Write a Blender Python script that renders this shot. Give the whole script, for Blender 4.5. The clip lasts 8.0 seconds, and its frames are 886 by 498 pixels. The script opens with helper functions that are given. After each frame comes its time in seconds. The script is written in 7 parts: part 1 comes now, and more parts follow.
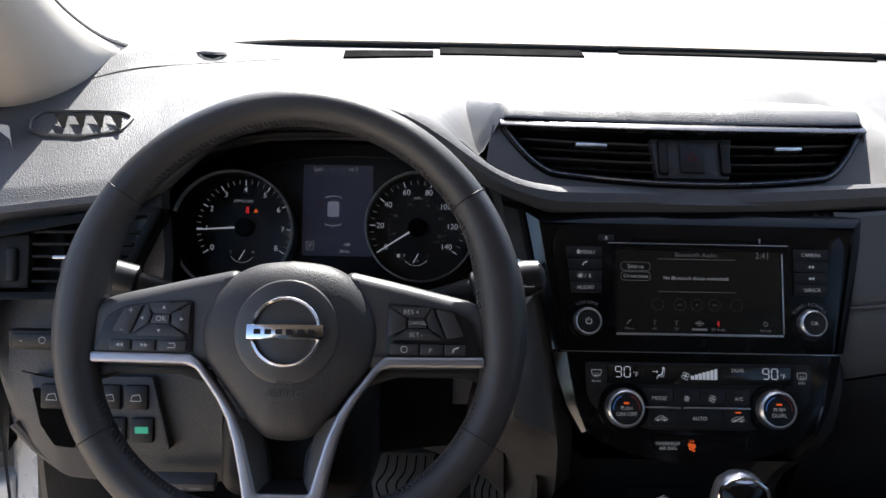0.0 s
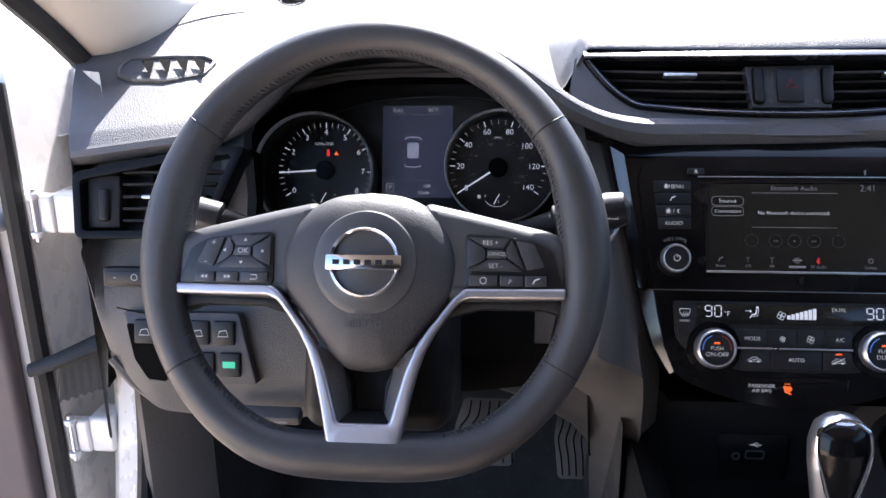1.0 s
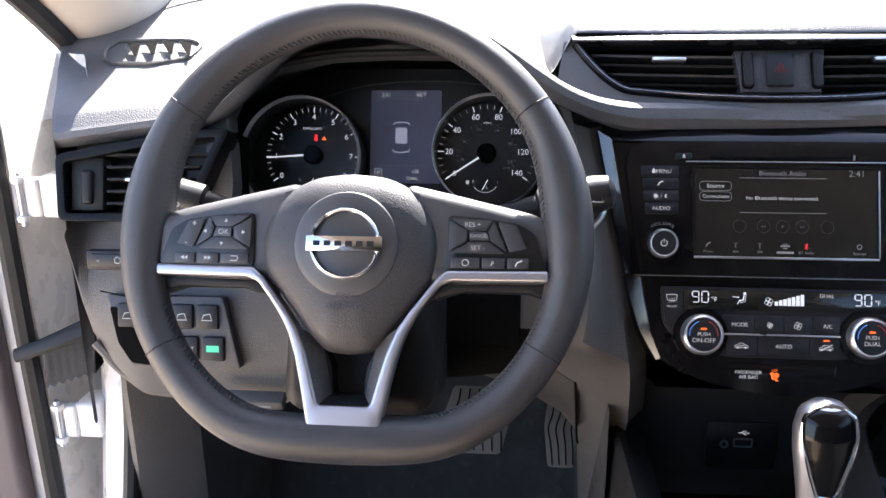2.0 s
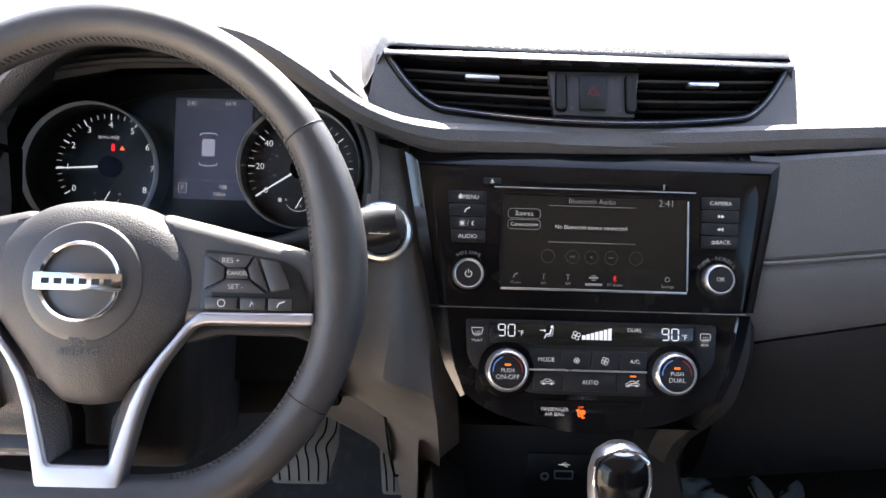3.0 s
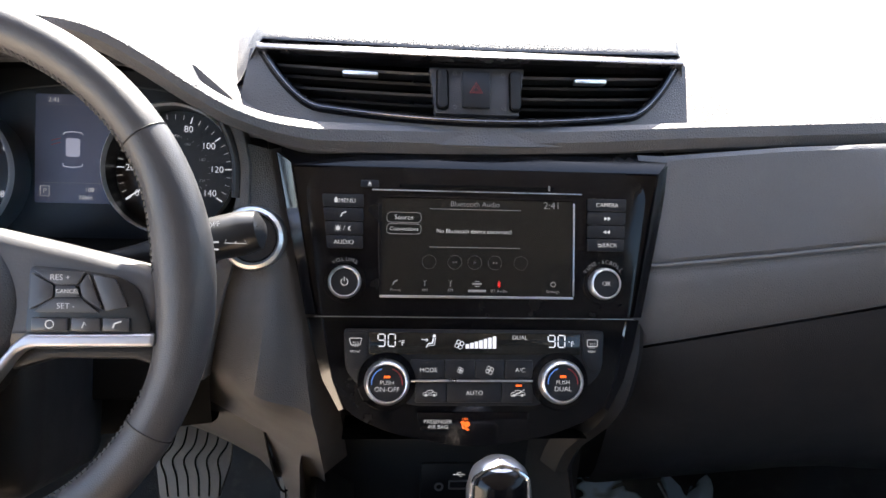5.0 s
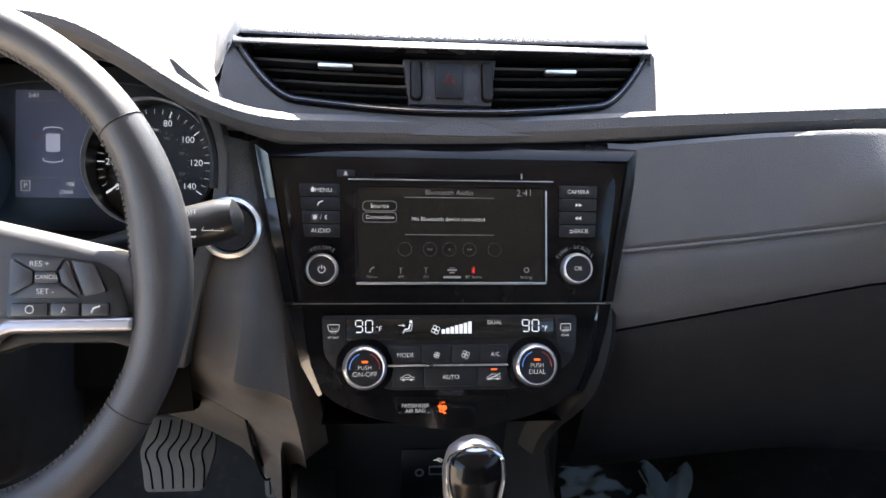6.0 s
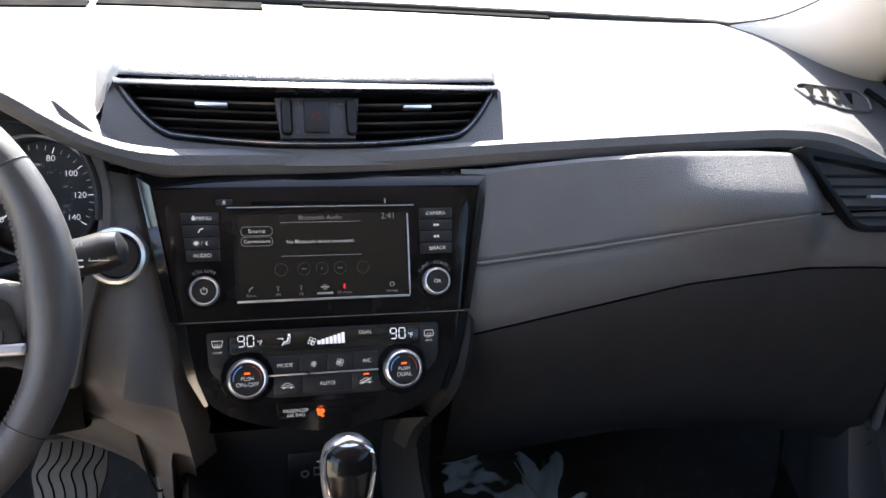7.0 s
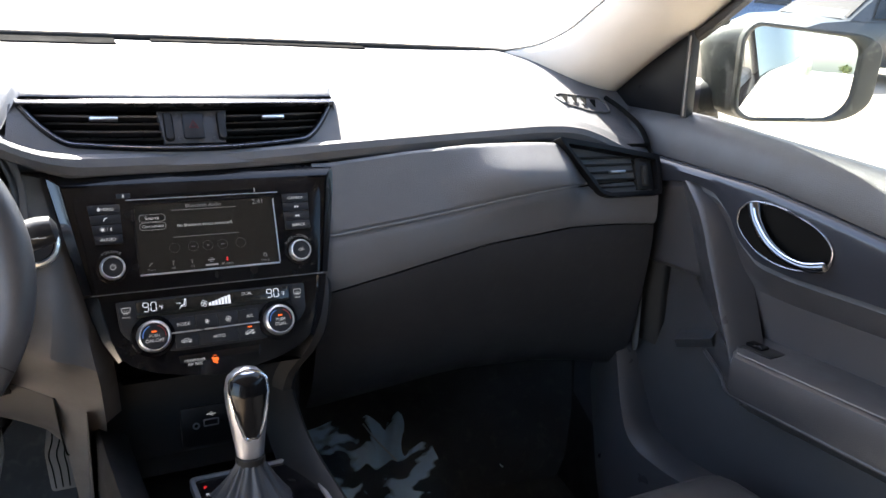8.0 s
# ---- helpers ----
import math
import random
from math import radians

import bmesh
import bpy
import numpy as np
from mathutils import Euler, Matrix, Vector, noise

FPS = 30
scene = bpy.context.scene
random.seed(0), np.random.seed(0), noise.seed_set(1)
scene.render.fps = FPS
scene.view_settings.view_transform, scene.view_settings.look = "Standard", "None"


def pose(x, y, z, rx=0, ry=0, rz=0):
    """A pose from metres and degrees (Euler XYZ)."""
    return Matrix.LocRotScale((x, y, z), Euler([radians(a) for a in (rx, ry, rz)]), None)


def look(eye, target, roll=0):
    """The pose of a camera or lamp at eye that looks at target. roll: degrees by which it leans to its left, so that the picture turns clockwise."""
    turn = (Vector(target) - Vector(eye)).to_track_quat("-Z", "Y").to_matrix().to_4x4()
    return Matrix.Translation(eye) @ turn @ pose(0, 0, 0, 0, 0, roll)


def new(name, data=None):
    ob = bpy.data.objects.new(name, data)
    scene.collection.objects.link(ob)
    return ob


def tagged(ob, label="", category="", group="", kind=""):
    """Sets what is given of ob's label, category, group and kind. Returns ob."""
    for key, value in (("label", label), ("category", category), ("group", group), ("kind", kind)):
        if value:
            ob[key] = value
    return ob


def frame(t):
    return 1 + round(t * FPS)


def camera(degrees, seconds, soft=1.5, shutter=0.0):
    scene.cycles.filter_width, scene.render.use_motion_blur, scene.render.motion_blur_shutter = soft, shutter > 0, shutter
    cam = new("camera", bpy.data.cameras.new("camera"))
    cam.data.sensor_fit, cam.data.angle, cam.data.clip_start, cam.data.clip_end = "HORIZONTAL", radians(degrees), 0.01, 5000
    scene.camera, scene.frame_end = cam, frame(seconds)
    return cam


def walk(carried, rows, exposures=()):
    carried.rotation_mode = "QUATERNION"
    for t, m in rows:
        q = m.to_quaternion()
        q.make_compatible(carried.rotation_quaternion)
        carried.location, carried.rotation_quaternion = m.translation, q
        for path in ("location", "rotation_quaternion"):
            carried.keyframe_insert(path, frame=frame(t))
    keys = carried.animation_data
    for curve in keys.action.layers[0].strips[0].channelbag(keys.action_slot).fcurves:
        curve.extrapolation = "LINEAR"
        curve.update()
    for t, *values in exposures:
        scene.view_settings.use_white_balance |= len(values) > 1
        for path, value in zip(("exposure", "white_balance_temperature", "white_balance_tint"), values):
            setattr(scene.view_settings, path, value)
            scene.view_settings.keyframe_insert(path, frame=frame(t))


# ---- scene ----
# ---------- camera ----------
cam = camera(58.3, 8.0)
PATH = [
    (0, (-0.266, 0.078, 1.294), (-0.229, 2.013, 0.788), 1.4),
    (0.2, (-0.28, 0.094, 1.304), (-0.275, 2.011, 0.734), 0.7),
    (0.5, (-0.267, 0.082, 1.278), (-0.369, 2.001, 0.724), 0.1),
    (1, (-0.261, 0.084, 1.265), (-0.437, 1.986, 0.673), -0.8),
    (1.2, (-0.26, 0.082, 1.262), (-0.452, 1.98, 0.661), -0.9),
    (2.3, (-0.228, 0.095, 1.254), (-0.382, 1.995, 0.648), 0.0),
    (2.5, (-0.201, 0.113, 1.256), (-0.311, 2.016, 0.651), 0.5),
    (3, (-0.147, 0.152, 1.269), (-0.108, 2.053, 0.65), 2.1),
    (3.5, (-0.132, 0.169, 1.276), (-0.005, 2.057, 0.629), 2.6),
    (4, (-0.109, 0.184, 1.283), (0.038, 2.067, 0.625), 2.2),
    (4.5, (-0.098, 0.188, 1.279), (0.073, 2.074, 0.635), 2.6),
    (6, (-0.08, 0.168, 1.267), (0.129, 2.054, 0.634), 2.3),
    (6.5, (-0.081, 0.142, 1.281), (0.216, 2.022, 0.666), 2.3),
    (7, (-0.066, 0.087, 1.3), (0.397, 1.939, 0.703), 2.6),
    (7.5, (-0.106, 0.001, 1.297), (0.578, 1.792, 0.729), 3.4),
    (8, (-0.185, -0.133, 1.291), (0.722, 1.579, 0.795), 1.9),
]
# the car stands nose down by this much on its slope; all that belongs to it is laid out level and tipped at the end
TIP = Matrix.Translation((0, 0.6, 0.4)) @ Matrix.Rotation(radians(-6.5), 4, "X") @ Matrix.Translation((0, -0.6, -0.4))
walk(cam, [(t, TIP @ look(eye, target, roll)) for t, eye, target, roll in PATH], [(0, 1.68, 6300, 12), (0.5, 2.4, 6200, 15), (1.0, 2.8, 6100, 17), (2.5, 3.38, 6650, 14), (4.5, 3.42, 6850, 13), (6.5, 3.34, 6700, 12), (8, 3.32, 6600, 11)])

# ---------- daylight ----------
SUN_UP, SUN_SIDE = 45.0, 4.0  # elevation, degrees to the right of straight ahead
world = bpy.data.worlds.new("sky")
scene.world = world
world.use_nodes = True
wt = world.node_tree
sky = wt.nodes.new("ShaderNodeTexSky")
sky.sky_type, sky.sun_disc = "NISHITA", False
sky.sun_elevation, sky.sun_rotation = radians(SUN_UP), radians(SUN_SIDE)
sky.dust_density = 2.0
wt.links.new(sky.outputs[0], wt.nodes["Background"].inputs[0])
wt.nodes["Background"].inputs[1].default_value = 0.105
sun = new("sun", bpy.data.lights.new("sun", "SUN"))
sun.data.energy, sun.data.angle, sun.data.color = 5.0, radians(0.53), (1.0, 0.95, 0.87)
su, ss = radians(SUN_UP), radians(SUN_SIDE)
sun.matrix_world = look((0.0, 0.0, 30.0), (-math.sin(ss) * math.cos(su), -math.cos(ss) * math.cos(su), 30.0 - math.sin(su)))


# ---------- materials ----------
def mat(name, color, rough=0.5, metal=0.0, bump=0.0, grain=300.0, vary=0.12, cells=False, coat=0.0, spec=0.5, dirt=0.0, rough_vary=0.1):
    """A surface with fine relief, slow colour drift and uneven gloss. grain: features per metre."""
    m = bpy.data.materials.new(name)
    m.use_nodes = True
    nt = m.node_tree
    b = nt.nodes["Principled BSDF"]
    b.inputs["Metallic"].default_value = metal
    b.inputs["Specular IOR Level"].default_value = spec
    b.inputs["Coat Weight"].default_value = coat
    b.inputs["Coat Roughness"].default_value = 0.04
    co = nt.nodes.new("ShaderNodeTexCoord")
    slow = nt.nodes.new("ShaderNodeTexNoise")
    slow.inputs["Scale"].default_value, slow.inputs["Detail"].default_value = 9.0, 4.0
    nt.links.new(co.outputs["Object"], slow.inputs["Vector"])
    ramp = nt.nodes.new("ShaderNodeMapRange")
    ramp.inputs[1].default_value, ramp.inputs[2].default_value = 0.3, 0.7
    ramp.inputs[3].default_value, ramp.inputs[4].default_value = 1.0 - vary, 1.0 + vary
    nt.links.new(slow.outputs[0], ramp.inputs[0])
    mix = nt.nodes.new("ShaderNodeMix")
    mix.data_type, mix.blend_type = "RGBA", "MULTIPLY"
    mix.inputs[0].default_value = 1.0
    mix.inputs[6].default_value = (*color, 1)
    nt.links.new(ramp.outputs[0], mix.inputs[7])
    col = mix.outputs[2]
    if dirt:
        dn = nt.nodes.new("ShaderNodeTexNoise")
        dn.inputs["Scale"].default_value, dn.inputs["Detail"].default_value = 55.0, 6.0
        nt.links.new(co.outputs["Object"], dn.inputs["Vector"])
        dr = nt.nodes.new("ShaderNodeMapRange")
        dr.inputs[1].default_value, dr.inputs[2].default_value, dr.inputs[4].default_value = 0.55, 0.75, dirt
        nt.links.new(dn.outputs[0], dr.inputs[0])
        dm = nt.nodes.new("ShaderNodeMix")
        dm.data_type = "RGBA"
        dm.inputs[7].default_value = (0.32, 0.29, 0.25, 1)
        nt.links.new(dr.outputs[0], dm.inputs[0])
        nt.links.new(col, dm.inputs[6])
        col = dm.outputs[2]
    nt.links.new(col, b.inputs["Base Color"])
    rn = nt.nodes.new("ShaderNodeTexNoise")
    rn.inputs["Scale"].default_value, rn.inputs["Detail"].default_value = 28.0, 5.0
    nt.links.new(co.outputs["Object"], rn.inputs["Vector"])
    rr = nt.nodes.new("ShaderNodeMapRange")
    rr.inputs[1].default_value, rr.inputs[2].default_value = 0.3, 0.7
    rr.inputs[3].default_value, rr.inputs[4].default_value = max(0.0, rough - rough_vary * rough), min(1.0, rough + rough_vary)
    nt.links.new(rn.outputs[0], rr.inputs[0])
    nt.links.new(rr.outputs[0], b.inputs["Roughness"])
    if bump:
        if cells:
            tx = nt.nodes.new("ShaderNodeTexVoronoi")
            tx.feature = "DISTANCE_TO_EDGE"
            tx.inputs["Scale"].default_value = grain
            tx.inputs["Randomness"].default_value = 1.0
        else:
            tx = nt.nodes.new("ShaderNodeTexNoise")
            tx.inputs["Scale"].default_value, tx.inputs["Detail"].default_value = grain, 3.0
        nt.links.new(co.outputs["Object"], tx.inputs["Vector"])
        bp = nt.nodes.new("ShaderNodeBump")
        bp.inputs["Strength"].default_value, bp.inputs["Distance"].default_value = bump, 0.001
        nt.links.new(tx.outputs[0], bp.inputs["Height"])
        nt.links.new(bp.outputs[0], b.inputs["Normal"])
    return m


def glow(name, color, power):
    m = bpy.data.materials.new(name)
    m.use_nodes = True
    b = m.node_tree.nodes["Principled BSDF"]
    b.inputs["Base Color"].default_value = (*[c * 0.3 for c in color], 1)
    b.inputs["Emission Color"].default_value = (*color, 1)
    b.inputs["Emission Strength"].default_value = power
    b.inputs["Roughness"].default_value = 0.4
    return m


def pane(name, tint=(1, 1, 1), gloss=1.0, rough=0.0, strength=1.0):
    """Thin clear glass: see-through, with a Fresnel reflection."""
    m = bpy.data.materials.new(name)
    m.use_nodes = True
    nt = m.node_tree
    out = nt.nodes["Material Output"]
    nt.nodes.remove(nt.nodes["Principled BSDF"])
    tr, gl, mx, lw, pw, fr = (nt.nodes.new(k) for k in ("ShaderNodeBsdfTransparent", "ShaderNodeBsdfGlossy", "ShaderNodeMixShader", "ShaderNodeLayerWeight", "ShaderNodeMath", "ShaderNodeMath"))
    tr.inputs[0].default_value = (*tint, 1)
    gl.inputs["Roughness"].default_value = rough
    gl.inputs["Color"].default_value = (gloss, gloss, gloss, 1)
    lw.inputs[0].default_value = 0.5
    pw.operation, fr.operation = "POWER", "MULTIPLY_ADD"
    pw.inputs[1].default_value, fr.inputs[1].default_value, fr.inputs[2].default_value = 5.0, 0.92 * strength, 0.05 * strength
    nt.links.new(lw.outputs["Facing"], pw.inputs[0])
    nt.links.new(pw.outputs[0], fr.inputs[0])
    nt.links.new(fr.outputs[0], mx.inputs[0])
    nt.links.new(tr.outputs[0], mx.inputs[1])
    nt.links.new(gl.outputs[0], mx.inputs[2])
    nt.links.new(mx.outputs[0], out.inputs[0])
    return m


PAD = mat("grained_pad", (0.094, 0.094, 0.101), 0.55, bump=0.8, grain=420, cells=True, vary=0.06, dirt=0.06)
PLAS = mat("charcoal_plastic", (0.076, 0.072, 0.070), 0.5, bump=0.6, grain=520, cells=True, vary=0.08, dirt=0.04)
PANEL = mat("soft_grey_panel", (0.104, 0.105, 0.112), 0.43, bump=0.7, grain=460, cells=True, vary=0.08, dirt=0.03)
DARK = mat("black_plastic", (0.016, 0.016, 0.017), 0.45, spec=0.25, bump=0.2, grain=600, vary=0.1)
# near-black for ducts and joints; also stands in for shade in hollows
DUCT_SHADE = mat("duct_and_shade_black", (0.006, 0.006, 0.006), 0.9, vary=0.1, spec=0.02)
LEATHER = mat("wheel_leather", (0.040, 0.040, 0.044), 0.40, bump=0.2, grain=700, cells=True, vary=0.15, dirt=0.03)
THREAD = mat("dark_thread", (0.05, 0.05, 0.052), 0.8)
STITCH = mat("grey_thread", (0.14, 0.14, 0.145), 0.8)
HUB = mat("airbag_skin", (0.040, 0.040, 0.044), 0.50, bump=0.32, grain=520, cells=True, vary=0.08)
HUB_S = mat("airbag_smooth", (0.066, 0.066, 0.070), 0.36, bump=0.1, grain=500)
GLOSS = mat("piano_black", (0.004, 0.004, 0.005), 0.05, spec=0.32, vary=0.1, dirt=0.004, rough_vary=0.25)
BLADE = mat("polished_black", (0.004, 0.004, 0.005), 0.04, spec=0.9, vary=0.1, rough_vary=0.2)
SATIN = mat("satin_silver", (0.55, 0.56, 0.6), 0.3, metal=0.9, bump=0.05, grain=900, vary=0.05)
CHROME = mat("chrome", (0.82, 0.82, 0.84), 0.08, metal=1.0, vary=0.03)
KEY = mat("key_black", (0.016, 0.017, 0.020), 0.38, spec=0.28, vary=0.1, dirt=0.015)
WKEY = mat("wheel_key", (0.040, 0.041, 0.046), 0.33, vary=0.1, dirt=0.02)
RINGM = mat("brushed_ring", (0.86, 0.86, 0.88), 0.30, metal=1.0, bump=0.04, grain=900, vary=0.03)
RING_P = mat("silver_paint_ring", (0.80, 0.80, 0.82), 0.35, metal=0.25, vary=0.03)
SLAT_D = mat("slat_black", (0.010, 0.010, 0.011), 0.55, spec=0.2, vary=0.08)
SILL = mat("door_top_pad", (0.046, 0.046, 0.050), 0.5, bump=0.6, grain=460, cells=True, vary=0.06)
SLAT = mat("slat_grey", (0.050, 0.050, 0.054), 0.36, vary=0.08)
SCREEN = mat("screen_dark", (0.013, 0.013, 0.012), 0.09, coat=0.2, vary=0.05)
# added glow brightens plain printed marks as well as lit screen text
WHITE = glow("glowing_print_white", (0.8, 0.82, 0.85), 0.058)
DIM = glow("glowing_print_dim", (0.4, 0.4, 0.42), 0.03)
FAINT = glow("print_faint", (0.25, 0.25, 0.27), 0.006)
LCD = glow("lcd_white", (0.85, 0.9, 1.0), 0.085)
AMBER = glow("amber_light", (1.0, 0.15, 0.02), 0.14)
RED = glow("red_light", (1.0, 0.03, 0.03), 0.10)
GREEN = glow("green_light", (0.05, 0.6, 0.35), 0.12)
# knob scale print, given a glow though it is no lamp
BLUE_P = glow("glowing_print_blue", (0.1, 0.25, 0.7), 0.08)
BEIGE = mat("pillar_fabric", (0.56, 0.52, 0.47), 0.9, bump=0.4, grain=900, vary=0.04, dirt=0.02)
PAINT = mat("white_paint", (0.72, 0.71, 0.69), 0.25, coat=0.8, vary=0.03, dirt=0.006)
RUBBER = mat("door_rubber", (0.012, 0.012, 0.012), 0.6, bump=0.2, grain=400)
CARPET = mat("black_carpet", (0.034, 0.034, 0.035), 0.95, bump=1.0, grain=900, vary=0.25, dirt=0.08)
RED_P = mat("red_print", (0.30, 0.03, 0.03), 0.6)
CEIL = mat("ceiling_fabric", (0.20, 0.19, 0.18), 0.95, bump=0.4, grain=900, vary=0.04)
CLEAR = pane("clear_glass", (0.96, 0.98, 0.97), gloss=0.8)
LENS = pane("lens_glass", (0.95, 0.95, 0.96), gloss=0.6, rough=0.02, strength=0.12)
TINT = pane("side_glass", (0.52, 0.56, 0.54))
# clear film: pale blue noise patches paint in sky reflections, alpha thins the rest
FILM = mat("wrap_sky_glints", (0.56, 0.76, 0.90), 0.12, spec=0.9, vary=0.3)
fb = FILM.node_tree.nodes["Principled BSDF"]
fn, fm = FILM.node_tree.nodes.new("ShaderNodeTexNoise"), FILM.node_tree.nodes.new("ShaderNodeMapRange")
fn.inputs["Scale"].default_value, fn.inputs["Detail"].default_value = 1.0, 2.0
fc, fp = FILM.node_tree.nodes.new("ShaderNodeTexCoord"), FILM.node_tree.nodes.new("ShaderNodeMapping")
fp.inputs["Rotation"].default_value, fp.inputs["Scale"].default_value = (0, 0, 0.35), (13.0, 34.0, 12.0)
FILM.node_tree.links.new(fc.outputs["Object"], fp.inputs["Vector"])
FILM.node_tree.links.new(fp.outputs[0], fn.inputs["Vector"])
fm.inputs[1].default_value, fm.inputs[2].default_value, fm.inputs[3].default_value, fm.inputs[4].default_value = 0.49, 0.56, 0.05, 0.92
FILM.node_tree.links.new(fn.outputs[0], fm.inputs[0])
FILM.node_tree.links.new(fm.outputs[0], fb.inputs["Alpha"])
# pale colour that paints the glint along a crease
FOLD = mat("crease_glint", (0.55, 0.62, 0.66), 0.15, spec=0.9)
STALK = mat("stalk_black", (0.020, 0.020, 0.022), 0.30, vary=0.08)
COVER = mat("smooth_cover", (0.031, 0.029, 0.028), 0.55, bump=0.15, grain=600, vary=0.08)
PEDAL = mat("pedal_rubber", (0.080, 0.076, 0.072), 0.5, bump=0.3, grain=300, vary=0.2, dirt=0.1)
CONS = mat("console_plastic", (0.013, 0.0125, 0.013), 0.52, spec=0.3, bump=0.3, grain=520, cells=True, vary=0.08)
SPINE = mat("polished_plastic", (0.046, 0.046, 0.051), 0.3, bump=0.25, grain=520, cells=True, vary=0.06)
DOOR_P = mat("door_plastic", (0.039, 0.039, 0.044), 0.40, bump=0.4, grain=520, cells=True, vary=0.08)
VENT_B = mat("vent_black", (0.006, 0.006, 0.007), 0.3, spec=0.12, vary=0.1)
LID = mat("lid_plastic", (0.027, 0.027, 0.030), 0.5, spec=0.35, bump=0.45, grain=520, cells=True, vary=0.08, dirt=0.03)
TAN = mat("tan_leather", (0.42, 0.32, 0.23), 0.5, bump=0.3, grain=400, cells=True)
SATIN_B = mat("satin_black", (0.010, 0.010, 0.011), 0.28, vary=0.1)
PRIVACY = pane("privacy_glass", (0.14, 0.15, 0.15))
MIRROR = mat("mirror_silver", (0.9, 0.91, 0.92), 0.0, metal=1.0, vary=0.0, rough_vary=0.0)
CONCRETE = mat("pale_concrete", (0.56, 0.46, 0.35), 0.9, bump=0.4, grain=40, vary=0.12, dirt=0.1)


# ---------- mesh helpers ----------
def part(name, bm, material, parent=None, label="", smooth=35):
    me = bpy.data.meshes.new(name)
    bmesh.ops.recalc_face_normals(bm, faces=bm.faces)
    bm.to_mesh(me)
    bm.free()
    return mesh_part(name, me, material, parent, label, smooth)


def mesh_part(name, me, material, parent=None, label="", smooth=35):
    if material:
        me.materials.append(material)
    if smooth:
        me.shade_smooth()
        me.set_sharp_from_angle(angle=radians(smooth))
    ob = new(name, me)
    if parent is not None:
        ob.parent = parent
    if label:
        tagged(ob, label)
    return ob


def thing(name, label, category, m=None, group="", kind=""):
    ob = new(name)
    ob.empty_display_size = 0.02
    if m is not None:
        ob.matrix_world = m
    return tagged(ob, label, category, group, kind)


def plane_at(o, slope, turn=0.0):
    """Frame of a face that leans back by slope degrees: x across, y up the face, z out of it towards the seats."""
    return pose(*o, 90 - slope, 0, turn)


def box(x0, x1, y0, y1, z0, z1, r=0.0, seg=2, bm=None):
    bm2 = bmesh.new()
    bmesh.ops.create_cube(bm2, size=1.0)
    for v in bm2.verts:
        v.co = Vector((x0 + (v.co.x + 0.5) * (x1 - x0), y0 + (v.co.y + 0.5) * (y1 - y0), z0 + (v.co.z + 0.5) * (z1 - z0)))
    if r:
        bmesh.ops.bevel(bm2, geom=bm2.edges[:], offset=r, segments=seg, profile=0.5, affect="EDGES")
    return bm2


def joined(bms):
    out = bmesh.new()
    for b in bms:
        me = bpy.data.meshes.new("tmp")
        b.to_mesh(me)
        b.free()
        out.from_mesh(me)
        bpy.data.meshes.remove(me)
    return out


def plate(outer, z0, z1, holes=(), bevel=0.0, seg=2):
    """A flat plate with an outline and holes, from z0 up to z1, its front edges rounded."""
    bm = bmesh.new()
    edges = []
    for loop in (outer, *holes):
        vs = [bm.verts.new((p[0], p[1], z1)) for p in loop]
        edges += [bm.edges.new((vs[i], vs[(i + 1) % len(vs)])) for i in range(len(vs))]
    bmesh.ops.triangle_fill(bm, use_beauty=True, use_dissolve=False, edges=edges)
    rim = [e for e in bm.edges if e.is_boundary]
    got = bmesh.ops.extrude_edge_only(bm, edges=rim)
    for v in got["geom"]:
        if isinstance(v, bmesh.types.BMVert):
            v.co.z = z0
    if bevel:
        bmesh.ops.bevel(bm, geom=rim, offset=bevel, segments=seg, profile=0.5, affect="EDGES", clamp_overlap=True)
    return bm


def pillow(outline, z0, z1, roll, steps=5):
    """A thick plate whose upper edge rolls over in a quarter circle of radius roll."""
    pts = [Vector(p) for p in outline]
    k = len(pts)
    area = sum(pts[i - 1].x * pts[i].y - pts[i].x * pts[i - 1].y for i in range(k))
    side = 1.0 if area > 0 else -1.0
    inw = []
    for i in range(k):
        d = (pts[(i + 1) % k] - pts[i - 1]).normalized()
        inw.append(Vector((-d.y, d.x)) * side)
    rows = [[(p.x, p.y, z0) for p in pts]]
    for j in range(steps + 1):
        a = math.pi / 2 * j / steps
        o, z = roll * (1 - math.cos(a)), z1 - roll * (1 - math.sin(a))
        rows.append([(p.x + w.x * o, p.y + w.y * o, z) for p, w in zip(pts, inw)])
    bm = grid(rows, close_v=True)
    bm.verts.ensure_lookup_table()
    top = set(list(bm.verts)[-k:])
    bmesh.ops.triangle_fill(bm, use_beauty=True, use_dissolve=False, edges=[e for e in bm.edges if e.verts[0] in top and e.verts[1] in top])
    return bm


def rounded(points, r, n=5):
    """A polygon with its corners rounded. r: one radius, or one for each corner."""
    out = []
    k = len(points)
    for i in range(k):
        p, a, b = (Vector(points[j]) for j in (i, i - 1, (i + 1) % k))
        ri = r[i] if isinstance(r, (list, tuple)) else r
        da, db = (a - p), (b - p)
        ri2 = min(ri, da.length * 0.48, db.length * 0.48)
        s, e = p + da.normalized() * ri2, p + db.normalized() * ri2
        for j in range(n + 1):
            t = j / n
            out.append(tuple((1 - t) ** 2 * s + 2 * t * (1 - t) * p + t * t * e))
    return out


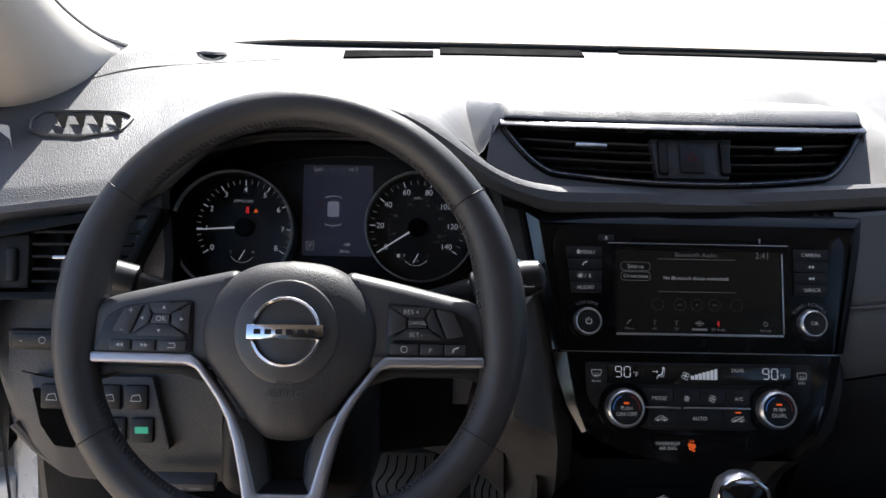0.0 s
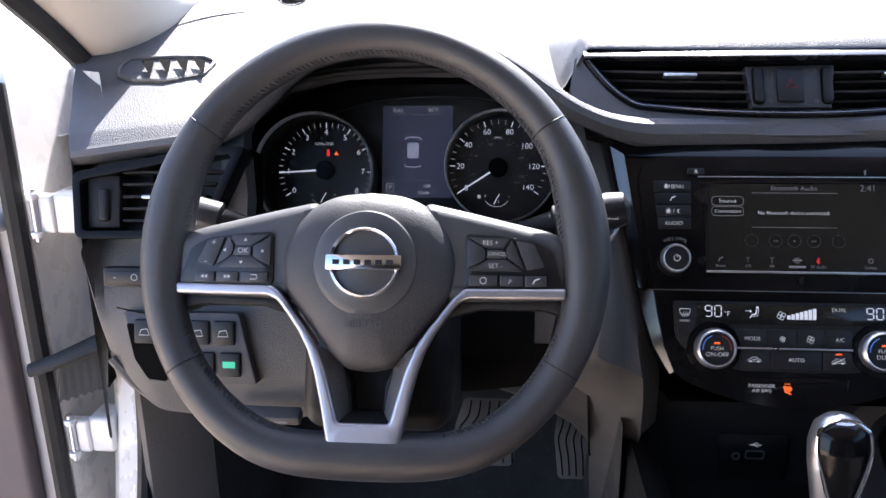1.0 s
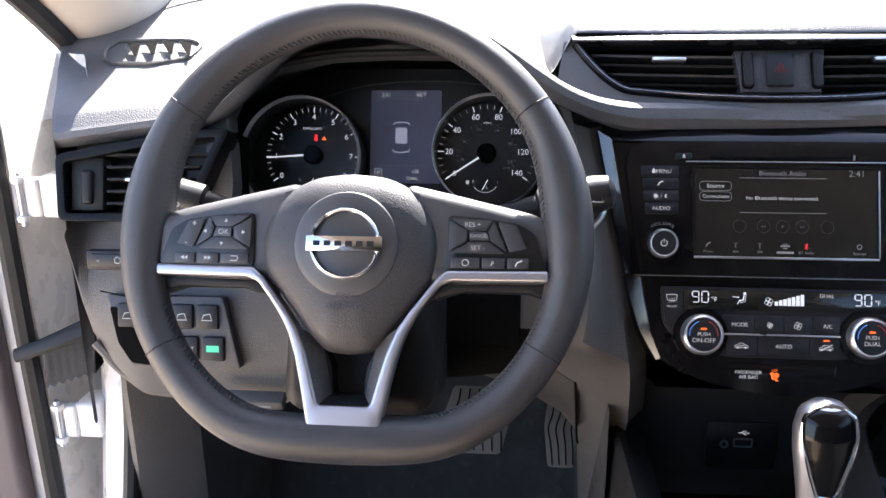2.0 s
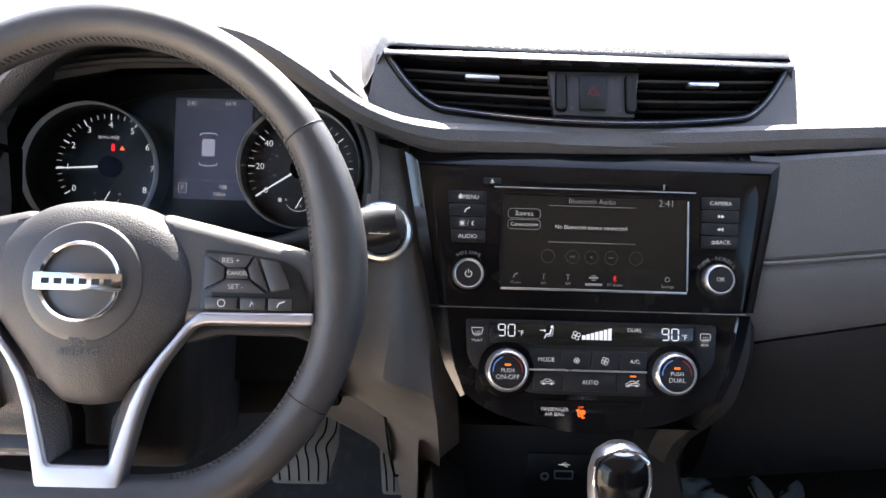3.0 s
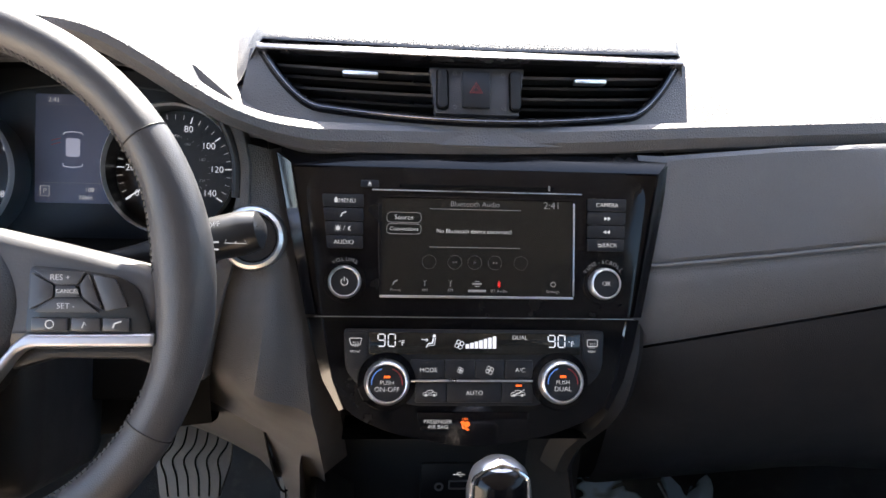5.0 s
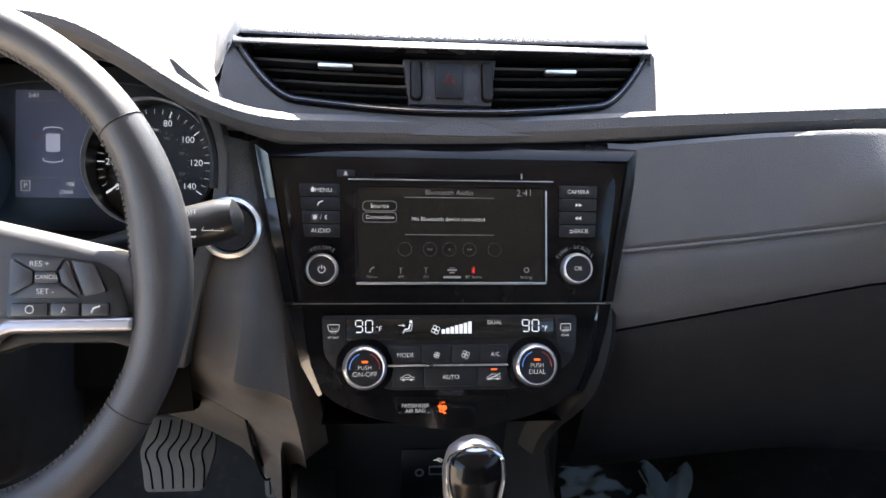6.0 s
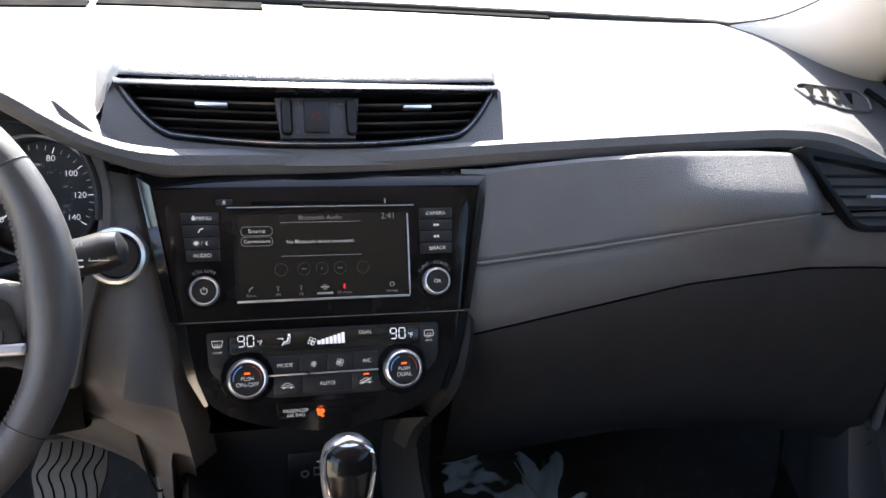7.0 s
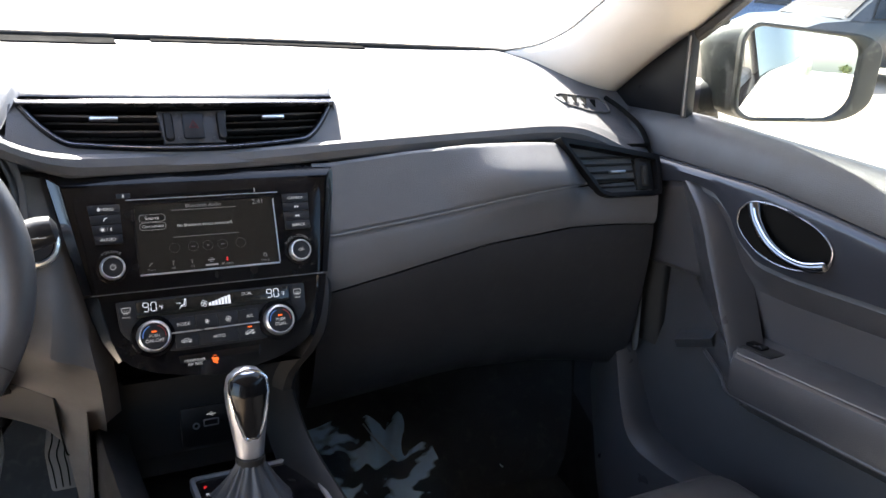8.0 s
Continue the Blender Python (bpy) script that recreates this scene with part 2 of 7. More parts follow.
def ring_pts(cx, cy, r, n=48, a0=0.0, a1=360.0):
    closed = abs(a1 - a0) >= 359.9
    return [(cx + r * math.cos(radians(a0 + (a1 - a0) * i / (n if closed else n - 1))), cy + r * math.sin(radians(a0 + (a1 - a0) * i / (n if closed else n - 1)))) for i in range(n)]


def grid(rows, close_u=False, close_v=False, bm=None):
    """A sheet through rows of points."""
    bm = bm or bmesh.new()
    vs = [[bm.verts.new(p) for p in row] for row in rows]
    nu, nv = len(vs), len(vs[0])
    for i in range(nu if close_u else nu - 1):
        for j in range(nv if close_v else nv - 1):
            a, b, c, d = vs[i][j], vs[(i + 1) % nu][j], vs[(i + 1) % nu][(j + 1) % nv], vs[i][(j + 1) % nv]
            bm.faces.new((a, b, c, d))
    return bm


def lathe(profile, n=40, cx=0.0, cy=0.0):
    """profile: (radius, z) pairs turned round the local z axis."""
    rows = [[(cx + r * math.cos(2 * math.pi * i / n), cy + r * math.sin(2 * math.pi * i / n), z) for i in range(n)] for r, z in profile]
    bm = grid(rows, close_v=True)
    bmesh.ops.remove_doubles(bm, verts=bm.verts, dist=1e-6)
    return bm


def tube(points, r, n=10, closed=False, flat=1.0, caps=True):
    """A round bar along points; r: one radius or one for each point."""
    pts = [Vector(p) for p in points]
    k = len(pts)
    rows, side = [], None
    for i, p in enumerate(pts):
        a = pts[i - 1] if (closed or i) else p
        b = pts[(i + 1) % k] if (closed or i < k - 1) else p
        d = (b - a).normalized()
        if side is None:
            side = d.orthogonal().normalized()
        side = (side - d * side.dot(d)).normalized()
        up = d.cross(side)
        ri = r[i] if isinstance(r, (list, tuple)) else r
        rows.append([p + side * ri * math.cos(2 * math.pi * j / n) + up * ri * flat * math.sin(2 * math.pi * j / n) for j in range(n)])
    bm = grid(rows, close_u=closed, close_v=True)
    if caps and not closed:
        bm.verts.ensure_lookup_table()
        bm.faces.new(bm.verts[:n])
        bm.faces.new(bm.verts[-n:])
    return bm


def smooth_curve(points, n=8):
    """Catmull-Rom through points."""
    pts = [Vector(p) for p in points]
    out = []
    for i in range(len(pts) - 1):
        p0, p1, p2, p3 = pts[max(i - 1, 0)], pts[i], pts[i + 1], pts[min(i + 2, len(pts) - 1)]
        for j in range(n):
            t = j / n
            out.append(0.5 * ((2 * p1) + (p2 - p0) * t + (2 * p0 - 5 * p1 + 4 * p2 - p3) * t * t + (3 * p1 - p0 - 3 * p2 + p3) * t ** 3))
    return out + [pts[-1]]


def lerp(x, xs, ys):
    return float(np.interp(x, xs, ys))


def ease(x, a, b):
    t = min(1.0, max(0.0, (x - a) / (b - a)))
    return t * t * (3 - 2 * t)


def words(text, size, x, y, z, material, parent, name="lettering", turn=0.0, bold=0.0, align="CENTER", wide=1.0):
    """Printed words in the built-in font, as a thin mesh."""
    cu = bpy.data.curves.new("tmp_text", "FONT")
    cu.body, cu.size, cu.align_x, cu.align_y = text, size, align, "CENTER"
    cu.extrude, cu.offset, cu.resolution_u = 0.00012, bold - 0.012 * size, 5
    tmp = bpy.data.objects.new("tmp_text", cu)
    me = bpy.data.meshes.new_from_object(tmp)
    bpy.data.objects.remove(tmp)
    bpy.data.curves.remove(cu)
    ob = mesh_part(name, me, material, parent, smooth=0)
    ob.matrix_basis = pose(x, y, z, 0, 0, turn) @ Matrix.Diagonal((wide, 1, 1, 1))
    return ob


def stroke(points, w, z, material, parent, name="symbol", closed=False):
    """A thin printed line."""
    return part(name, tube([(p[0], p[1], z) for p in points], w / 2, 6, closed, flat=1.0), material, parent, smooth=0)
# ---------- dashboard body ----------
LIP_X = [-0.73, -0.62, -0.575, -0.545, -0.520, -0.500, -0.475, -0.445, -0.40, -0.34, -0.295, -0.255, -0.222, -0.188, -0.150, -0.11, 0.0, 0.10, 0.176, 0.37, 0.505, 0.56, 0.60, 0.66, 0.73]
LIP_Y = [0.800, 0.803, 0.804, 0.802, 0.800, 0.797, 0.794, 0.792, 0.790, 0.790, 0.793, 0.798, 0.805, 0.818, 0.838, 0.847, 0.852, 0.854, 0.857, 0.862, 0.860, 0.853, 0.843, 0.830, 0.82]
LIP_Z = [1.138, 1.148, 1.152, 1.158, 1.172, 1.192, 1.216, 1.234, 1.244, 1.2435, 1.238, 1.216, 1.191, 1.170, 1.159, 1.157, 1.157, 1.161, 1.166, 1.176, 1.183, 1.182, 1.172, 1.150, 1.126]


def lip(x):
    """Front edge of the upper pad, arched over the instruments: (y, z)."""
    offs = [0.006 * d for d in range(-3, 4)]
    return sum(lerp(x + d, LIP_X, LIP_Y) for d in offs) / 7, sum(lerp(x + d, LIP_X, LIP_Z) for d in offs) / 7


def glass_foot(x):
    return 1.325 - 0.60 * x * x, 1.286 - 0.02 * x * x


def flat_lip(x):
    return lerp(x, [-0.73, -0.60, -0.2, 0.0], [1.138, 1.150, 1.152, 1.157]) if x < 0 else lip(x)[1]


def pad_z(x, y):
    (yl, zl), (yb, zb) = lip(x), glass_foot(x)
    t = (y - yl) / (yb - yl)
    zl = flat_lip(x) + (zl - flat_lip(x)) * (1 - ease(t, 0.02, 0.62))
    side = 0.022 * ease(abs(x), 0.60, 0.74) * ease(t, 0.0, 0.5)
    c = 0.45 - 0.40 * ease(abs(x), 0.15, 0.60)
    dip = 0.046 * (1 - ease(abs(x), 0.205, 0.26)) * ease(t, 0.01, 0.09) * (1 - ease(t, 0.22, 0.6)) * (0.75 if x < 0 else 1.0)
    return zl + (zb - zl) * ((1 - c) * t + c * math.sin(min(max(t, 0), 1) * math.pi / 2)) - side - dip


def pad_end(y):
    """Half width of the dash at depth y."""
    return lerp(y, [0.80, 0.90, 1.0, 1.3], [0.684, 0.728, 0.760, 0.79])


def pull_in(p):
    x, y, z = p
    w = pad_end(y)
    return (math.copysign(0.58 + (abs(x) - 0.58) * (w - 0.58) / 0.15, x) if abs(x) > 0.58 else x, y, z)


dash = thing("dashboard", "charcoal dashboard with grained soft pad and stitched panels", "dashboard")


def upper_pad():
    xs = [-0.73 + 1.46 * i / 292 for i in range(293)]
    rows = []
    for x in xs:
        yl, zl = lip(x)
        dz = (lip(x + 0.003)[1] - lip(x - 0.003)[1]) / 0.006
        nx, nz = -dz / math.hypot(1, dz), 1 / math.hypot(1, dz)
        yb = glass_foot(x)[0] + 0.03
        f = ease(x, -0.19, -0.13)
        roll = [(oa + (ob - oa) * f, da + (db - da) * f) for (oa, da), (ob, db) in zip(((0.0205, 0.0215), (0.013, 0.0205), (0.005, 0.0165), (0.0, 0.010), (0.002, 0.004), (0.007, 0.001)), ((0.040, 0.029), (0.010, 0.028), (0.002, 0.023), (-0.002, 0.013), (0.001, 0.004), (0.007, 0.001)))]
        row = [(x - nx * d, yl + o, zl - nz * d) for o, d in roll]
        row += [(x, y, pad_z(x, y)) for y in (yl + 0.014 + (yb - yl - 0.014) * k / 40 for k in range(41))]
        rows.append(row)
    low = 0.30
    rows = [[pull_in(p) for p in r] for r in rows]
    rows = [[(p[0] - 0.004, p[1], p[2] - low) for p in rows[0]]] + rows + [[(p[0] + 0.004, p[1], p[2] - low) for p in rows[-1]]]
    return grid(rows)


part("upper_pad", upper_pad(), PAD, dash, "sunlit grey grained soft-touch top pad")


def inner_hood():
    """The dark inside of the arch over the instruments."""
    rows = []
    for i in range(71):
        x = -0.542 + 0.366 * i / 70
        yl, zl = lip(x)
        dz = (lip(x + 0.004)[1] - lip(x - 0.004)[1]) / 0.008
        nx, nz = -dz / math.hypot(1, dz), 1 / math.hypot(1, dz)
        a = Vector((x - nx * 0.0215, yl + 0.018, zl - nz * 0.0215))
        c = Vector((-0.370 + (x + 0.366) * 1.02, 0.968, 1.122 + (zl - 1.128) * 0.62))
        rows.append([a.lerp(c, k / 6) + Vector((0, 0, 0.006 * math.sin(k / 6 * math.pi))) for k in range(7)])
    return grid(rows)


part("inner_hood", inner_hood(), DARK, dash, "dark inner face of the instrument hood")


def vent_hood():
    """The raised pad over the middle vents."""
    rows = []
    for i in range(81):
        x = -0.226 + 0.436 * i / 80
        f = 1 - (ease(x, 0.191, 0.207) if x > 0 else ease(-x, 0.187, 0.222))
        yf = 0.884 + 0.95 * x * x
        top = 1.2335 - 0.05 * x * x
        lo = pad_z(x, yf + 0.02) - 0.012
        row = [(x, yf + 0.012, lo + f * (1.2180 - lo)), (x, yf - 0.0005, lo + f * (1.2190 - lo)), (x, yf + 0.0008, lo + f * (1.2212 - lo)), (x, yf + 0.009, lo + f * (top - 0.0055 - lo))]
        for k in range(1, 19):
            y = yf + 0.006 + 0.22 * k / 18
            h = top - 0.004 * (k / 18)
            base = pad_z(x, y) - 0.008
            g = 1 - (ease(x, 0.191, 0.209) if x > 0 else ease(-x, 0.187, 0.224))
            row.append((x - 0.030 * min(1.0, k / 11) * ease(-x, 0.14, 0.207) + 0.03 * min(1.0, k / 11) * ease(x, 0.14, 0.207), y, base + max(0.0, g * (h - base))))
        rows.append(row)
    return grid(rows)


part("vent_hood", vent_hood(), PAD, dash, "raised grey pad over the middle air vents")


# passenger side face, in its own leaning frame
PAS = plane_at((0.40, 0.805, 1.05), 19, -4)


def pas_top(u):
    return lerp(u, [-0.24, -0.127, -0.03, 0.06, 0.10, 0.16, 0.22, 0.30], [0.093, 0.106, 0.1135, 0.116, 0.116, 0.113, 0.106, 0.09])


def pas_seam(u):
    return lerp(u, [-0.24, -0.13, 0.01, 0.13, 0.18, 0.31], [-0.003, 0.011, 0.0312, 0.0455, 0.050, 0.055])


def pas_low(u):
    return lerp(u, [-0.25, -0.14, -0.008, 0.135, 0.22, 0.31], [-0.0762, -0.054, -0.027, -0.011, -0.011, -0.016])


def pas_bulge(u, v):
    k = 0.006
    fall = k * math.log1p(math.exp(min(40.0, (v - 0.067) / k)))
    swell = ease(u, -0.10, 0.03) * (1 - ease(u, 0.108, 0.15)) * (0.028 * ease(v, -0.012, 0.066) - 0.54 * fall)
    return 0.010 * ease(u, -0.05, 0.16) * ease(v, 0.02, 0.13) - swell


def pas_sheet(lo, hi, rows_v, z0=0.0, roll_top=0.003, roll_low=0.003, curl=0.0):
    rows = []
    for i in range(64):
        u = -0.262 + 0.548 * i / 63
        a, b = lo(u), hi(u)
        row = [(u, a, z0 - curl - 0.012 - pas_bulge(u, a))]
        for k in range(rows_v + 1):
            v = a + (b - a) * k / rows_v
            e = 0.0
            if k == 0:
                e = roll_low
            if k == rows_v:
                e = roll_top
            row.append((u, v, z0 - e - curl * (1 - k / rows_v) ** 2 - pas_bulge(u, v)))
        row.append((u, b, z0 - 0.012 - pas_bulge(u, b)))
        rows.append(row)
    return grid(rows)


pas = thing("passenger_dash_panel", "dark grey padded passenger panel with stitched seam", "dash panel", PAS)
part("upper_panel", pas_sheet(lambda u: pas_seam(u) + 0.0012, pas_top, 22), PANEL, pas, "smooth charcoal padded upper panel, partly sunlit")
part("lower_panel", pas_sheet(pas_low, lambda u: pas_seam(u) - 0.0012, 8, z0=-0.001, curl=0.016), PANEL, pas)
part("seam_piping", tube([(u, pas_seam(u) + 0.0002, -0.001 - pas_bulge(u, pas_seam(u))) for u in (-0.255 + 0.39 * i / 30 for i in range(31))], 0.0016, 6), STITCH, pas)
for i in range(78):
    u = -0.252 + i * 0.005
    part("stitch", tube([(u, pas_seam(u) - 0.0045, -0.0012 - pas_bulge(u, pas_seam(u))), (u + 0.0033, pas_seam(u + 0.0033) - 0.0045, -0.0012 - pas_bulge(u, pas_seam(u)))], 0.0005, 4), STITCH, pas, smooth=0)

glove = thing("glove_box", "black plastic glove box lid below the panel", "glove box", PAS)


def glove_sheet():
    rows = []
    for i in range(50):
        u = -0.262 + 0.546 * i / 49
        a = pas_low(u)
        row = [(u, a + 0.02, -0.05), (u, a - 0.0015, -0.032), (u, a - 0.0025, -0.020)]
        for k in range(1, 13):
            t = k / 12
            drop = lerp(u, [-0.26, -0.05, 0.30], [0.160, 0.178, 0.225])
            row.append((u, a - 0.0025 - drop * t, -0.019 - 0.125 * t ** 1.2 - 0.02 * ease(t, 0.85, 1.0)))
        row.append((u, a - drop - 0.005, -0.19))
        rows.append(row)
    return grid(rows)


part("lid", glove_sheet(), LID, glove)
part("latch", box(-0.02, 0.06, -0.088, -0.078, -0.062, -0.052, 0.004), LID, glove, "black glove box latch")

# driver side face with the opening for the instruments
DRV = plane_at((-0.43, 0.815, 1.06), 18)
drv = thing("driver_dash_panel", "charcoal plastic driver side dash face", "dash panel", DRV)
arch_loop = [(-0.1100, 0.03), (-0.1060, 0.075), (-0.0900, 0.112), (-0.06, 0.135), (0.0, 0.148), (0.06, 0.151), (0.13, 0.150), (0.185, 0.135), (0.207, 0.116), (0.221, 0.094), (0.2285, 0.068), (0.2285, 0.040), (0.2240, 0.012), (0.208, -0.03), (0.16, -0.07), (-0.04, -0.07), (-0.09, -0.03)]
face = [(-0.250, -0.02), (-0.250, 0.070), (-0.13, 0.082), (-0.110, 0.100), (-0.085, 0.130), (-0.05, 0.150), (0.06, 0.160), (0.13, 0.158), (0.195, 0.148), (0.225, 0.122), (0.2345, 0.095), (0.2400, 0.068), (0.2400, 0.040), (0.2345, 0.008), (0.220, -0.04), (0.205, -0.11), (-0.20, -0.11), (-0.242, -0.09)]
part("face", plate(face, -0.03, 0.0, [[(p[0], p[1]) for p in arch_loop]], 0.003), PLAS, drv)

part("hood_cheek", plate(rounded([(-0.1120, 0.0940), (-0.0955, 0.0945), (-0.0885, 0.0250), (-0.0900, -0.0050), (-0.1330, -0.0050), (-0.1190, 0.0290)][::-1], 0.003, 3), -0.02, 0.006, (), 0.0015), PANEL, drv, "smooth grey cheek beside the gauges")
part("hood_rim", tube(smooth_curve([(*p, 0.0) for p in arch_loop[1:12]], 4), 0.0035, 8), DARK, drv, "dark rounded edge of the gauge opening")
# added block, near-black in place of the shade behind the wheel hub
part("column_shade_block", box(-0.03, 0.19, -0.125, -0.045, -0.01, 0.010, 0.004), DUCT_SHADE, drv, "added near-black block for the shade round the steering column")
part("lower_edge", tube([(-0.243 + 0.40 * i / 20, -0.0005, 0.001) for i in range(6)], 0.0015, 6), DUCT_SHADE, drv)

# defroster slots near the glass and in the pad's ends
df = thing("defroster_vents", "narrow black defroster slots along the windshield", "air vent")
for x0, x1, y0, y1 in ((-0.385, -0.264, 1.247, 1.277), (-0.255, -0.045, 1.262, 1.300), (0.012, 0.365, 1.292, 1.318)):
    rows = []
    for i in range(13):
        x = x0 + (x1 - x0) * i / 12
        yc = -0.5 * x * x
        rows.append([(x, y0 + yc, pad_z(x, y0 + yc) + 0.0005), (x, y0 + yc + 0.002, pad_z(x, y0 + yc) + 0.003), (x, y1 + yc, pad_z(x, y1 + yc) + 0.004), (x, y1 + yc + 0.002, pad_z(x, y1 + yc))])
    part("slot", grid(rows), DUCT_SHADE, df, "long black slot")
for s, nm in ((-1, "driver"), (1, "passenger")):
    t_ = thing("window_defroster", "small pad vent with four slanted black fins", "air vent", group="window defrosters")
    W = [(0.684, 0.928), (0.690, 0.944), (0.682, 0.960), (0.640, 0.957), (0.594, 0.957), (0.583, 0.950), (0.588, 0.921), (0.623, 0.908), (0.664, 0.917)]
    W = [Vector((s * x, y - (0.013 if s < 0 else 0.0), 0)) for x, y in W]
    def on(p, up):
        return (p.x, p.y, pad_z(p.x, p.y) + up)
    loop = [Vector((*p, 0)) for p in rounded([(p.x, p.y) for p in W], 0.006, 4)]
    part("rim", tube([on(p, 0.0015) for p in loop], 0.0024, 6, closed=True), PLAS, t_, "raised grey rim")
    for k in range(4):
        q = [Vector((s * (x - 0.019 * k), y - (0.013 if s < 0 else 0.0), 0)) for x, y in ((0.664, 0.945), (0.648, 0.942), (0.641, 0.916), (0.644, 0.916))]
        part("fin_gap", grid([[on(q[0], 0.007), on(q[1], 0.007)], [on(q[3], 0.007), on(q[2], 0.007)]]), DUCT_SHADE, t_, "slanted black gap")
sens = thing("light_sensor", "small dark round sensor dome on the dash", "sensor", pose(-0.548, 1.125, pad_z(-0.548, 1.125)))
part("dome", lathe([(0.0, 0.003), (0.009, 0.0026), (0.014, 0.0012), (0.015, -0.002)], 28), DARK, sens)
part("collar", lathe([(0.015, 0.001), (0.018, 0.001), (0.020, -0.002)], 28), PLAS, sens)
spk = thing("speaker_grille", "perforated grey speaker grille on the dash", "speaker grille", pose(0, 0, 0))
gy = []
for i in range(17):
    x = -0.655 + 0.20 * i / 16
    gy.append([(x, y, pad_z(x, y) + 0.0006) for y in (glass_foot(x)[0] - 0.055 + 0.045 * j / 3 for j in range(4))])
part("mesh_panel", grid(gy), mat("grille_mesh", (0.09, 0.09, 0.095), 0.6, bump=1.0, grain=330, cells=True), spk)
part("end_seal", tube(smooth_curve([(0.694, 0.955, 1.214), (0.694, 0.905, 1.196), (0.694, 0.852, 1.165), (0.694, 0.829, 1.11), (0.694, 0.815, 1.01)], 6), 0.0040, 8), DUCT_SHADE, dash, "black gap strip at the dash end")
EMBOSS = mat("embossed_grey", (0.085, 0.085, 0.09), 0.6)
SPOKE = mat("spoke_silver", (0.47, 0.47, 0.51), 0.36, metal=0.9, bump=0.05, grain=900, vary=0.06)
# ---------- steering wheel ----------
WHL = plane_at((-0.371, 0.642, 1.058), 23)
wheel = thing("steering_wheel", "black leather flat-bottomed steering wheel with satin silver spokes", "steering wheel", WHL)
RC, RR = (0.0, 0.0275), 0.1692


def rim_path(n=120):
    out = []
    for i in range(n):
        a = 2 * math.pi * i / n
        x, y = RC[0] + RR * math.sin(a), RC[1] + (RR + 0.0055 * max(0.0, math.cos(a)) ** 2) * math.cos(a)
        low = -0.1315
        k = 0.008
        y = low + k * math.log1p(math.exp(min(40, (y - low) / k))) if y < 0 else y
        out.append((x, y, 0.0))
    return out


def rim_row(pts, i, n=18, swell=1.0):
    """The section of the rim at point i of its path."""
    k = len(pts)
    p = Vector(pts[i % k])
    d = (Vector(pts[(i + 1) % k]) - Vector(pts[i - 1])).normalized()
    o = Vector((-d.y, d.x, 0))
    if o.dot(Vector((p.x, p.y - RC[1], 0))) < 0:
        o = -o
    a = 360 * (i % k) / k
    grip = math.exp(-((a - 83) / 20) ** 2) + math.exp(-((a - 277) / 20) ** 2)
    low = math.exp(-((a - 180) / 34) ** 2)
    w, h = 0.0150 + 0.0036 * grip + 0.0034 * low, 0.0168 + 0.0025 * grip + 0.001 * low
    p = p - o * (w - 0.0145)
    row = []
    for j in range(n):
        b = 2 * math.pi * j / n
        inner = 0.0015 * grip if math.cos(b) < -0.3 else 0
        row.append(p + o * (math.cos(b) * w * swell - inner) + Vector((0, 0, math.sin(b) * h * swell - 0.012)))
    return row


pth = rim_path(240)
part("rim", grid([rim_row(pth, i, 20) for i in range(240)], close_u=True, close_v=True), LEATHER, wheel, "black leather rim with stitched inner seam", smooth=60)
for i in range(240):
    a = 360 * i / 240
    if 84 < a < 112 or 248 < a < 276 or 158 < a < 202:
        continue
    r0, r1 = rim_row(pth, i, 24), rim_row(pth, i + 1, 24)
    part("stitch", tube([r0[10], (r0[11] + r1[11]) / 2], 0.0009, 4), THREAD, wheel, smooth=0)
for a in (54, 121, 306, 239):
    part("leather_joint", tube(rim_row(pth, int(a / 360 * 240), 28, 1.002), 0.0006, 5, closed=True), DARK, wheel, smooth=0)


def mirrored(pts):
    return pts + [(-x, y) for x, y in reversed(pts)]


hub_half = [(0.0, 0.0765), (0.028, 0.073), (0.050, 0.061), (0.064, 0.042), (0.0695, 0.022), (0.0675, 0.004), (0.0640, -0.004), (0.0545, -0.0165), (0.0450, -0.0285), (0.0345, -0.042), (0.0240, -0.0535), (0.0150, -0.0605), (0.0, -0.0625)]
hub_out = [(p.x, p.y) for p in smooth_curve([(*p, 0) for p in hub_half], 5)]
hub_loop = hub_out[:-1] + [(-x, y) for x, y in reversed(hub_out)][:-1]


def hub():
    rows = []
    cx, cy = 0.0, 0.016
    for k in range(25):
        t = k / 24
        s = math.sin(t * math.pi / 2)
        z = -0.024 + 0.038 * (math.cos(math.asin(min(1, s))) ** 0.5 if t < 1 else 0.0)
        if t > 0.999:
            z = -0.032
        rows.append([(cx + (x - cx) * max(s, 0.02), cy + (y - cy) * max(s, 0.02), z) for x, y in hub_loop])
    bm = grid(rows, close_v=True)
    bm.faces.new([bm.verts[i] for i in range(0)] or [v for v in list(bm.verts)[:len(hub_loop)]])
    return bm


part("airbag_cover", hub(), HUB, wheel, "grained black airbag cover", smooth=50)
part("badge_recess", lathe([(0.0, 0.0145), (0.034, 0.0140), (0.0385, 0.0118), (0.040, 0.0085)], 48, 0, 0.0195), HUB_S, wheel, "smooth black round recess")
badge = part("badge_ring", lathe([(0.0238, 0.0145), (0.0240, 0.0175), (0.0255, 0.0190), (0.0268, 0.0175), (0.0272, 0.0140)], 56, 0, 0.0195), CHROME, wheel, "round chrome badge")
part("badge_bar", box(-0.0285, 0.0285, 0.0195 - 0.0058, 0.0195 + 0.0058, 0.0140, 0.0195, 0.0012), CHROME, badge)
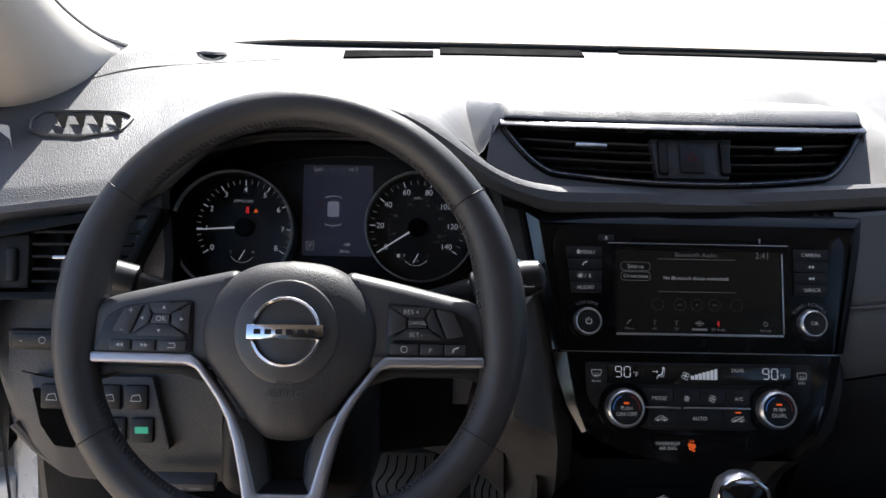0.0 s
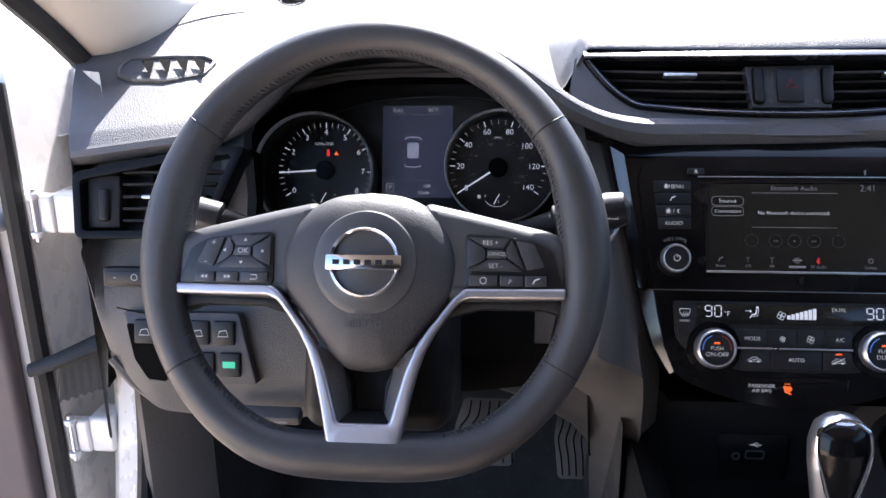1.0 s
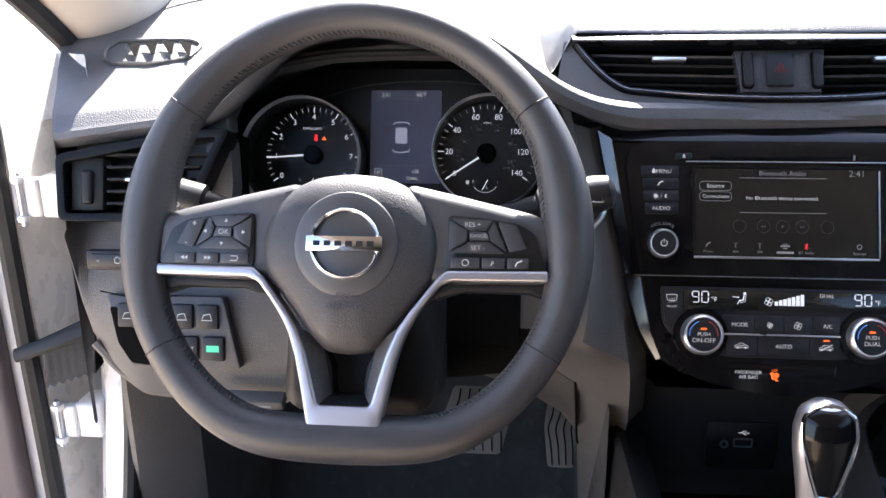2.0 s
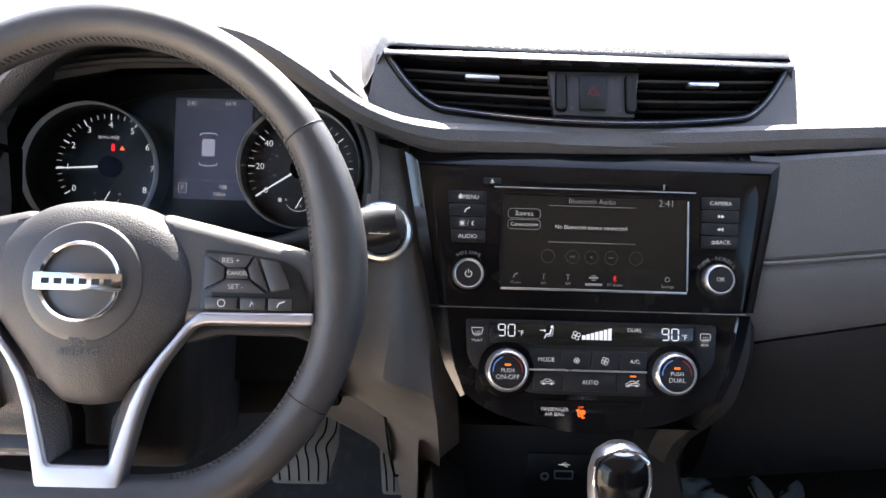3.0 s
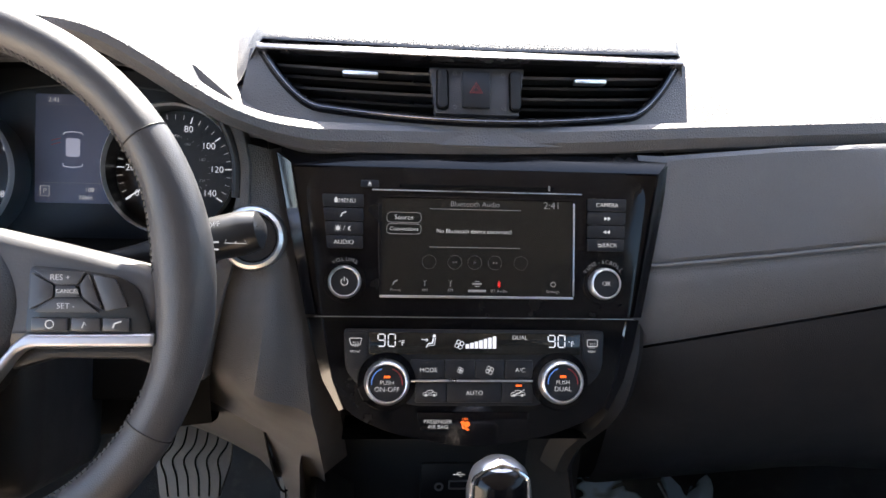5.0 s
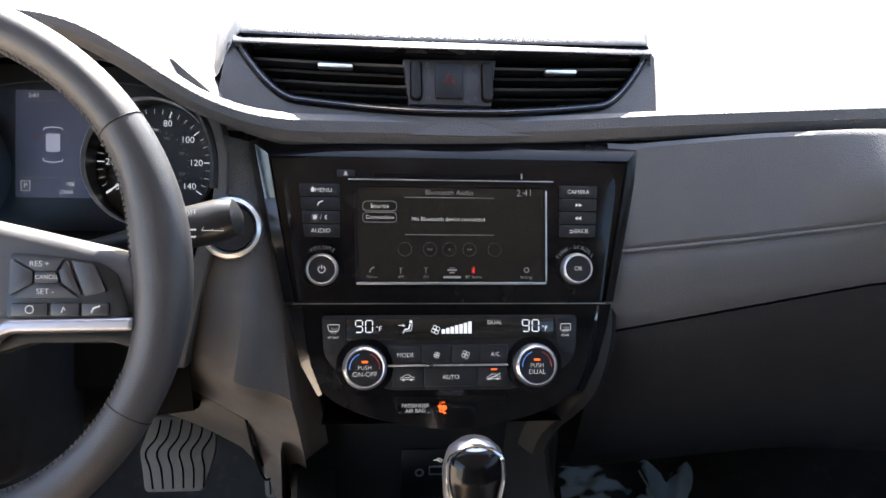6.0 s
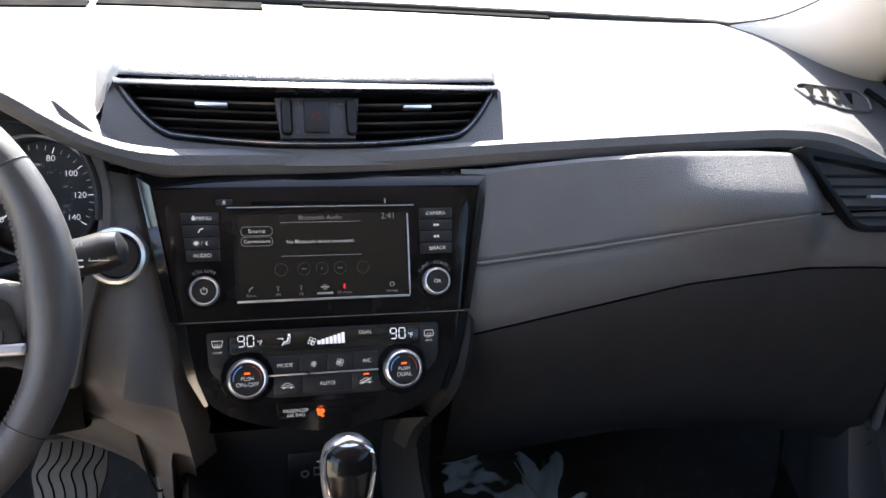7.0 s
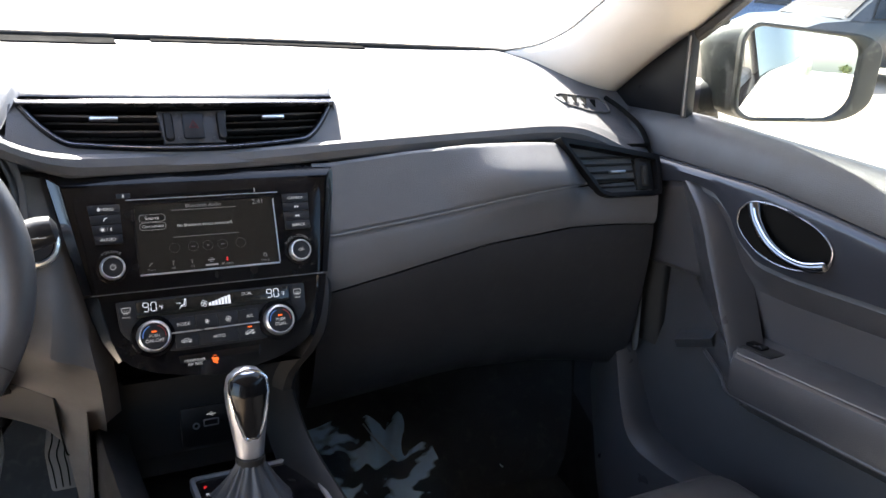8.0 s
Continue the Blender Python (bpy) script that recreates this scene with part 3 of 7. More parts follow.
for k in range(6):
    part("badge_mark", box(-0.0228 + 0.0080 * k, -0.0178 + 0.0080 * k, 0.0176, 0.0214, 0.0192, 0.0197), KEY, badge, smooth=0)
words("SRS", 0.0080, 0.0, -0.0190, 0.0131, EMBOSS, wheel, bold=0.0002)
words("AIRBAG", 0.0080, 0.0, -0.0265, 0.0118, EMBOSS, wheel, bold=0.0002)
for s in (-1, 1):
    # spoke body with the switch pod
    sp = [(s * 0.040, 0.0700), (s * 0.080, 0.0612), (s * 0.105, 0.0552), (s * 0.138, 0.0475), (s * 0.156, 0.040), (s * 0.156, 0.010), (s * 0.150, -0.006), (s * 0.040, -0.008)]
    part("spoke", pillow(rounded(sp if s > 0 else sp[::-1], 0.010, 8), -0.050, -0.0035, 0.012, 7), HUB_S, wheel, "smooth dark grey spoke", smooth=60)
    pod = [(s * 0.0745, 0.0440), (s * 0.098, 0.0425), (s * 0.126, 0.0385), (s * 0.139, 0.031), (s * 0.148, 0.004), (s * 0.0735, 0.0035)]
    pod_part = part("switch_pod", plate(rounded(pod if s > 0 else pod[::-1], 0.004), -0.012, -0.001, (), 0.0015), SATIN_B, wheel, "matt black switch pod with four-way keys")
    keys = {
        "up": [(0.0765, 0.0415), (0.108, 0.0405), (0.1035, 0.0325), (0.0905, 0.0325)],
        "down": [(0.077, 0.0155), (0.1175, 0.0155), (0.1055, 0.0245), (0.0905, 0.0245)],
        "in": [(0.0755, 0.0405), (0.0755, 0.0165), (0.0895, 0.0245), (0.0895, 0.0325)],
        "out": [(0.109, 0.0400), (0.1190, 0.0165), (0.1065, 0.0250), (0.1045, 0.0325)],
        "ok": [(0.0905, 0.0320), (0.1030, 0.0320), (0.1055, 0.0250), (0.0905, 0.0250)],
        "side": [(0.1115, 0.0400), (0.1255, 0.0370), (0.1340, 0.0190), (0.1205, 0.0160)],
    }
    for nm, q in keys.items():
        mx, my = sum(p[0] for p in q) / 4, sum(p[1] for p in q) / 4
        q = [(s * (mx + (x - mx) * 0.955), my + (y - my) * 0.94) for x, y in q]
        part("key", plate(rounded(q if s > 0 else q[::-1], 0.0012, 3), -0.002, 0.0012 if nm != "ok" else 0.002, (), 0.0009), WKEY, pod_part)
    for x0, x1 in ((0.0770, 0.0985), (0.1005, 0.1175), (0.1190, 0.1350)):
        a, b = sorted((s * x0, s * x1))
        part("key", box(a, b, 0.0045, 0.0125, -0.003, 0.0010, 0.0009), WKEY, pod_part)
    inner = [(s * 0.0345, -0.040), (s * 0.0225, -0.085), (s * 0.018, -0.100), (0.0, -0.101), (0.0, -0.093), (s * 0.012, -0.092), (s * 0.0135, -0.072), (s * 0.020, -0.058)]
    part("lower_spoke", plate(inner if s < 0 else inner[::-1], -0.040, -0.0185, (), 0.001), DARK, wheel)
    under = [(s * 0.148, -0.004), (s * 0.074, -0.006), (s * 0.060, -0.012), (s * 0.062, -0.020), (s * 0.085, -0.013), (s * 0.135, -0.013), (s * 0.150, -0.018)]
    part("spoke_underside", plate(under if s < 0 else under[::-1], -0.034, -0.012, (), 0.003), DARK, wheel)
arm_in = [(0.150, 0.0035), (0.0735, 0.0025), (0.0665, -0.0035), (0.0565, -0.0165), (0.0470, -0.0285), (0.0380, -0.042), (0.0305, -0.060), (0.0248, -0.080), (0.0195, -0.0995)]
arm_out = [(0.0235, -0.1195), (0.0278, -0.1135), (0.0335, -0.085), (0.0385, -0.064), (0.0445, -0.046), (0.0520, -0.0320), (0.0610, -0.0195), (0.0695, -0.0085), (0.0770, -0.0055), (0.1495, -0.0048)]
arm = [(-x, y) for x, y in arm_in] + arm_in[::-1] + arm_out[::-1] + [(-x, y) for x, y in arm_out]
part("silver_spoke", pillow(rounded(arm[::-1], 0.0030, 4), -0.014, 0.0012, 0.0026, 5), SPOKE, wheel, "satin silver spoke trim", smooth=50)
for s in (-1, 1):
    part("spoke_cheek", grid([[(s * 0.0375, -0.042, -0.001), (s * 0.0250, -0.079, -0.001), (s * 0.0197, -0.0985, -0.001)], [(s * 0.0215, -0.052, -0.018), (s * 0.0150, -0.080, -0.018), (s * 0.0130, -0.094, -0.018)]]), PANEL, wheel, "grey inner cheek of the spoke")
part("spoke_floor", grid([[(-0.0195, -0.0993, -0.001), (0.0195, -0.0993, -0.001)], [(-0.013, -0.0925, -0.018), (0.013, -0.0925, -0.018)]]), DARK, wheel)
# printed marks on the keys
for tx, x, y, sz in (("OK", -0.097, 0.0285, 0.0058), ("+", -0.1205, 0.0345, 0.008), ("-", -0.1265, 0.0205, 0.008), ("RES +", 0.093, 0.0368, 0.0050), ("CANCEL", 0.098, 0.0285, 0.0036), ("SET -", 0.097, 0.0195, 0.0050)):
    words(tx, sz, x, y, 0.0023 if tx in ("OK", "CANCEL") else 0.0014, WHITE, wheel)


def tri(x, y, r, turn, parent, material, z, name="symbol"):
    a = [(x + r * math.cos(radians(turn + k * 120)), y + r * math.sin(radians(turn + k * 120))) for k in range(3)]
    return part(name, plate(a, z - 0.0002, z, ()), material, parent, smooth=0)


for x, y, tn in ((-0.0955, 0.0370, 90), (-0.0985, 0.0198, 270), (-0.0820, 0.0285, 0), (-0.1115, 0.0290, 180)):
    tri(x, y, 0.0017, tn, wheel, WHITE, 0.0016)
for cx, tn in ((-0.1270, 180), (-0.1092, 0)):
    for k in (-1, 1):
        tri(cx + 0.0014 * k, 0.0085, 0.0017, tn, wheel, WHITE, 0.0013)
stroke([(-0.091, 0.0068), (-0.086, 0.0068), (-0.0852, 0.0085), (-0.086, 0.0102), (-0.0905, 0.0102)], 0.0007, 0.0012, WHITE, wheel)
stroke([(0.125, 0.0065), (0.1262, 0.0092), (0.130, 0.0106)], 0.0011, 0.0012, WHITE, wheel)
stroke(ring_pts(0.0880, 0.0085, 0.0024, 14), 0.0006, 0.0012, WHITE, wheel, closed=True)
stroke([(0.1070, 0.0065), (0.1082, 0.0100), (0.1092, 0.0080)], 0.0007, 0.0012, WHITE, wheel)

# column shroud and stalks
col = thing("steering_column", "black plastic steering column shroud with stalks", "steering column", WHL)
part("shroud", box(-0.062, 0.062, -0.112, 0.046, -0.20, -0.047, 0.02, 4), DARK, col)
part("boss", lathe([(0.0, -0.03), (0.05, -0.03), (0.056, -0.04), (0.056, -0.07)], 32), DARK, col)
for s in (-1, 1):
    pts = [(s * 0.055, 0.040, -0.090), (s * 0.10, 0.053, -0.085), (s * 0.135, 0.061, -0.078), (s * 0.178, 0.070, -0.070)]
    stalk = part("stalk", tube(smooth_curve(pts, 5), [0.0075 + 0.0035 * ease(i, 6, 13) for i in range(16)], 14), DARK, col, "black control stalk")
    ex = s * 0.178
    part("stalk_knob", tube([(s * 0.143, 0.0625, -0.077), (s * 0.146, 0.0632, -0.0765), (s * 0.190, 0.0725, -0.069), (s * 0.202, 0.0748, -0.067), (s * 0.206, 0.0755, -0.0665)], [0.0100, 0.0150, 0.0160, 0.0135, 0.005], 24), STALK, stalk)
words("AUTO", 0.0060, -0.167, 0.0580, -0.0565, WHITE, col, turn=-8)
stroke(ring_pts(-0.1715, 0.0670, 0.0024, 14), 0.0006, -0.0560, WHITE, col, closed=True)
for k in range(8):
    a = radians(45 * k)
    stroke([(-0.1715 + 0.0034 * math.cos(a), 0.0670 + 0.0034 * math.sin(a)), (-0.1715 + 0.0046 * math.cos(a), 0.0670 + 0.0046 * math.sin(a))], 0.0006, -0.0560, WHITE, col)

# wiper stalk print
words("OFF", 0.0052, 0.172, 0.0765, -0.0553, WHITE, col, turn=12)
for k in range(2):
    part("print_bar", box(0.164, 0.176, 0.0640 - 0.005 * k, 0.0652 - 0.005 * k, -0.0560, -0.0556), WHITE, col, smooth=0)
stroke([(0.180, 0.0640), (0.183, 0.0705), (0.192, 0.0705), (0.195, 0.0640)], 0.0006, -0.0552, WHITE, col, closed=True)
stroke([(0.187, 0.0640), (0.190, 0.0690)], 0.0006, -0.0552, WHITE, col)
# ---------- centre stack ----------
FAS = plane_at((0, 0.805, 1.03), 21)
trim = thing("center_stack_trim", "glossy piano black surround of the center stack", "trim panel", FAS)
stack = mirrored([(0.0, 0.1060), (0.1590, 0.1060), (0.1570, 0.100), (0.1335, -0.0245), (0.1205, -0.088), (0.103, -0.108), (0.07, -0.1225), (0.0, -0.1355)])
stack = [p for i, p in enumerate(stack) if i != 8 and i != 15]
part("surround", plate(rounded(stack, [0.002, 0.004, 0.006, 0.03, 0.022, 0.03, 0.03] + [0.03] + [0.03, 0.03, 0.022, 0.03, 0.006, 0.004][:len(stack) - 8]), -0.05, -0.004, (), 0.008, 3), GLOSS, trim)
for s in (-1, 1):
    w = [(s * 0.1705, 0.1115), (s * 0.1575, 0.0450), (s * 0.1435, -0.0235)]
    i = [(s * 0.1575, 0.1030), (s * 0.1470, 0.0420), (s * 0.1350, -0.0235)]
    z_out = (-0.0066, -0.0056, -0.0044)
    part("side_blade", grid([[(*p, -0.040) for p in w], [(p[0], p[1], z - 0.001) for p, z in zip(w, z_out)], [(p[0] - s * 0.0008, p[1], z) for p, z in zip(w, z_out)], [(q[0] + s * 0.0006, q[1], -0.0012) for q in i], [(*q, -0.0006) for q in i], [(q[0] - s * 0.002, q[1], -0.006) for q in i]]), BLADE, trim, "glossy black tapered edge blade", smooth=22)
    w = [(s * 0.1432, -0.0262), (s * 0.1372, -0.0520), (s * 0.1290, -0.0780), (s * 0.1150, -0.1032)]
    i = [(s * 0.1300, -0.0262), (s * 0.1255, -0.0520), (s * 0.1205, -0.0770), (s * 0.1110, -0.1012)]
    z_out = (-0.0092, -0.0086, -0.0068, -0.0046)
    part("lower_blade", grid([[(*p, -0.040) for p in w], [(p[0], p[1], z - 0.001) for p, z in zip(w, z_out)], [(p[0] - s * 0.0006, p[1], z) for p, z in zip(w, z_out)], [(*q, -0.0022) for q in i], [(q[0] - s * 0.002, q[1], -0.0046) for q in i]]), BLADE, trim, "glossy black lower edge blade", smooth=22)
part("top_strip", grid([[(-0.1670, 0.1260, -0.0200), (0.0, 0.1260, -0.0200), (0.1670, 0.1260, -0.0200)], [(-0.1660, 0.1110, -0.0045), (0.0, 0.1110, -0.0045), (0.1660, 0.1110, -0.0045)], [(-0.1560, 0.1005, 0.0006), (0.0, 0.1005, 0.0006), (0.1560, 0.1005, 0.0006)], [(-0.155, 0.0995, -0.003), (0.0, 0.0995, -0.003), (0.155, 0.0995, -0.003)]]), GLOSS, trim, "glossy sloping top edge")
part("split_line", box(-0.136, 0.136, -0.0254, -0.0246, -0.005, -0.0036), SATIN, trim)

hu = thing("infotainment_unit", "black infotainment unit with dim touchscreen and two chrome knobs", "car stereo", FAS)
body = rounded([(-0.1475, 0.1000), (0.1475, 0.1000), (0.1305, -0.0240), (-0.1305, -0.0240)], [0.030, 0.030, 0.004, 0.004], 8)
part("faceplate", plate(body[::-1], -0.006, 0.0025, (), 0.002), GLOSS, hu)
part("screen", box(-0.0815, 0.0795, -0.0060, 0.0745, 0.0015, 0.0032), SCREEN, hu, "dark touchscreen with faint text")
sf = rounded([(-0.0850, 0.0765), (0.0828, 0.0765), (0.0815, -0.0095), (-0.0830, -0.0095)], 0.002, 3)
si = [(-0.0818, 0.0748), (0.0798, 0.0748), (0.0790, -0.0060), (-0.0805, -0.0060)]
part("screen_frame", plate(sf, 0.001, 0.0042, [si], 0.0008), GLOSS, hu)
part("screen_sill", box(-0.0825, 0.0810, -0.0086, -0.0064, 0.003, 0.0050, 0.0008), SATIN, hu, "bright silver lower screen edge")
part("screen_edge", box(0.0803, 0.0818, -0.006, 0.073, 0.003, 0.0048, 0.0006), SATIN, hu)
for k, tx in enumerate(("MENU", "", "", "AUDIO")):
    y1 = 0.0765 - k * 0.01145
    b = part("button", plate(rounded([(-0.1312 + 0.0013 * k, y1), (-0.0970, y1), (-0.0968, y1 - 0.0105), (-0.1300 + 0.0013 * k, y1 - 0.0105)][::-1], 0.0012, 3), 0.002, 0.0055, (), 0.0008), KEY, hu)
    if tx:
        words(tx, 0.0052, -0.1105 if k == 0 else -0.1125, y1 - 0.0055, 0.0057, WHITE, b)
    elif k == 1:
        stroke([(-0.1155, y1 - 0.0072), (-0.1142, y1 - 0.0045), (-0.1110, y1 - 0.0032)], 0.0012, 0.0056, WHITE, b)
    else:
        words("/", 0.006, -0.1125, y1 - 0.0055, 0.0057, WHITE, b)
        part("symbol", lathe([(0, 0.0059), (0.0018, 0.0058), (0.0018, 0.005)], 12, -0.1175, y1 - 0.0055), WHITE, b)
        mo_ = ring_pts(-0.1075, y1 - 0.0055, 0.0019, 14, 60, 300) + ring_pts(-0.1064, y1 - 0.0055, 0.0018, 10, 260, 100)
        part("symbol", plate(mo_, 0.005, 0.0059), WHITE, b, smooth=0)
        for a in range(0, 360, 45):
            stroke([(-0.1175 + 0.0023 * math.cos(radians(a)), y1 - 0.0055 + 0.0023 * math.sin(radians(a))), (-0.1175 + 0.0031 * math.cos(radians(a)), y1 - 0.0055 + 0.0031 * math.sin(radians(a)))], 0.0005, 0.0057, WHITE, b)
tri(-0.1195, 0.0722, 0.0022, 90, hu, WHITE, 0.0058)
part("symbol", box(-0.1208, -0.1182, 0.0695, 0.0715, 0.0055, 0.0058), WHITE, hu, smooth=0)
for k, tx in enumerate(("CAMERA", "", "", "BACK")):
    y1 = 0.0775 - k * 0.0114
    b = part("button", plate(rounded([(0.0930, y1), (0.1265 - 0.0006 * k, y1), (0.1260 - 0.0006 * k, y1 - 0.0105), (0.0930, y1 - 0.0105)][::-1], 0.0012, 3), 0.002, 0.0055, (), 0.0008), KEY, hu)
    if tx:
        words(tx, 0.0050, 0.1095 if k == 0 else 0.112, y1 - 0.0055, 0.0057, WHITE, b)
    else:
        for j in (-1, 1):
            tri(0.1095 + 0.0015 * j, y1 - 0.0055, 0.0019, 0 if k == 1 else 180, b, WHITE, 0.0058)
stroke([(0.1015, 0.0385), (0.1040, 0.0385), (0.1048, 0.0375), (0.1040, 0.0365), (0.1018, 0.0365)], 0.0007, 0.0057, WHITE, hu)


def knob(parent, cx, cy, r, h, z0, label):
    ring = part("knob", lathe([(r * 1.05, z0), (r * 1.05, z0 + h * 0.55), (r * 1.03, z0 + h * 0.72), (r * 0.97, z0 + h * 0.92), (r * 0.91, z0 + h), (r * 0.86, z0 + h * 0.98), (r * 0.84, z0 + h * 0.90)], 56, cx, cy), RINGM, parent, label)
    part("cap", lathe([(0, z0 + h * 0.93), (r * 0.83, z0 + h * 0.93), (r * 0.855, z0 + h * 0.88)], 40, cx, cy), KEY, ring, "black knob cap")
    part("collar", lathe([(r * 1.0, z0 + 0.002), (r * 1.33, z0 + 0.002), (r * 1.38, z0), (r * 1.38, z0 - 0.003)], 48, cx, cy), GLOSS, ring)
    return ring


kl = knob(hu, -0.1112, 0.0040, 0.0130, 0.012, 0.003, "chrome volume knob")
kr = knob(hu, 0.1068, 0.0052, 0.0130, 0.012, 0.003, "chrome tuning knob")
stroke(ring_pts(-0.1112, 0.0040, 0.0028, 16, 120, 420), 0.0007, 0.0143, WHITE, kl)
stroke([(-0.1112, 0.0045), (-0.1112, 0.0080)], 0.0007, 0.0143, WHITE, kl)
words("OK", 0.0052, 0.1068, 0.0052, 0.0144, WHITE, kr)
for tx, cx, cy, a0, st in (("VOLUME", -0.1112, 0.0040, 120, 12), ("TUNE-SCROLL", 0.1068, 0.0052, 148, 11)):
    for i, ch in enumerate(tx):
        a = radians(a0 - st * i)
        words(ch, 0.0046, cx + 0.0185 * math.cos(a), cy + 0.0185 * math.sin(a), 0.0062, DIM, hu, turn=math.degrees(a) - 90)
part("disc_slot", box(-0.0672, 0.0632, 0.0835, 0.0862, 0.001, 0.0032, 0.0006), DUCT_SHADE, hu, "thin black disc slot")
part("slot_lip", box(-0.090, 0.088, 0.0805, 0.0814, 0.002, 0.0040, 0.0004), SATIN, hu)
ej = part("button", box(-0.0995, -0.0843, 0.0830, 0.0888, 0.001, 0.0042, 0.0007), KEY, hu)
tri(-0.0920, 0.0862, 0.0016, 90, ej, WHITE, 0.0045)
part("symbol", box(-0.0936, -0.0904, 0.0842, 0.0847, 0.0042, 0.0045), WHITE, ej, smooth=0)
part("slot_mark", box(0.0590, 0.0602, 0.0830, 0.0875, 0.003, 0.0046), SATIN, hu, smooth=0)
# screen contents
words("Bluetooth Audio", 0.0062, -0.0035, 0.0703, 0.0034, DIM, hu)
words("2:41", 0.0085, 0.0622, 0.0705, 0.0034, DIM, hu)
words("Source", 0.0057, -0.0631, 0.0583, 0.0034, WHITE, hu)
words("Connections", 0.0047, -0.0629, 0.0487, 0.0034, WHITE, hu)
words("No Bluetooth device connected.", 0.0049, -0.0036, 0.0474, 0.0034, WHITE, hu)
for cy in (0.0583, 0.0487):
    stroke(rounded([(-0.0775, cy + 0.0042), (-0.0487, cy + 0.0042), (-0.0487, cy - 0.0042), (-0.0775, cy - 0.0042)], 0.004, 5), 0.0004, 0.0034, DIM, hu, "outline", closed=True)
for y in (0.0660, 0.0340):
    stroke([(-0.0413, y), (0.0353, y)], 0.0005, 0.0034, DIM, hu, "line")
for x in (-0.0416, -0.0201, -0.0033, 0.014, 0.0359):
    stroke(ring_pts(x, 0.0215, 0.0058, 24), 0.00022, 0.0033, FAINT, hu, "outline", closed=True)
for x, tx in ((-0.0694, "Phone"), (-0.045, "AM"), (-0.0235, "FM"), (0.0176, "BT Audio"), (0.0638, "Settings")):
    words(tx, 0.0036, x, -0.0022, 0.0034, DIM, hu)
part("symbol", joined([box(-0.0050, 0.0030, 0.0030, 0.0045, 0.0032, 0.00345), box(-0.0030, 0.0010, 0.0012, 0.0020, 0.0032, 0.00345), box(-0.0030, 0.0010, 0.0054, 0.0060, 0.0032, 0.00345), box(-0.0085, 0.0065, -0.0032, -0.0012, 0.0032, 0.00345)]), DIM, hu, smooth=0)
for x in (-0.045, -0.0235):
    stroke([(x, 0.0012), (x, 0.0050)], 0.0006, 0.0034, DIM, hu)
    stroke([(x - 0.0016, 0.0062), (x, 0.0050), (x + 0.0016, 0.0062)], 0.0004, 0.0034, DIM, hu)
for x, a in ((-0.0201, 180), (0.014, 0)):
    for q in (-0.0012, 0.0012):
        tri(x + q, 0.0215, 0.0013, a, hu, FAINT, 0.0034)
tri(-0.0033, 0.0215, 0.0015, 0, hu, FAINT, 0.0034)
stroke([(-0.0714, 0.0020), (-0.0703, 0.0048), (-0.0675, 0.0060)], 0.0010, 0.0034, DIM, hu)
stroke([(0.0160, 0.0020), (0.0190, 0.0050), (0.0175, 0.0064), (0.0175, 0.0006), (0.0190, 0.0020), (0.0160, 0.0050)], 0.0005, 0.0034, RED, hu)
stroke(ring_pts(0.0638, 0.0040, 0.0020, 16), 0.0007, 0.0034, DIM, hu, closed=True)

cc = thing("climate_control_panel", "glossy black climate panel with two chrome knobs and white display", "climate control", FAS)
cp = rounded([(-0.1115, -0.0350), (0.1090, -0.0350), (0.1075, -0.070), (0.095, -0.083), (0.052, -0.0985), (-0.054, -0.0985), (-0.097, -0.083), (-0.1095, -0.070)], [0.004, 0.004, 0.01, 0.02, 0.01, 0.01, 0.02, 0.01])
part("panel", plate(cp[::-1], -0.006, -0.0005, (), 0.0015), KEY, cc)
part("display", box(-0.0905, 0.0880, -0.0555, -0.0375, -0.001, 0.0012, 0.0006), SCREEN, cc, "black display with white digits")
for s, x0 in ((-1, -0.1105), (1, 0.0905)):
    part("side_key", plate(rounded([(x0, -0.0365), (x0 + 0.0185, -0.0365), (x0 + 0.0185, -0.0575), (x0 + 0.012, -0.068), (x0 + 0.003, -0.068)][::-1] if s < 0 else [(x0, -0.0365), (x0 + 0.0170, -0.0365), (x0 + 0.014, -0.068), (x0 + 0.005, -0.068), (x0, -0.0575)][::-1], 0.002, 3), -0.001, 0.0014, (), 0.0008), KEY, cc)
for x0, x1 in ((-0.0555, -0.0275), (-0.0268, -0.0018), (-0.0010, 0.0230), (0.0238, 0.0475)):
    part("button", box(x0, x1, -0.0755, -0.0600, -0.001, 0.0012, 0.0006), KEY, cc)
for x0, x1 in ((-0.0515, -0.0255), (-0.0248, 0.0205), (0.0213, 0.0475)):
    part("button", box(x0, x1, -0.0955, -0.0790, -0.001, 0.0012, 0.0006), KEY, cc)
part("silver_bar", box(-0.0555, 0.0475, -0.0782, -0.0765, 0.0, 0.0028, 0.0006), SATIN, cc, "thin silver divider bar")
ckl = knob(cc, -0.0752, -0.0782, 0.0178, 0.0135, 0.0, "chrome temperature knob")
ckr = knob(cc, 0.0707, -0.0775, 0.0178, 0.0135, 0.0, "chrome temperature knob")
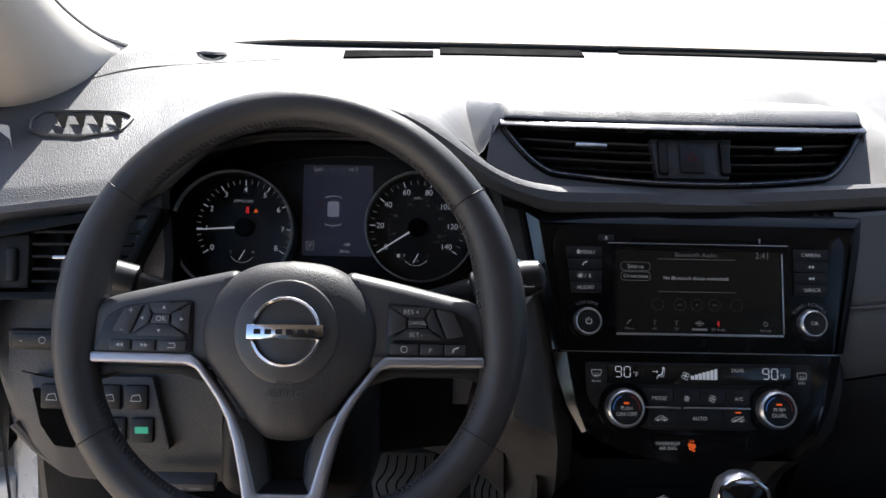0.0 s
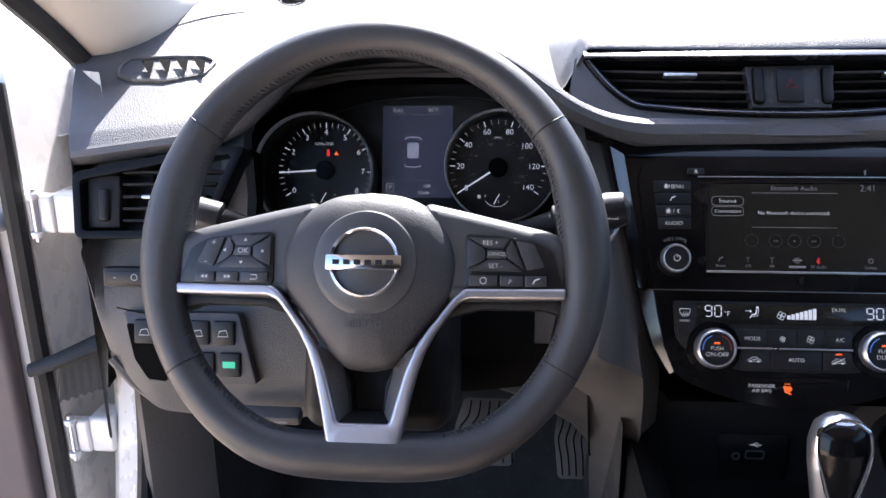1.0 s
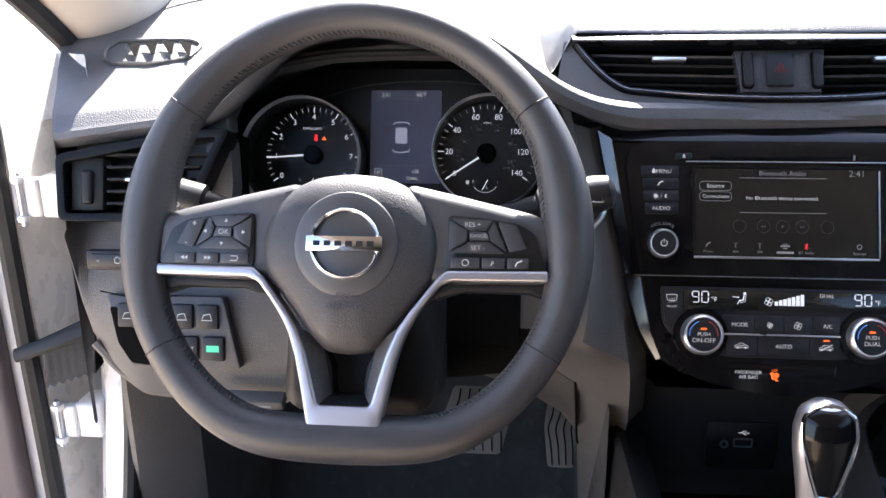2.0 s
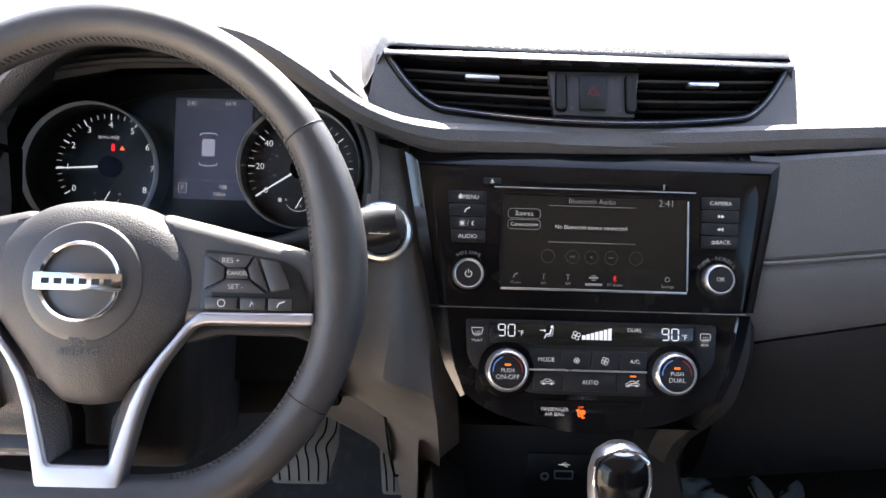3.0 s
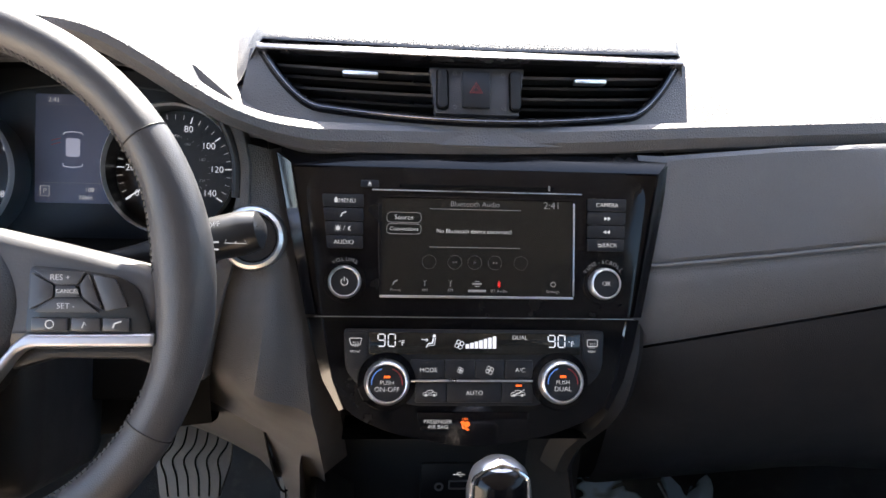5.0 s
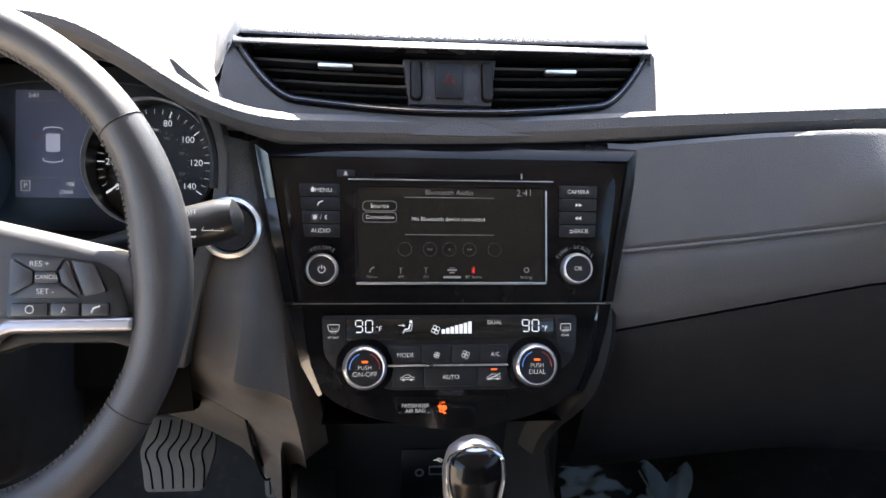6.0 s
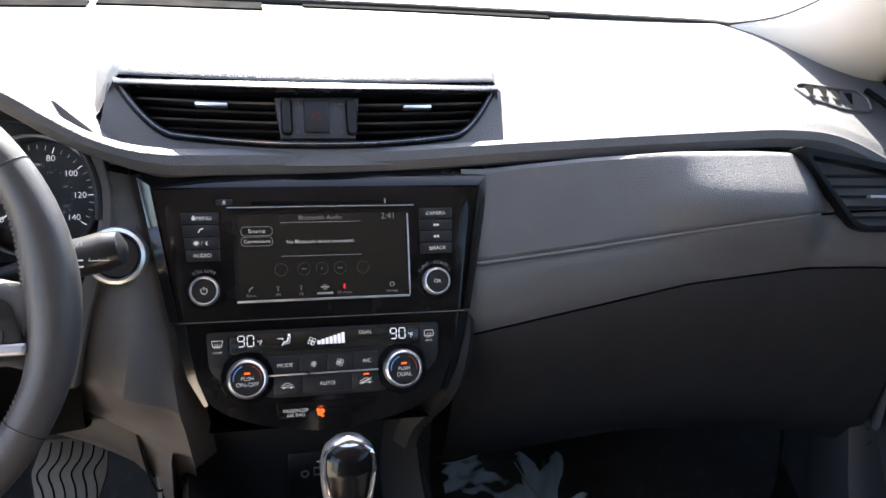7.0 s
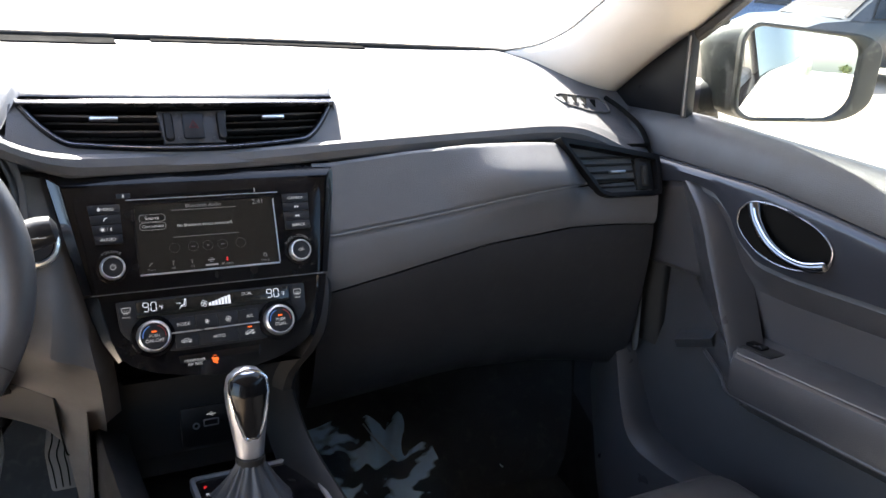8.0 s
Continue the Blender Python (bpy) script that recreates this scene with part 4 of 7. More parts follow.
for k_, cx, cy, t2 in ((ckl, -0.0752, -0.0782, "ON-OFF"), (ckr, 0.0707, -0.0775, "DUAL")):
    words("PUSH", 0.0049, cx, cy + 0.0003, 0.0128, WHITE, k_)
    words(t2, 0.0056, cx, cy - 0.0052, 0.0128, WHITE, k_)
    part("indicator", box(cx - 0.0026, cx + 0.0026, cy + 0.0043, cy + 0.0062, 0.0124, 0.0130), AMBER, k_, "amber indicator", smooth=0)
    stroke(ring_pts(cx, cy, 0.0125, 14, 110, 185), 0.0009, 0.0127, BLUE_P, k_, "scale")
    stroke(ring_pts(cx, cy, 0.0125, 14, -5, 70), 0.0009, 0.0127, RED_P, k_, "scale")


def digit(ch, x, y, w, h, parent, material, z=0.0014):
    segs = {"9": "abcdfg", "0": "abcdef"}[ch]
    P = {"a": ((0, 1), (1, 1)), "b": ((1, 1), (1, .5)), "c": ((1, .5), (1, 0)), "d": ((0, 0), (1, 0)), "e": ((0, 0), (0, .5)), "f": ((0, .5), (0, 1)), "g": ((0, .5), (1, .5))}
    bms = []
    for s in segs:
        (ax, ay), (bx, by) = P[s]
        a, b = Vector((x + ax * w, y + ay * h, z)), Vector((x + bx * w, y + by * h, z))
        d = (b - a).normalized() * 0.0006
        bms.append(tube([a + d, b - d], 0.0006, 4))
    return part("digit", joined(bms), material, parent, smooth=0)


for x in (-0.0830, 0.0605):
    digit("9", x, -0.0490, 0.0058, 0.0100, cc, LCD)
    digit("0", x + 0.0085, -0.0490, 0.0058, 0.0100, cc, LCD)
    words("°F", 0.0065, x + 0.0195, -0.0465, 0.0014, LCD, cc)
words("DUAL", 0.0050, 0.0362, -0.0412, 0.0014, WHITE, cc)
for k in range(7):
    part("fan_bar", box(-0.0098 + 0.0038 * k, -0.0067 + 0.0038 * k, -0.0505, -0.0468 + 0.0011 * k, 0.001, 0.0014), LCD, cc, smooth=0)


def fan(x, y, r, parent, material, z):
    for k in range(4):
        a = radians(90 * k + 20)
        stroke(ring_pts(x + 0.5 * r * math.cos(a), y + 0.5 * r * math.sin(a), 0.42 * r, 10), 0.0005, z, material, parent, closed=True)


fan(-0.0150, -0.0472, 0.0042, cc, LCD, 0.0014)
fan(-0.0140, -0.0687, 0.0028, cc, WHITE, 0.0014)
fan(0.0108, -0.0686, 0.0038, cc, WHITE, 0.0014)
part("symbol", lathe([(0, 0.0015), (0.0013, 0.0014), (0.0013, 0.001)], 12, -0.0362, -0.0402), LCD, cc, smooth=0)
for pts, w in (([(-0.0368, -0.0420), (-0.0378, -0.0462), (-0.0412, -0.0468)], 0.0013), ([(-0.0412, -0.0468), (-0.0428, -0.0500)], 0.0009), ([(-0.0350, -0.0415), (-0.0360, -0.0478), (-0.0405, -0.0484)], 0.0005), ([(-0.0470, -0.0432), (-0.0415, -0.0436)], 0.0006), ([(-0.0432, -0.0424), (-0.0414, -0.0436), (-0.0430, -0.0448)], 0.0005)):
    stroke(pts, w, 0.0014, LCD, cc)
for tx, x, y, sz in (("MODE", -0.0407, -0.0687, 0.0052), ("A/C", 0.0368, -0.0685, 0.0052), ("AUTO", -0.0018, -0.0876, 0.0052), ("FRONT", -0.1015, -0.0535, 0.0028), ("REAR", 0.0982, -0.0525, 0.0028)):
    words(tx, sz, x, y, 0.0016, WHITE, cc)
for cx, off in ((-0.0390, False), (0.0352, True)):
    car = [(cx - 0.0062, -0.0892), (cx - 0.0060, -0.0877), (cx - 0.0035, -0.0870), (cx - 0.0022, -0.0855), (cx + 0.0015, -0.0853), (cx + 0.0033, -0.0870), (cx + 0.0055, -0.0874), (cx + 0.0060, -0.0892)]
    stroke(car, 0.0005, 0.0014, WHITE, cc, closed=True)
    stroke([(cx - 0.0020, -0.0876), (cx + 0.0012, -0.0876), (cx + 0.0024, -0.0868)], 0.0006, 0.0014, WHITE, cc)
    for wx in (-0.0034, 0.0034):
        part("symbol", lathe([(0, 0.0016), (0.0011, 0.0015), (0.0011, 0.0012)], 10, cx + wx, -0.0894), WHITE, cc, smooth=0)
    if off:
        stroke([(cx - 0.0058, -0.0905), (cx + 0.0055, -0.0848)], 0.0006, 0.0015, WHITE, cc)
part("indicator", box(0.0330, 0.0382, -0.0820, -0.0805, 0.0012, 0.0016), AMBER, cc, "amber indicator", smooth=0)
for cx, front in ((-0.1015, True), (0.0985, False)):
    w0, w1 = (0.0052, 0.0036) if front else (0.0044, 0.0044)
    stroke(rounded([(cx - w0, -0.0425), (cx + w0, -0.0425), (cx + w1, -0.0482), (cx - w1, -0.0482)], 0.0012, 3), 0.0006, 0.0016, WHITE, cc, closed=True)
    for dx in (-0.0018, 0.0, 0.0018):
        stroke([(cx + dx, -0.0500), (cx + dx - 0.0006, -0.0484), (cx + dx + 0.0006, -0.0468), (cx + dx, -0.0452)], 0.0004, 0.0017, WHITE, cc)
ind = thing("airbag_indicator", "black indicator strip with lit amber airbag symbol", "warning light", FAS)
part("strip", plate(rounded([(-0.0500, -0.1045), (0.0465, -0.1045), (0.0440, -0.1185), (-0.0470, -0.1185)][::-1], 0.002, 3), -0.008, -0.0025, (), 0.0008), GLOSS, ind)
words("PASSENGER", 0.0046, -0.0318, -0.1120, -0.0022, WHITE, ind)
words("AIR BAG", 0.0046, -0.0318, -0.1163, -0.0022, WHITE, ind)
words("OFF", 0.0030, -0.0088, -0.1098, -0.0022, AMBER, ind)
part("symbol", lathe([(0, -0.0018), (0.0016, -0.002), (0.0016, -0.003)], 12, -0.0108, -0.1128), AMBER, ind, smooth=0)
part("symbol", lathe([(0, -0.0018), (0.0024, -0.002), (0.0024, -0.003)], 14, -0.0072, -0.1140), AMBER, ind, smooth=0)
stroke([(-0.0112, -0.1146), (-0.0106, -0.1172), (-0.0078, -0.1174), (-0.0070, -0.1192)], 0.0016, -0.0022, AMBER, ind)
stroke([(-0.0130, -0.1122), (-0.0052, -0.1190)], 0.0007, -0.0020, AMBER, ind)
# ---------- middle air vents ----------
BEZ = mat("dark_chrome", (0.22, 0.22, 0.24), 0.2, metal=0.9, vary=0.04)
STRIP_C = mat("vent_strip_chrome", (0.17, 0.17, 0.18), 0.22, metal=0.95, vary=0.04)
VEN = plane_at((0, 0.875, 1.19), 30)
vent = thing("center_air_vents", "black center air vents with chrome top strip and hazard button", "air vent", VEN)


def bent(bm):
    for v in bm.verts:
        u = v.co.x
        v.co.z -= 1.15 * u * u * 0.866
        v.co.y += 1.15 * u * u * 0.5
        v.co.x = u * (1 + 1.0 * u * u)
    return bm


def v_top(u):
    return 0.0290 - 0.10 * u * u * 0.6


def v_bot(u):
    return -0.0385 + 0.30 * u * u + 0.045 * max(0.0, (abs(u) - 0.135) / 0.0515) ** 1.8


def band(f_lo, f_hi, u0, u1, z_edge, z_mid, n=50, thick=0.008):
    rows = []
    for i in range(n + 1):
        u = u0 + (u1 - u0) * i / n
        a, b = f_lo(u), f_hi(u)
        rows.append([(u, a, z_edge - thick), (u, a, z_edge), (u, a * 0.75 + b * 0.25, z_mid), (u, a * 0.25 + b * 0.75, z_mid), (u, b, z_edge), (u, b, z_edge - thick)])
    return bent(grid(rows))


def strip_row(u):
    t = v_top(u)
    return [(u, t - 0.0100, -0.002), (u, t - 0.0100, 0.0125), (u, t - 0.0092, 0.0136), (u, t - 0.0066, 0.0125), (u, t - 0.0038, 0.0106), (u, t - 0.0015, 0.0084), (u, t, 0.0060), (u, t, -0.004)]


part("chrome_strip", bent(grid([strip_row(-0.1865 + 0.373 * i / 50) for i in range(51)])), STRIP_C, vent, "polished chrome top strip")
def boat(inset, n=72):
    """The lower outline of the vent opening, moved inwards."""
    pts = [Vector((-0.1865 + 0.373 * i / n, v_bot(-0.1865 + 0.373 * i / n), 0)) for i in range(n + 1)]
    out = []
    for i, p in enumerate(pts):
        d = (pts[min(i + 1, n)] - pts[max(i - 1, 0)]).normalized()
        out.append(p + Vector((-d.y, d.x, 0)) * inset)
    return out


part("bezel_lower", bent(grid([[(p.x, p.y, z) for p, z in zip(q, (-0.008, 0.002, 0.0052, 0.0050, 0.002, -0.012))] for q in zip(boat(0), boat(0.0002), boat(0.0025), boat(0.0062), boat(0.0088), boat(0.0092))])), GLOSS, vent, "glossy black lower bezel")
part("bezel_line", bent(tube([(p.x, p.y, 0.0056) for p in boat(0.0042)], 0.0005, 6)), BEZ, vent, "fine chrome line round the vents")
part("bezel_upper", band(lambda u: v_top(u) - 0.0115, lambda u: v_top(u) - 0.0058, -0.183, 0.183, 0.0, 0.004), GLOSS, vent)
# the pad face that the vents are set into
n_ = 24
so_loop = [(x, 0.0305 - 0.010 * ease(abs(x), 0.178, 0.1935)) for x in (-0.1935 + 0.387 * i / n_ for i in range(n_ + 1))] + [(0.1925, -0.015), (0.1915, -0.040)] + [(0.191 - 0.393 * i / n_, -0.055) for i in range(n_ + 1)] + [(-0.202, -0.040), (-0.198, -0.015)]
si_loop = [(-0.184 + 0.368 * i / n_, v_top(0.1) - 0.001) for i in range(n_ + 1)] + [(0.184 - 0.368 * i / n_, v_bot(0.184 - 0.368 * i / n_) + 0.001) for i in range(n_ + 1)]
part("vent_surround", bent(plate(so_loop[::-1], -0.02, 0.001, [si_loop[::-1]])), PAD, vent, "shaded grey pad face round the vents")
for s in (-1, 1):
    for k in range(4):
        y = 0.0100 - 0.0098 * k
        e = [0.172, 0.168, 0.161, 0.149][k]
        rows = []
        for i in range(13):
            u = s * (0.036 + (e - 0.036) * i / 12)
            rows.append([(u, y + 0.0012, -0.004), (u, y + 0.0002, -0.0015), (u, y - 0.0014, -0.0035), (u, y + 0.002, -0.024), (u, y + 0.0035, -0.024)])
        part("slat", bent(grid(rows, close_v=True)), SLAT if k % 2 == 0 else DARK, vent, "black horizontal slat")
    for k in range(4):
        u = s * (0.055 + 0.030 * k)
        part("fin", bent(box(u - 0.0008, u + 0.0008, -0.030, 0.016, -0.045, -0.026)), DUCT_SHADE, vent)
    u = s * 0.1 - 0.001
    part("tab", bent(box(u - 0.0150, u + 0.0150, 0.0020, 0.0060, -0.003, 0.0055, 0.0016)), RINGM, vent, "silver vent tab")
    x0 = s * 0.0315
    part("wheel", bent(plate(rounded([(x0 - 0.0042, -0.0225), (x0 + 0.0042, -0.0225), (x0 + 0.0042 * (1 if s > 0 else 0.8), 0.0125), (x0 - 0.0042, 0.0125)], 0.0042, 4), -0.002, 0.0040, (), 0.0015)), DARK, vent, "ribbed black vent thumbwheel")
    part("wheel_slot", bent(plate(rounded([(x0 - 0.0054, -0.0240), (x0 + 0.0054, -0.0240), (x0 + 0.0054, 0.0140), (x0 - 0.0054, 0.0140)], 0.005, 4), -0.002, 0.0006)), DUCT_SHADE, vent)
    for yy in (-0.0205, 0.0100):
        stroke(ring_pts(x0 - s * 0.0105, yy, 0.0016, 12), 0.0004, 0.0003, STITCH, vent, closed=True)
for nm, b in (("duct_floor", (-0.182, 0.182, -0.034, -0.032, -0.06, -0.004)), ("duct_roof", (-0.182, 0.182, 0.018, 0.020, -0.06, -0.004)), ("duct_back", (-0.182, 0.182, -0.034, 0.02, -0.062, -0.060))):
    part(nm, bent(box(*b)), DUCT_SHADE, vent)
hz = part("hazard_block", bent(plate([(-0.0425, 0.0150), (0.0400, 0.0165), (0.0345, -0.0270), (-0.0375, -0.0270)][::-1], -0.012, 0.0, (), 0.0012)), DOOR_P, vent, "grey plastic center block")
part("hazard_button", bent(box(-0.0150, 0.0095, -0.0215, 0.0120, -0.001, 0.0030, 0.0015)), KEY, hz, "black hazard button with red triangle")
for r_, w_ in ((0.0062, 0.0008), (0.0034, 0.0005)):
    stroke([(-0.0028 + r_ * math.cos(radians(90 + 120 * k)), -0.0050 + r_ * math.sin(radians(90 + 120 * k))) for k in range(3)], w_, 0.0030, RED_P, hz, closed=True)

# ---------- instruments ----------
CLU = plane_at((-0.37, 0.885, 1.105), 18)
clu = thing("instrument_cluster", "black instrument cluster with two round gauges and center display", "instrument cluster", CLU)
FACE_B = mat("gauge_black", (0.008, 0.008, 0.009), 0.35, vary=0.1)
G1, G2, DZ = (-0.1085, -0.0035, 0.0652), (0.0950, 0.0045, 0.0600), -0.068
bo = rounded([(-0.185, 0.080), (-0.06, 0.100), (0.06, 0.100), (0.175, 0.085), (0.180, -0.05), (0.10, -0.10), (-0.10, -0.10), (-0.185, -0.05)][::-1], 0.02)
dh = rounded([(-0.0385, -0.0275), (0.0400, -0.0275), (0.0400, 0.0755), (-0.0385, 0.0755)], 0.002, 3)
part("backing", plate(bo, -0.085, -0.0715, (), 0.0015), FACE_B, clu)
part("face_edge", tube(smooth_curve([(-0.100, 0.064, -0.066), (-0.06, 0.0765, -0.066), (-0.02, 0.083, -0.066), (0.03, 0.085, -0.066), (0.08, 0.0815, -0.066), (0.13, 0.070, -0.066)], 6), 0.0009, 6), PLAS, clu, "thin grey upper edge")
part("display", plate(dh, DZ - 0.003, DZ - 0.001), glow("display_grey", (0.30, 0.32, 0.50), 0.0046), clu, "dim grey multi-function display")


def gauge(ring, cx, cy, rr, marks, a0, a1, minor, needle, label):
    """ring: middle and radius of the bright ring; cx, cy: middle of the sunken dial; rr: radius of its numerals."""
    rx, ry, r = ring
    g = part("gauge", lathe([(0, DZ), (r * 0.985, DZ), (r * 0.99, DZ + 0.004), (r * 0.985, -0.034), (r * 1.006, -0.034), (r * 1.008, -0.0715)], 56, rx, ry), FACE_B, clu, label)
    part("ring", lathe([(r * 0.975, -0.036), (r * 0.980, -0.030), (r * 0.990, -0.0262), (r * 1.006, -0.0275), (r * 1.012, -0.036)], 64, rx, ry), RING_P, g, "thin silver gauge ring")
    n = len(marks) - 1
    r1 = 0.0535
    for k in range(n * minor + 1):
        a = radians(a0 + (a1 - a0) * k / (n * minor))
        big = k % minor == 0
        ri = r1 - (0.0062 if big else 0.0045)
        stroke([(cx + ri * math.cos(a), cy + ri * math.sin(a)), (cx + r1 * math.cos(a), cy + r1 * math.sin(a))], 0.0010 if big else 0.0005, DZ + 0.001, LCD if big else WHITE, g, "tick")
    for k, tx in enumerate(marks):
        a = radians(a0 + (a1 - a0) * k / n)
        q = rr - (0.002 if len(tx) > 2 else 0.0)
        words(tx, 0.0088, cx + q * math.cos(a), cy + q * math.sin(a), DZ + 0.001, LCD, g, "numeral")
    a = radians(needle)
    part("needle", tube([(cx + 0.010 * math.cos(a), cy + 0.010 * math.sin(a), DZ + 0.006), (cx + 0.052 * math.cos(a), cy + 0.052 * math.sin(a), DZ + 0.006)], [0.0012, 0.0006], 6), LCD, g, "white needle")
    part("needle_cap", lathe([(0, DZ + 0.009), (0.0085, DZ + 0.0085), (0.0105, DZ + 0.006), (0.0105, DZ)], 28, cx, cy), DUCT_SHADE, g)
    return g


g1 = gauge(G1, -0.1025, 0.0025, 0.0425, [str(k) for k in range(9)], 213, -33, 4, 184, "tachometer with white numerals")
g2 = gauge(G2, 0.0910, 0.0060, 0.0415, [str(k) for k in range(0, 160, 20)], 213, -33, 4, 213, "speedometer with white numerals")
words("RPMx1000", 0.0048, -0.1045, 0.0320, DZ + 0.001, WHITE, g1)
words("MPH", 0.0040, 0.0910, 0.0390, DZ + 0.001, WHITE, g2)
for k, tx in enumerate(("20", "60", "100", "140", "180", "220")):
    a = radians(195 - k * 43)
    words(tx, 0.0040, 0.0910 + 0.0275 * math.cos(a), 0.006 + 0.0275 * math.sin(a), DZ + 0.001, DIM, g2, "numeral")
for k in range(23):
    a = radians(206 - k * 10.5)
    stroke([(0.0910 + 0.0315 * math.cos(a), 0.006 + 0.0315 * math.sin(a)), (0.0910 + 0.0335 * math.cos(a), 0.006 + 0.0335 * math.sin(a))], 0.0004, DZ + 0.001, DIM, g2, "tick")
words("km/h", 0.0036, 0.1130, -0.0100, DZ + 0.001, DIM, g2)
part("warning_light", joined([lathe([(0, DZ + 0.0016), (0.0015, DZ + 0.0015), (0.0015, DZ)], 12, -0.1000, 0.0245), box(-0.1018, -0.0982, 0.0185, 0.0232, DZ, DZ + 0.0015, 0.0006)]), RED, g1, "red warning light", smooth=0)
tri(-0.0905, 0.0210, 0.0030, 90, g1, AMBER, DZ + 0.0015)
for cx in (-0.1045, 0.0900):
    stroke(ring_pts(cx, -0.022, 0.0150, 14, 215, 325), 0.0006, DZ + 0.001, WHITE, clu, "scale")
    stroke([(cx - 0.003, -0.034), (cx + 0.003, -0.023)], 0.0009, DZ + 0.002, LCD, clu, "needle")
for tx, x, y in (("0", 0.0770, -0.0255), ("1/2", 0.0905, -0.0315), ("1", 0.1035, -0.0255), ("C", -0.1170, -0.0255), ("H", -0.0920, -0.0255)):
    words(tx, 0.0038, x, y, DZ + 0.001, WHITE, clu)
part("pump_mark", box(0.0690, 0.0722, -0.0278, -0.0240, DZ, DZ + 0.001), WHITE, clu, smooth=0)
words("2:41", 0.0062, -0.0215, 0.0700, DZ, WHITE, clu)
words("66°F", 0.0058, 0.0180, 0.0705, DZ, WHITE, clu)
for y in (0.0655, -0.0085):
    stroke([(-0.034, y), (0.026, y)], 0.0003, DZ, DIM, clu, "line")
words("P", 0.0068, -0.0290, -0.0165, DZ, WHITE, clu)
stroke([(-0.0330, -0.0118), (-0.0250, -0.0118), (-0.0250, -0.0212), (-0.0330, -0.0212)], 0.0005, DZ, WHITE, clu, "outline", closed=True)
words("108", 0.0056, 0.0120, -0.0148, DZ, WHITE, clu)
words("23666", 0.0052, 0.0085, -0.0222, DZ, WHITE, clu)
ICON = glow("icon_grey", (0.55, 0.58, 0.75), 0.045)
part("car_icon", joined([plate(rounded([(-0.0105, 0.0165), (0.0025, 0.0165), (0.0025, 0.0340), (-0.0105, 0.0340)], 0.0022, 4), DZ - 0.002, DZ - 0.0006), tube([(-0.0130, 0.010, DZ - 0.0006), (-0.0125, 0.0075, DZ - 0.0006), (-0.0040, 0.0062, DZ - 0.0006), (0.0045, 0.0075, DZ - 0.0006), (0.0050, 0.010, DZ - 0.0006)], 0.0006, 6), tube([(-0.0130, 0.0375, DZ - 0.0006), (-0.0115, 0.0395, DZ - 0.0006), (-0.0040, 0.0402, DZ - 0.0006), (0.0035, 0.0395, DZ - 0.0006), (0.0050, 0.0375, DZ - 0.0006)], 0.0006, 6)]), ICON, clu, smooth=0)
for y in (0.0275, 0.0315):
    stroke([(-0.0235, y), (-0.0150, y + 0.0025)], 0.0007, DZ, RED_P, clu, "mark")
part("lens", grid([[(-0.17 + 0.34 * i / 20, 0.075 - 0.165 * j / 8, 0.012 - 0.010 * ((i - 10) / 10) ** 2) for j in range(9)] for i in range(21)]), LENS, clu, "clear curved instrument lens")
# ---------- side air vents ----------
def side_vent(name, m, s, label):
    """s = 1: the wide end and the thumbwheel lie to the right."""
    t = thing(name, label, "air vent", m)
    out = [(s * -0.100, 0.058), (s * -0.035, 0.047), (s * 0.079, 0.026), (s * 0.076, -0.036), (s * -0.018, -0.036), (s * -0.036, -0.030)]
    ins = [(s * -0.086, 0.047), (s * -0.035, 0.039), (s * 0.0715, 0.019), (s * 0.0690, -0.029), (s * -0.018, -0.029), (s * -0.032, -0.025)]
    if s < 0:
        out[0], out[-1], ins[0], ins[-1] = (0.086, 0.050), (0.046, -0.034), (0.073, 0.042), (0.040, -0.028)
        out, ins = out[::-1], ins[::-1]
    part("bezel", plate(rounded(out[::-1], 0.008), -0.03, 0.008, [rounded(ins[::-1], 0.005)], 0.003, 2), VENT_B, t, "glossy black vent bezel")
    for k in range(5):
        y = 0.028 - 0.0115 * k
        x0, x1 = [-0.066, -0.055, -0.046, -0.038, -0.031][k], 0.034
        a, b = sorted((s * x0, s * x1))
        part("slat", box(a, b, y - 0.0026, y + 0.0002, -0.022, -0.001, 0.0007), SLAT_D, t)
    for k in range(3):
        x = s * (-0.03 + 0.022 * k)
        part("fin", box(x - 0.001, x + 0.001, -0.026, 0.034, -0.045, -0.026), DUCT_SHADE, t)
    part("tab", box(s * 0.0 - 0.014, s * 0.0 + 0.014, 0.001, 0.0045, -0.002, 0.006, 0.0014), SATIN, t, "silver vent tab")
    a, b = sorted((s * 0.037, s * 0.068))
    part("end_block", box(a, b, -0.026, 0.024, -0.02, -0.001, 0.002), DARK, t)
    a, b = sorted((s * 0.046, s * 0.056))
    part("wheel", box(a, b, -0.020, 0.012, -0.004, 0.005, 0.003, 3), DARK, t, "black vent thumbwheel")
    for nm, b in (("duct_back", (-0.085, 0.085, -0.034, 0.05, -0.062, -0.058)), ("duct_floor", (-0.085, 0.085, -0.034, -0.030, -0.06, -0.02)), ("duct_roof", (-0.085, 0.085, 0.045, 0.05, -0.06, -0.02))):
        part(nm, box(*b), DUCT_SHADE, t)
    return t


side_vent("passenger_side_vent", PAS @ pose(0.207, 0.0625, 0.004), 1, "glossy black side air vent with horizontal slats")
side_vent("driver_side_vent", plane_at((-0.597, 0.790, 1.090), 18, 4), -1, "glossy black side air vent with horizontal slats")

# ---------- driver lower panels ----------
low = thing("driver_lower_panel", "charcoal plastic knee panel below the steering column", "dash panel")
KNEE = plane_at((-0.43, 0.765, 0.955), 12)


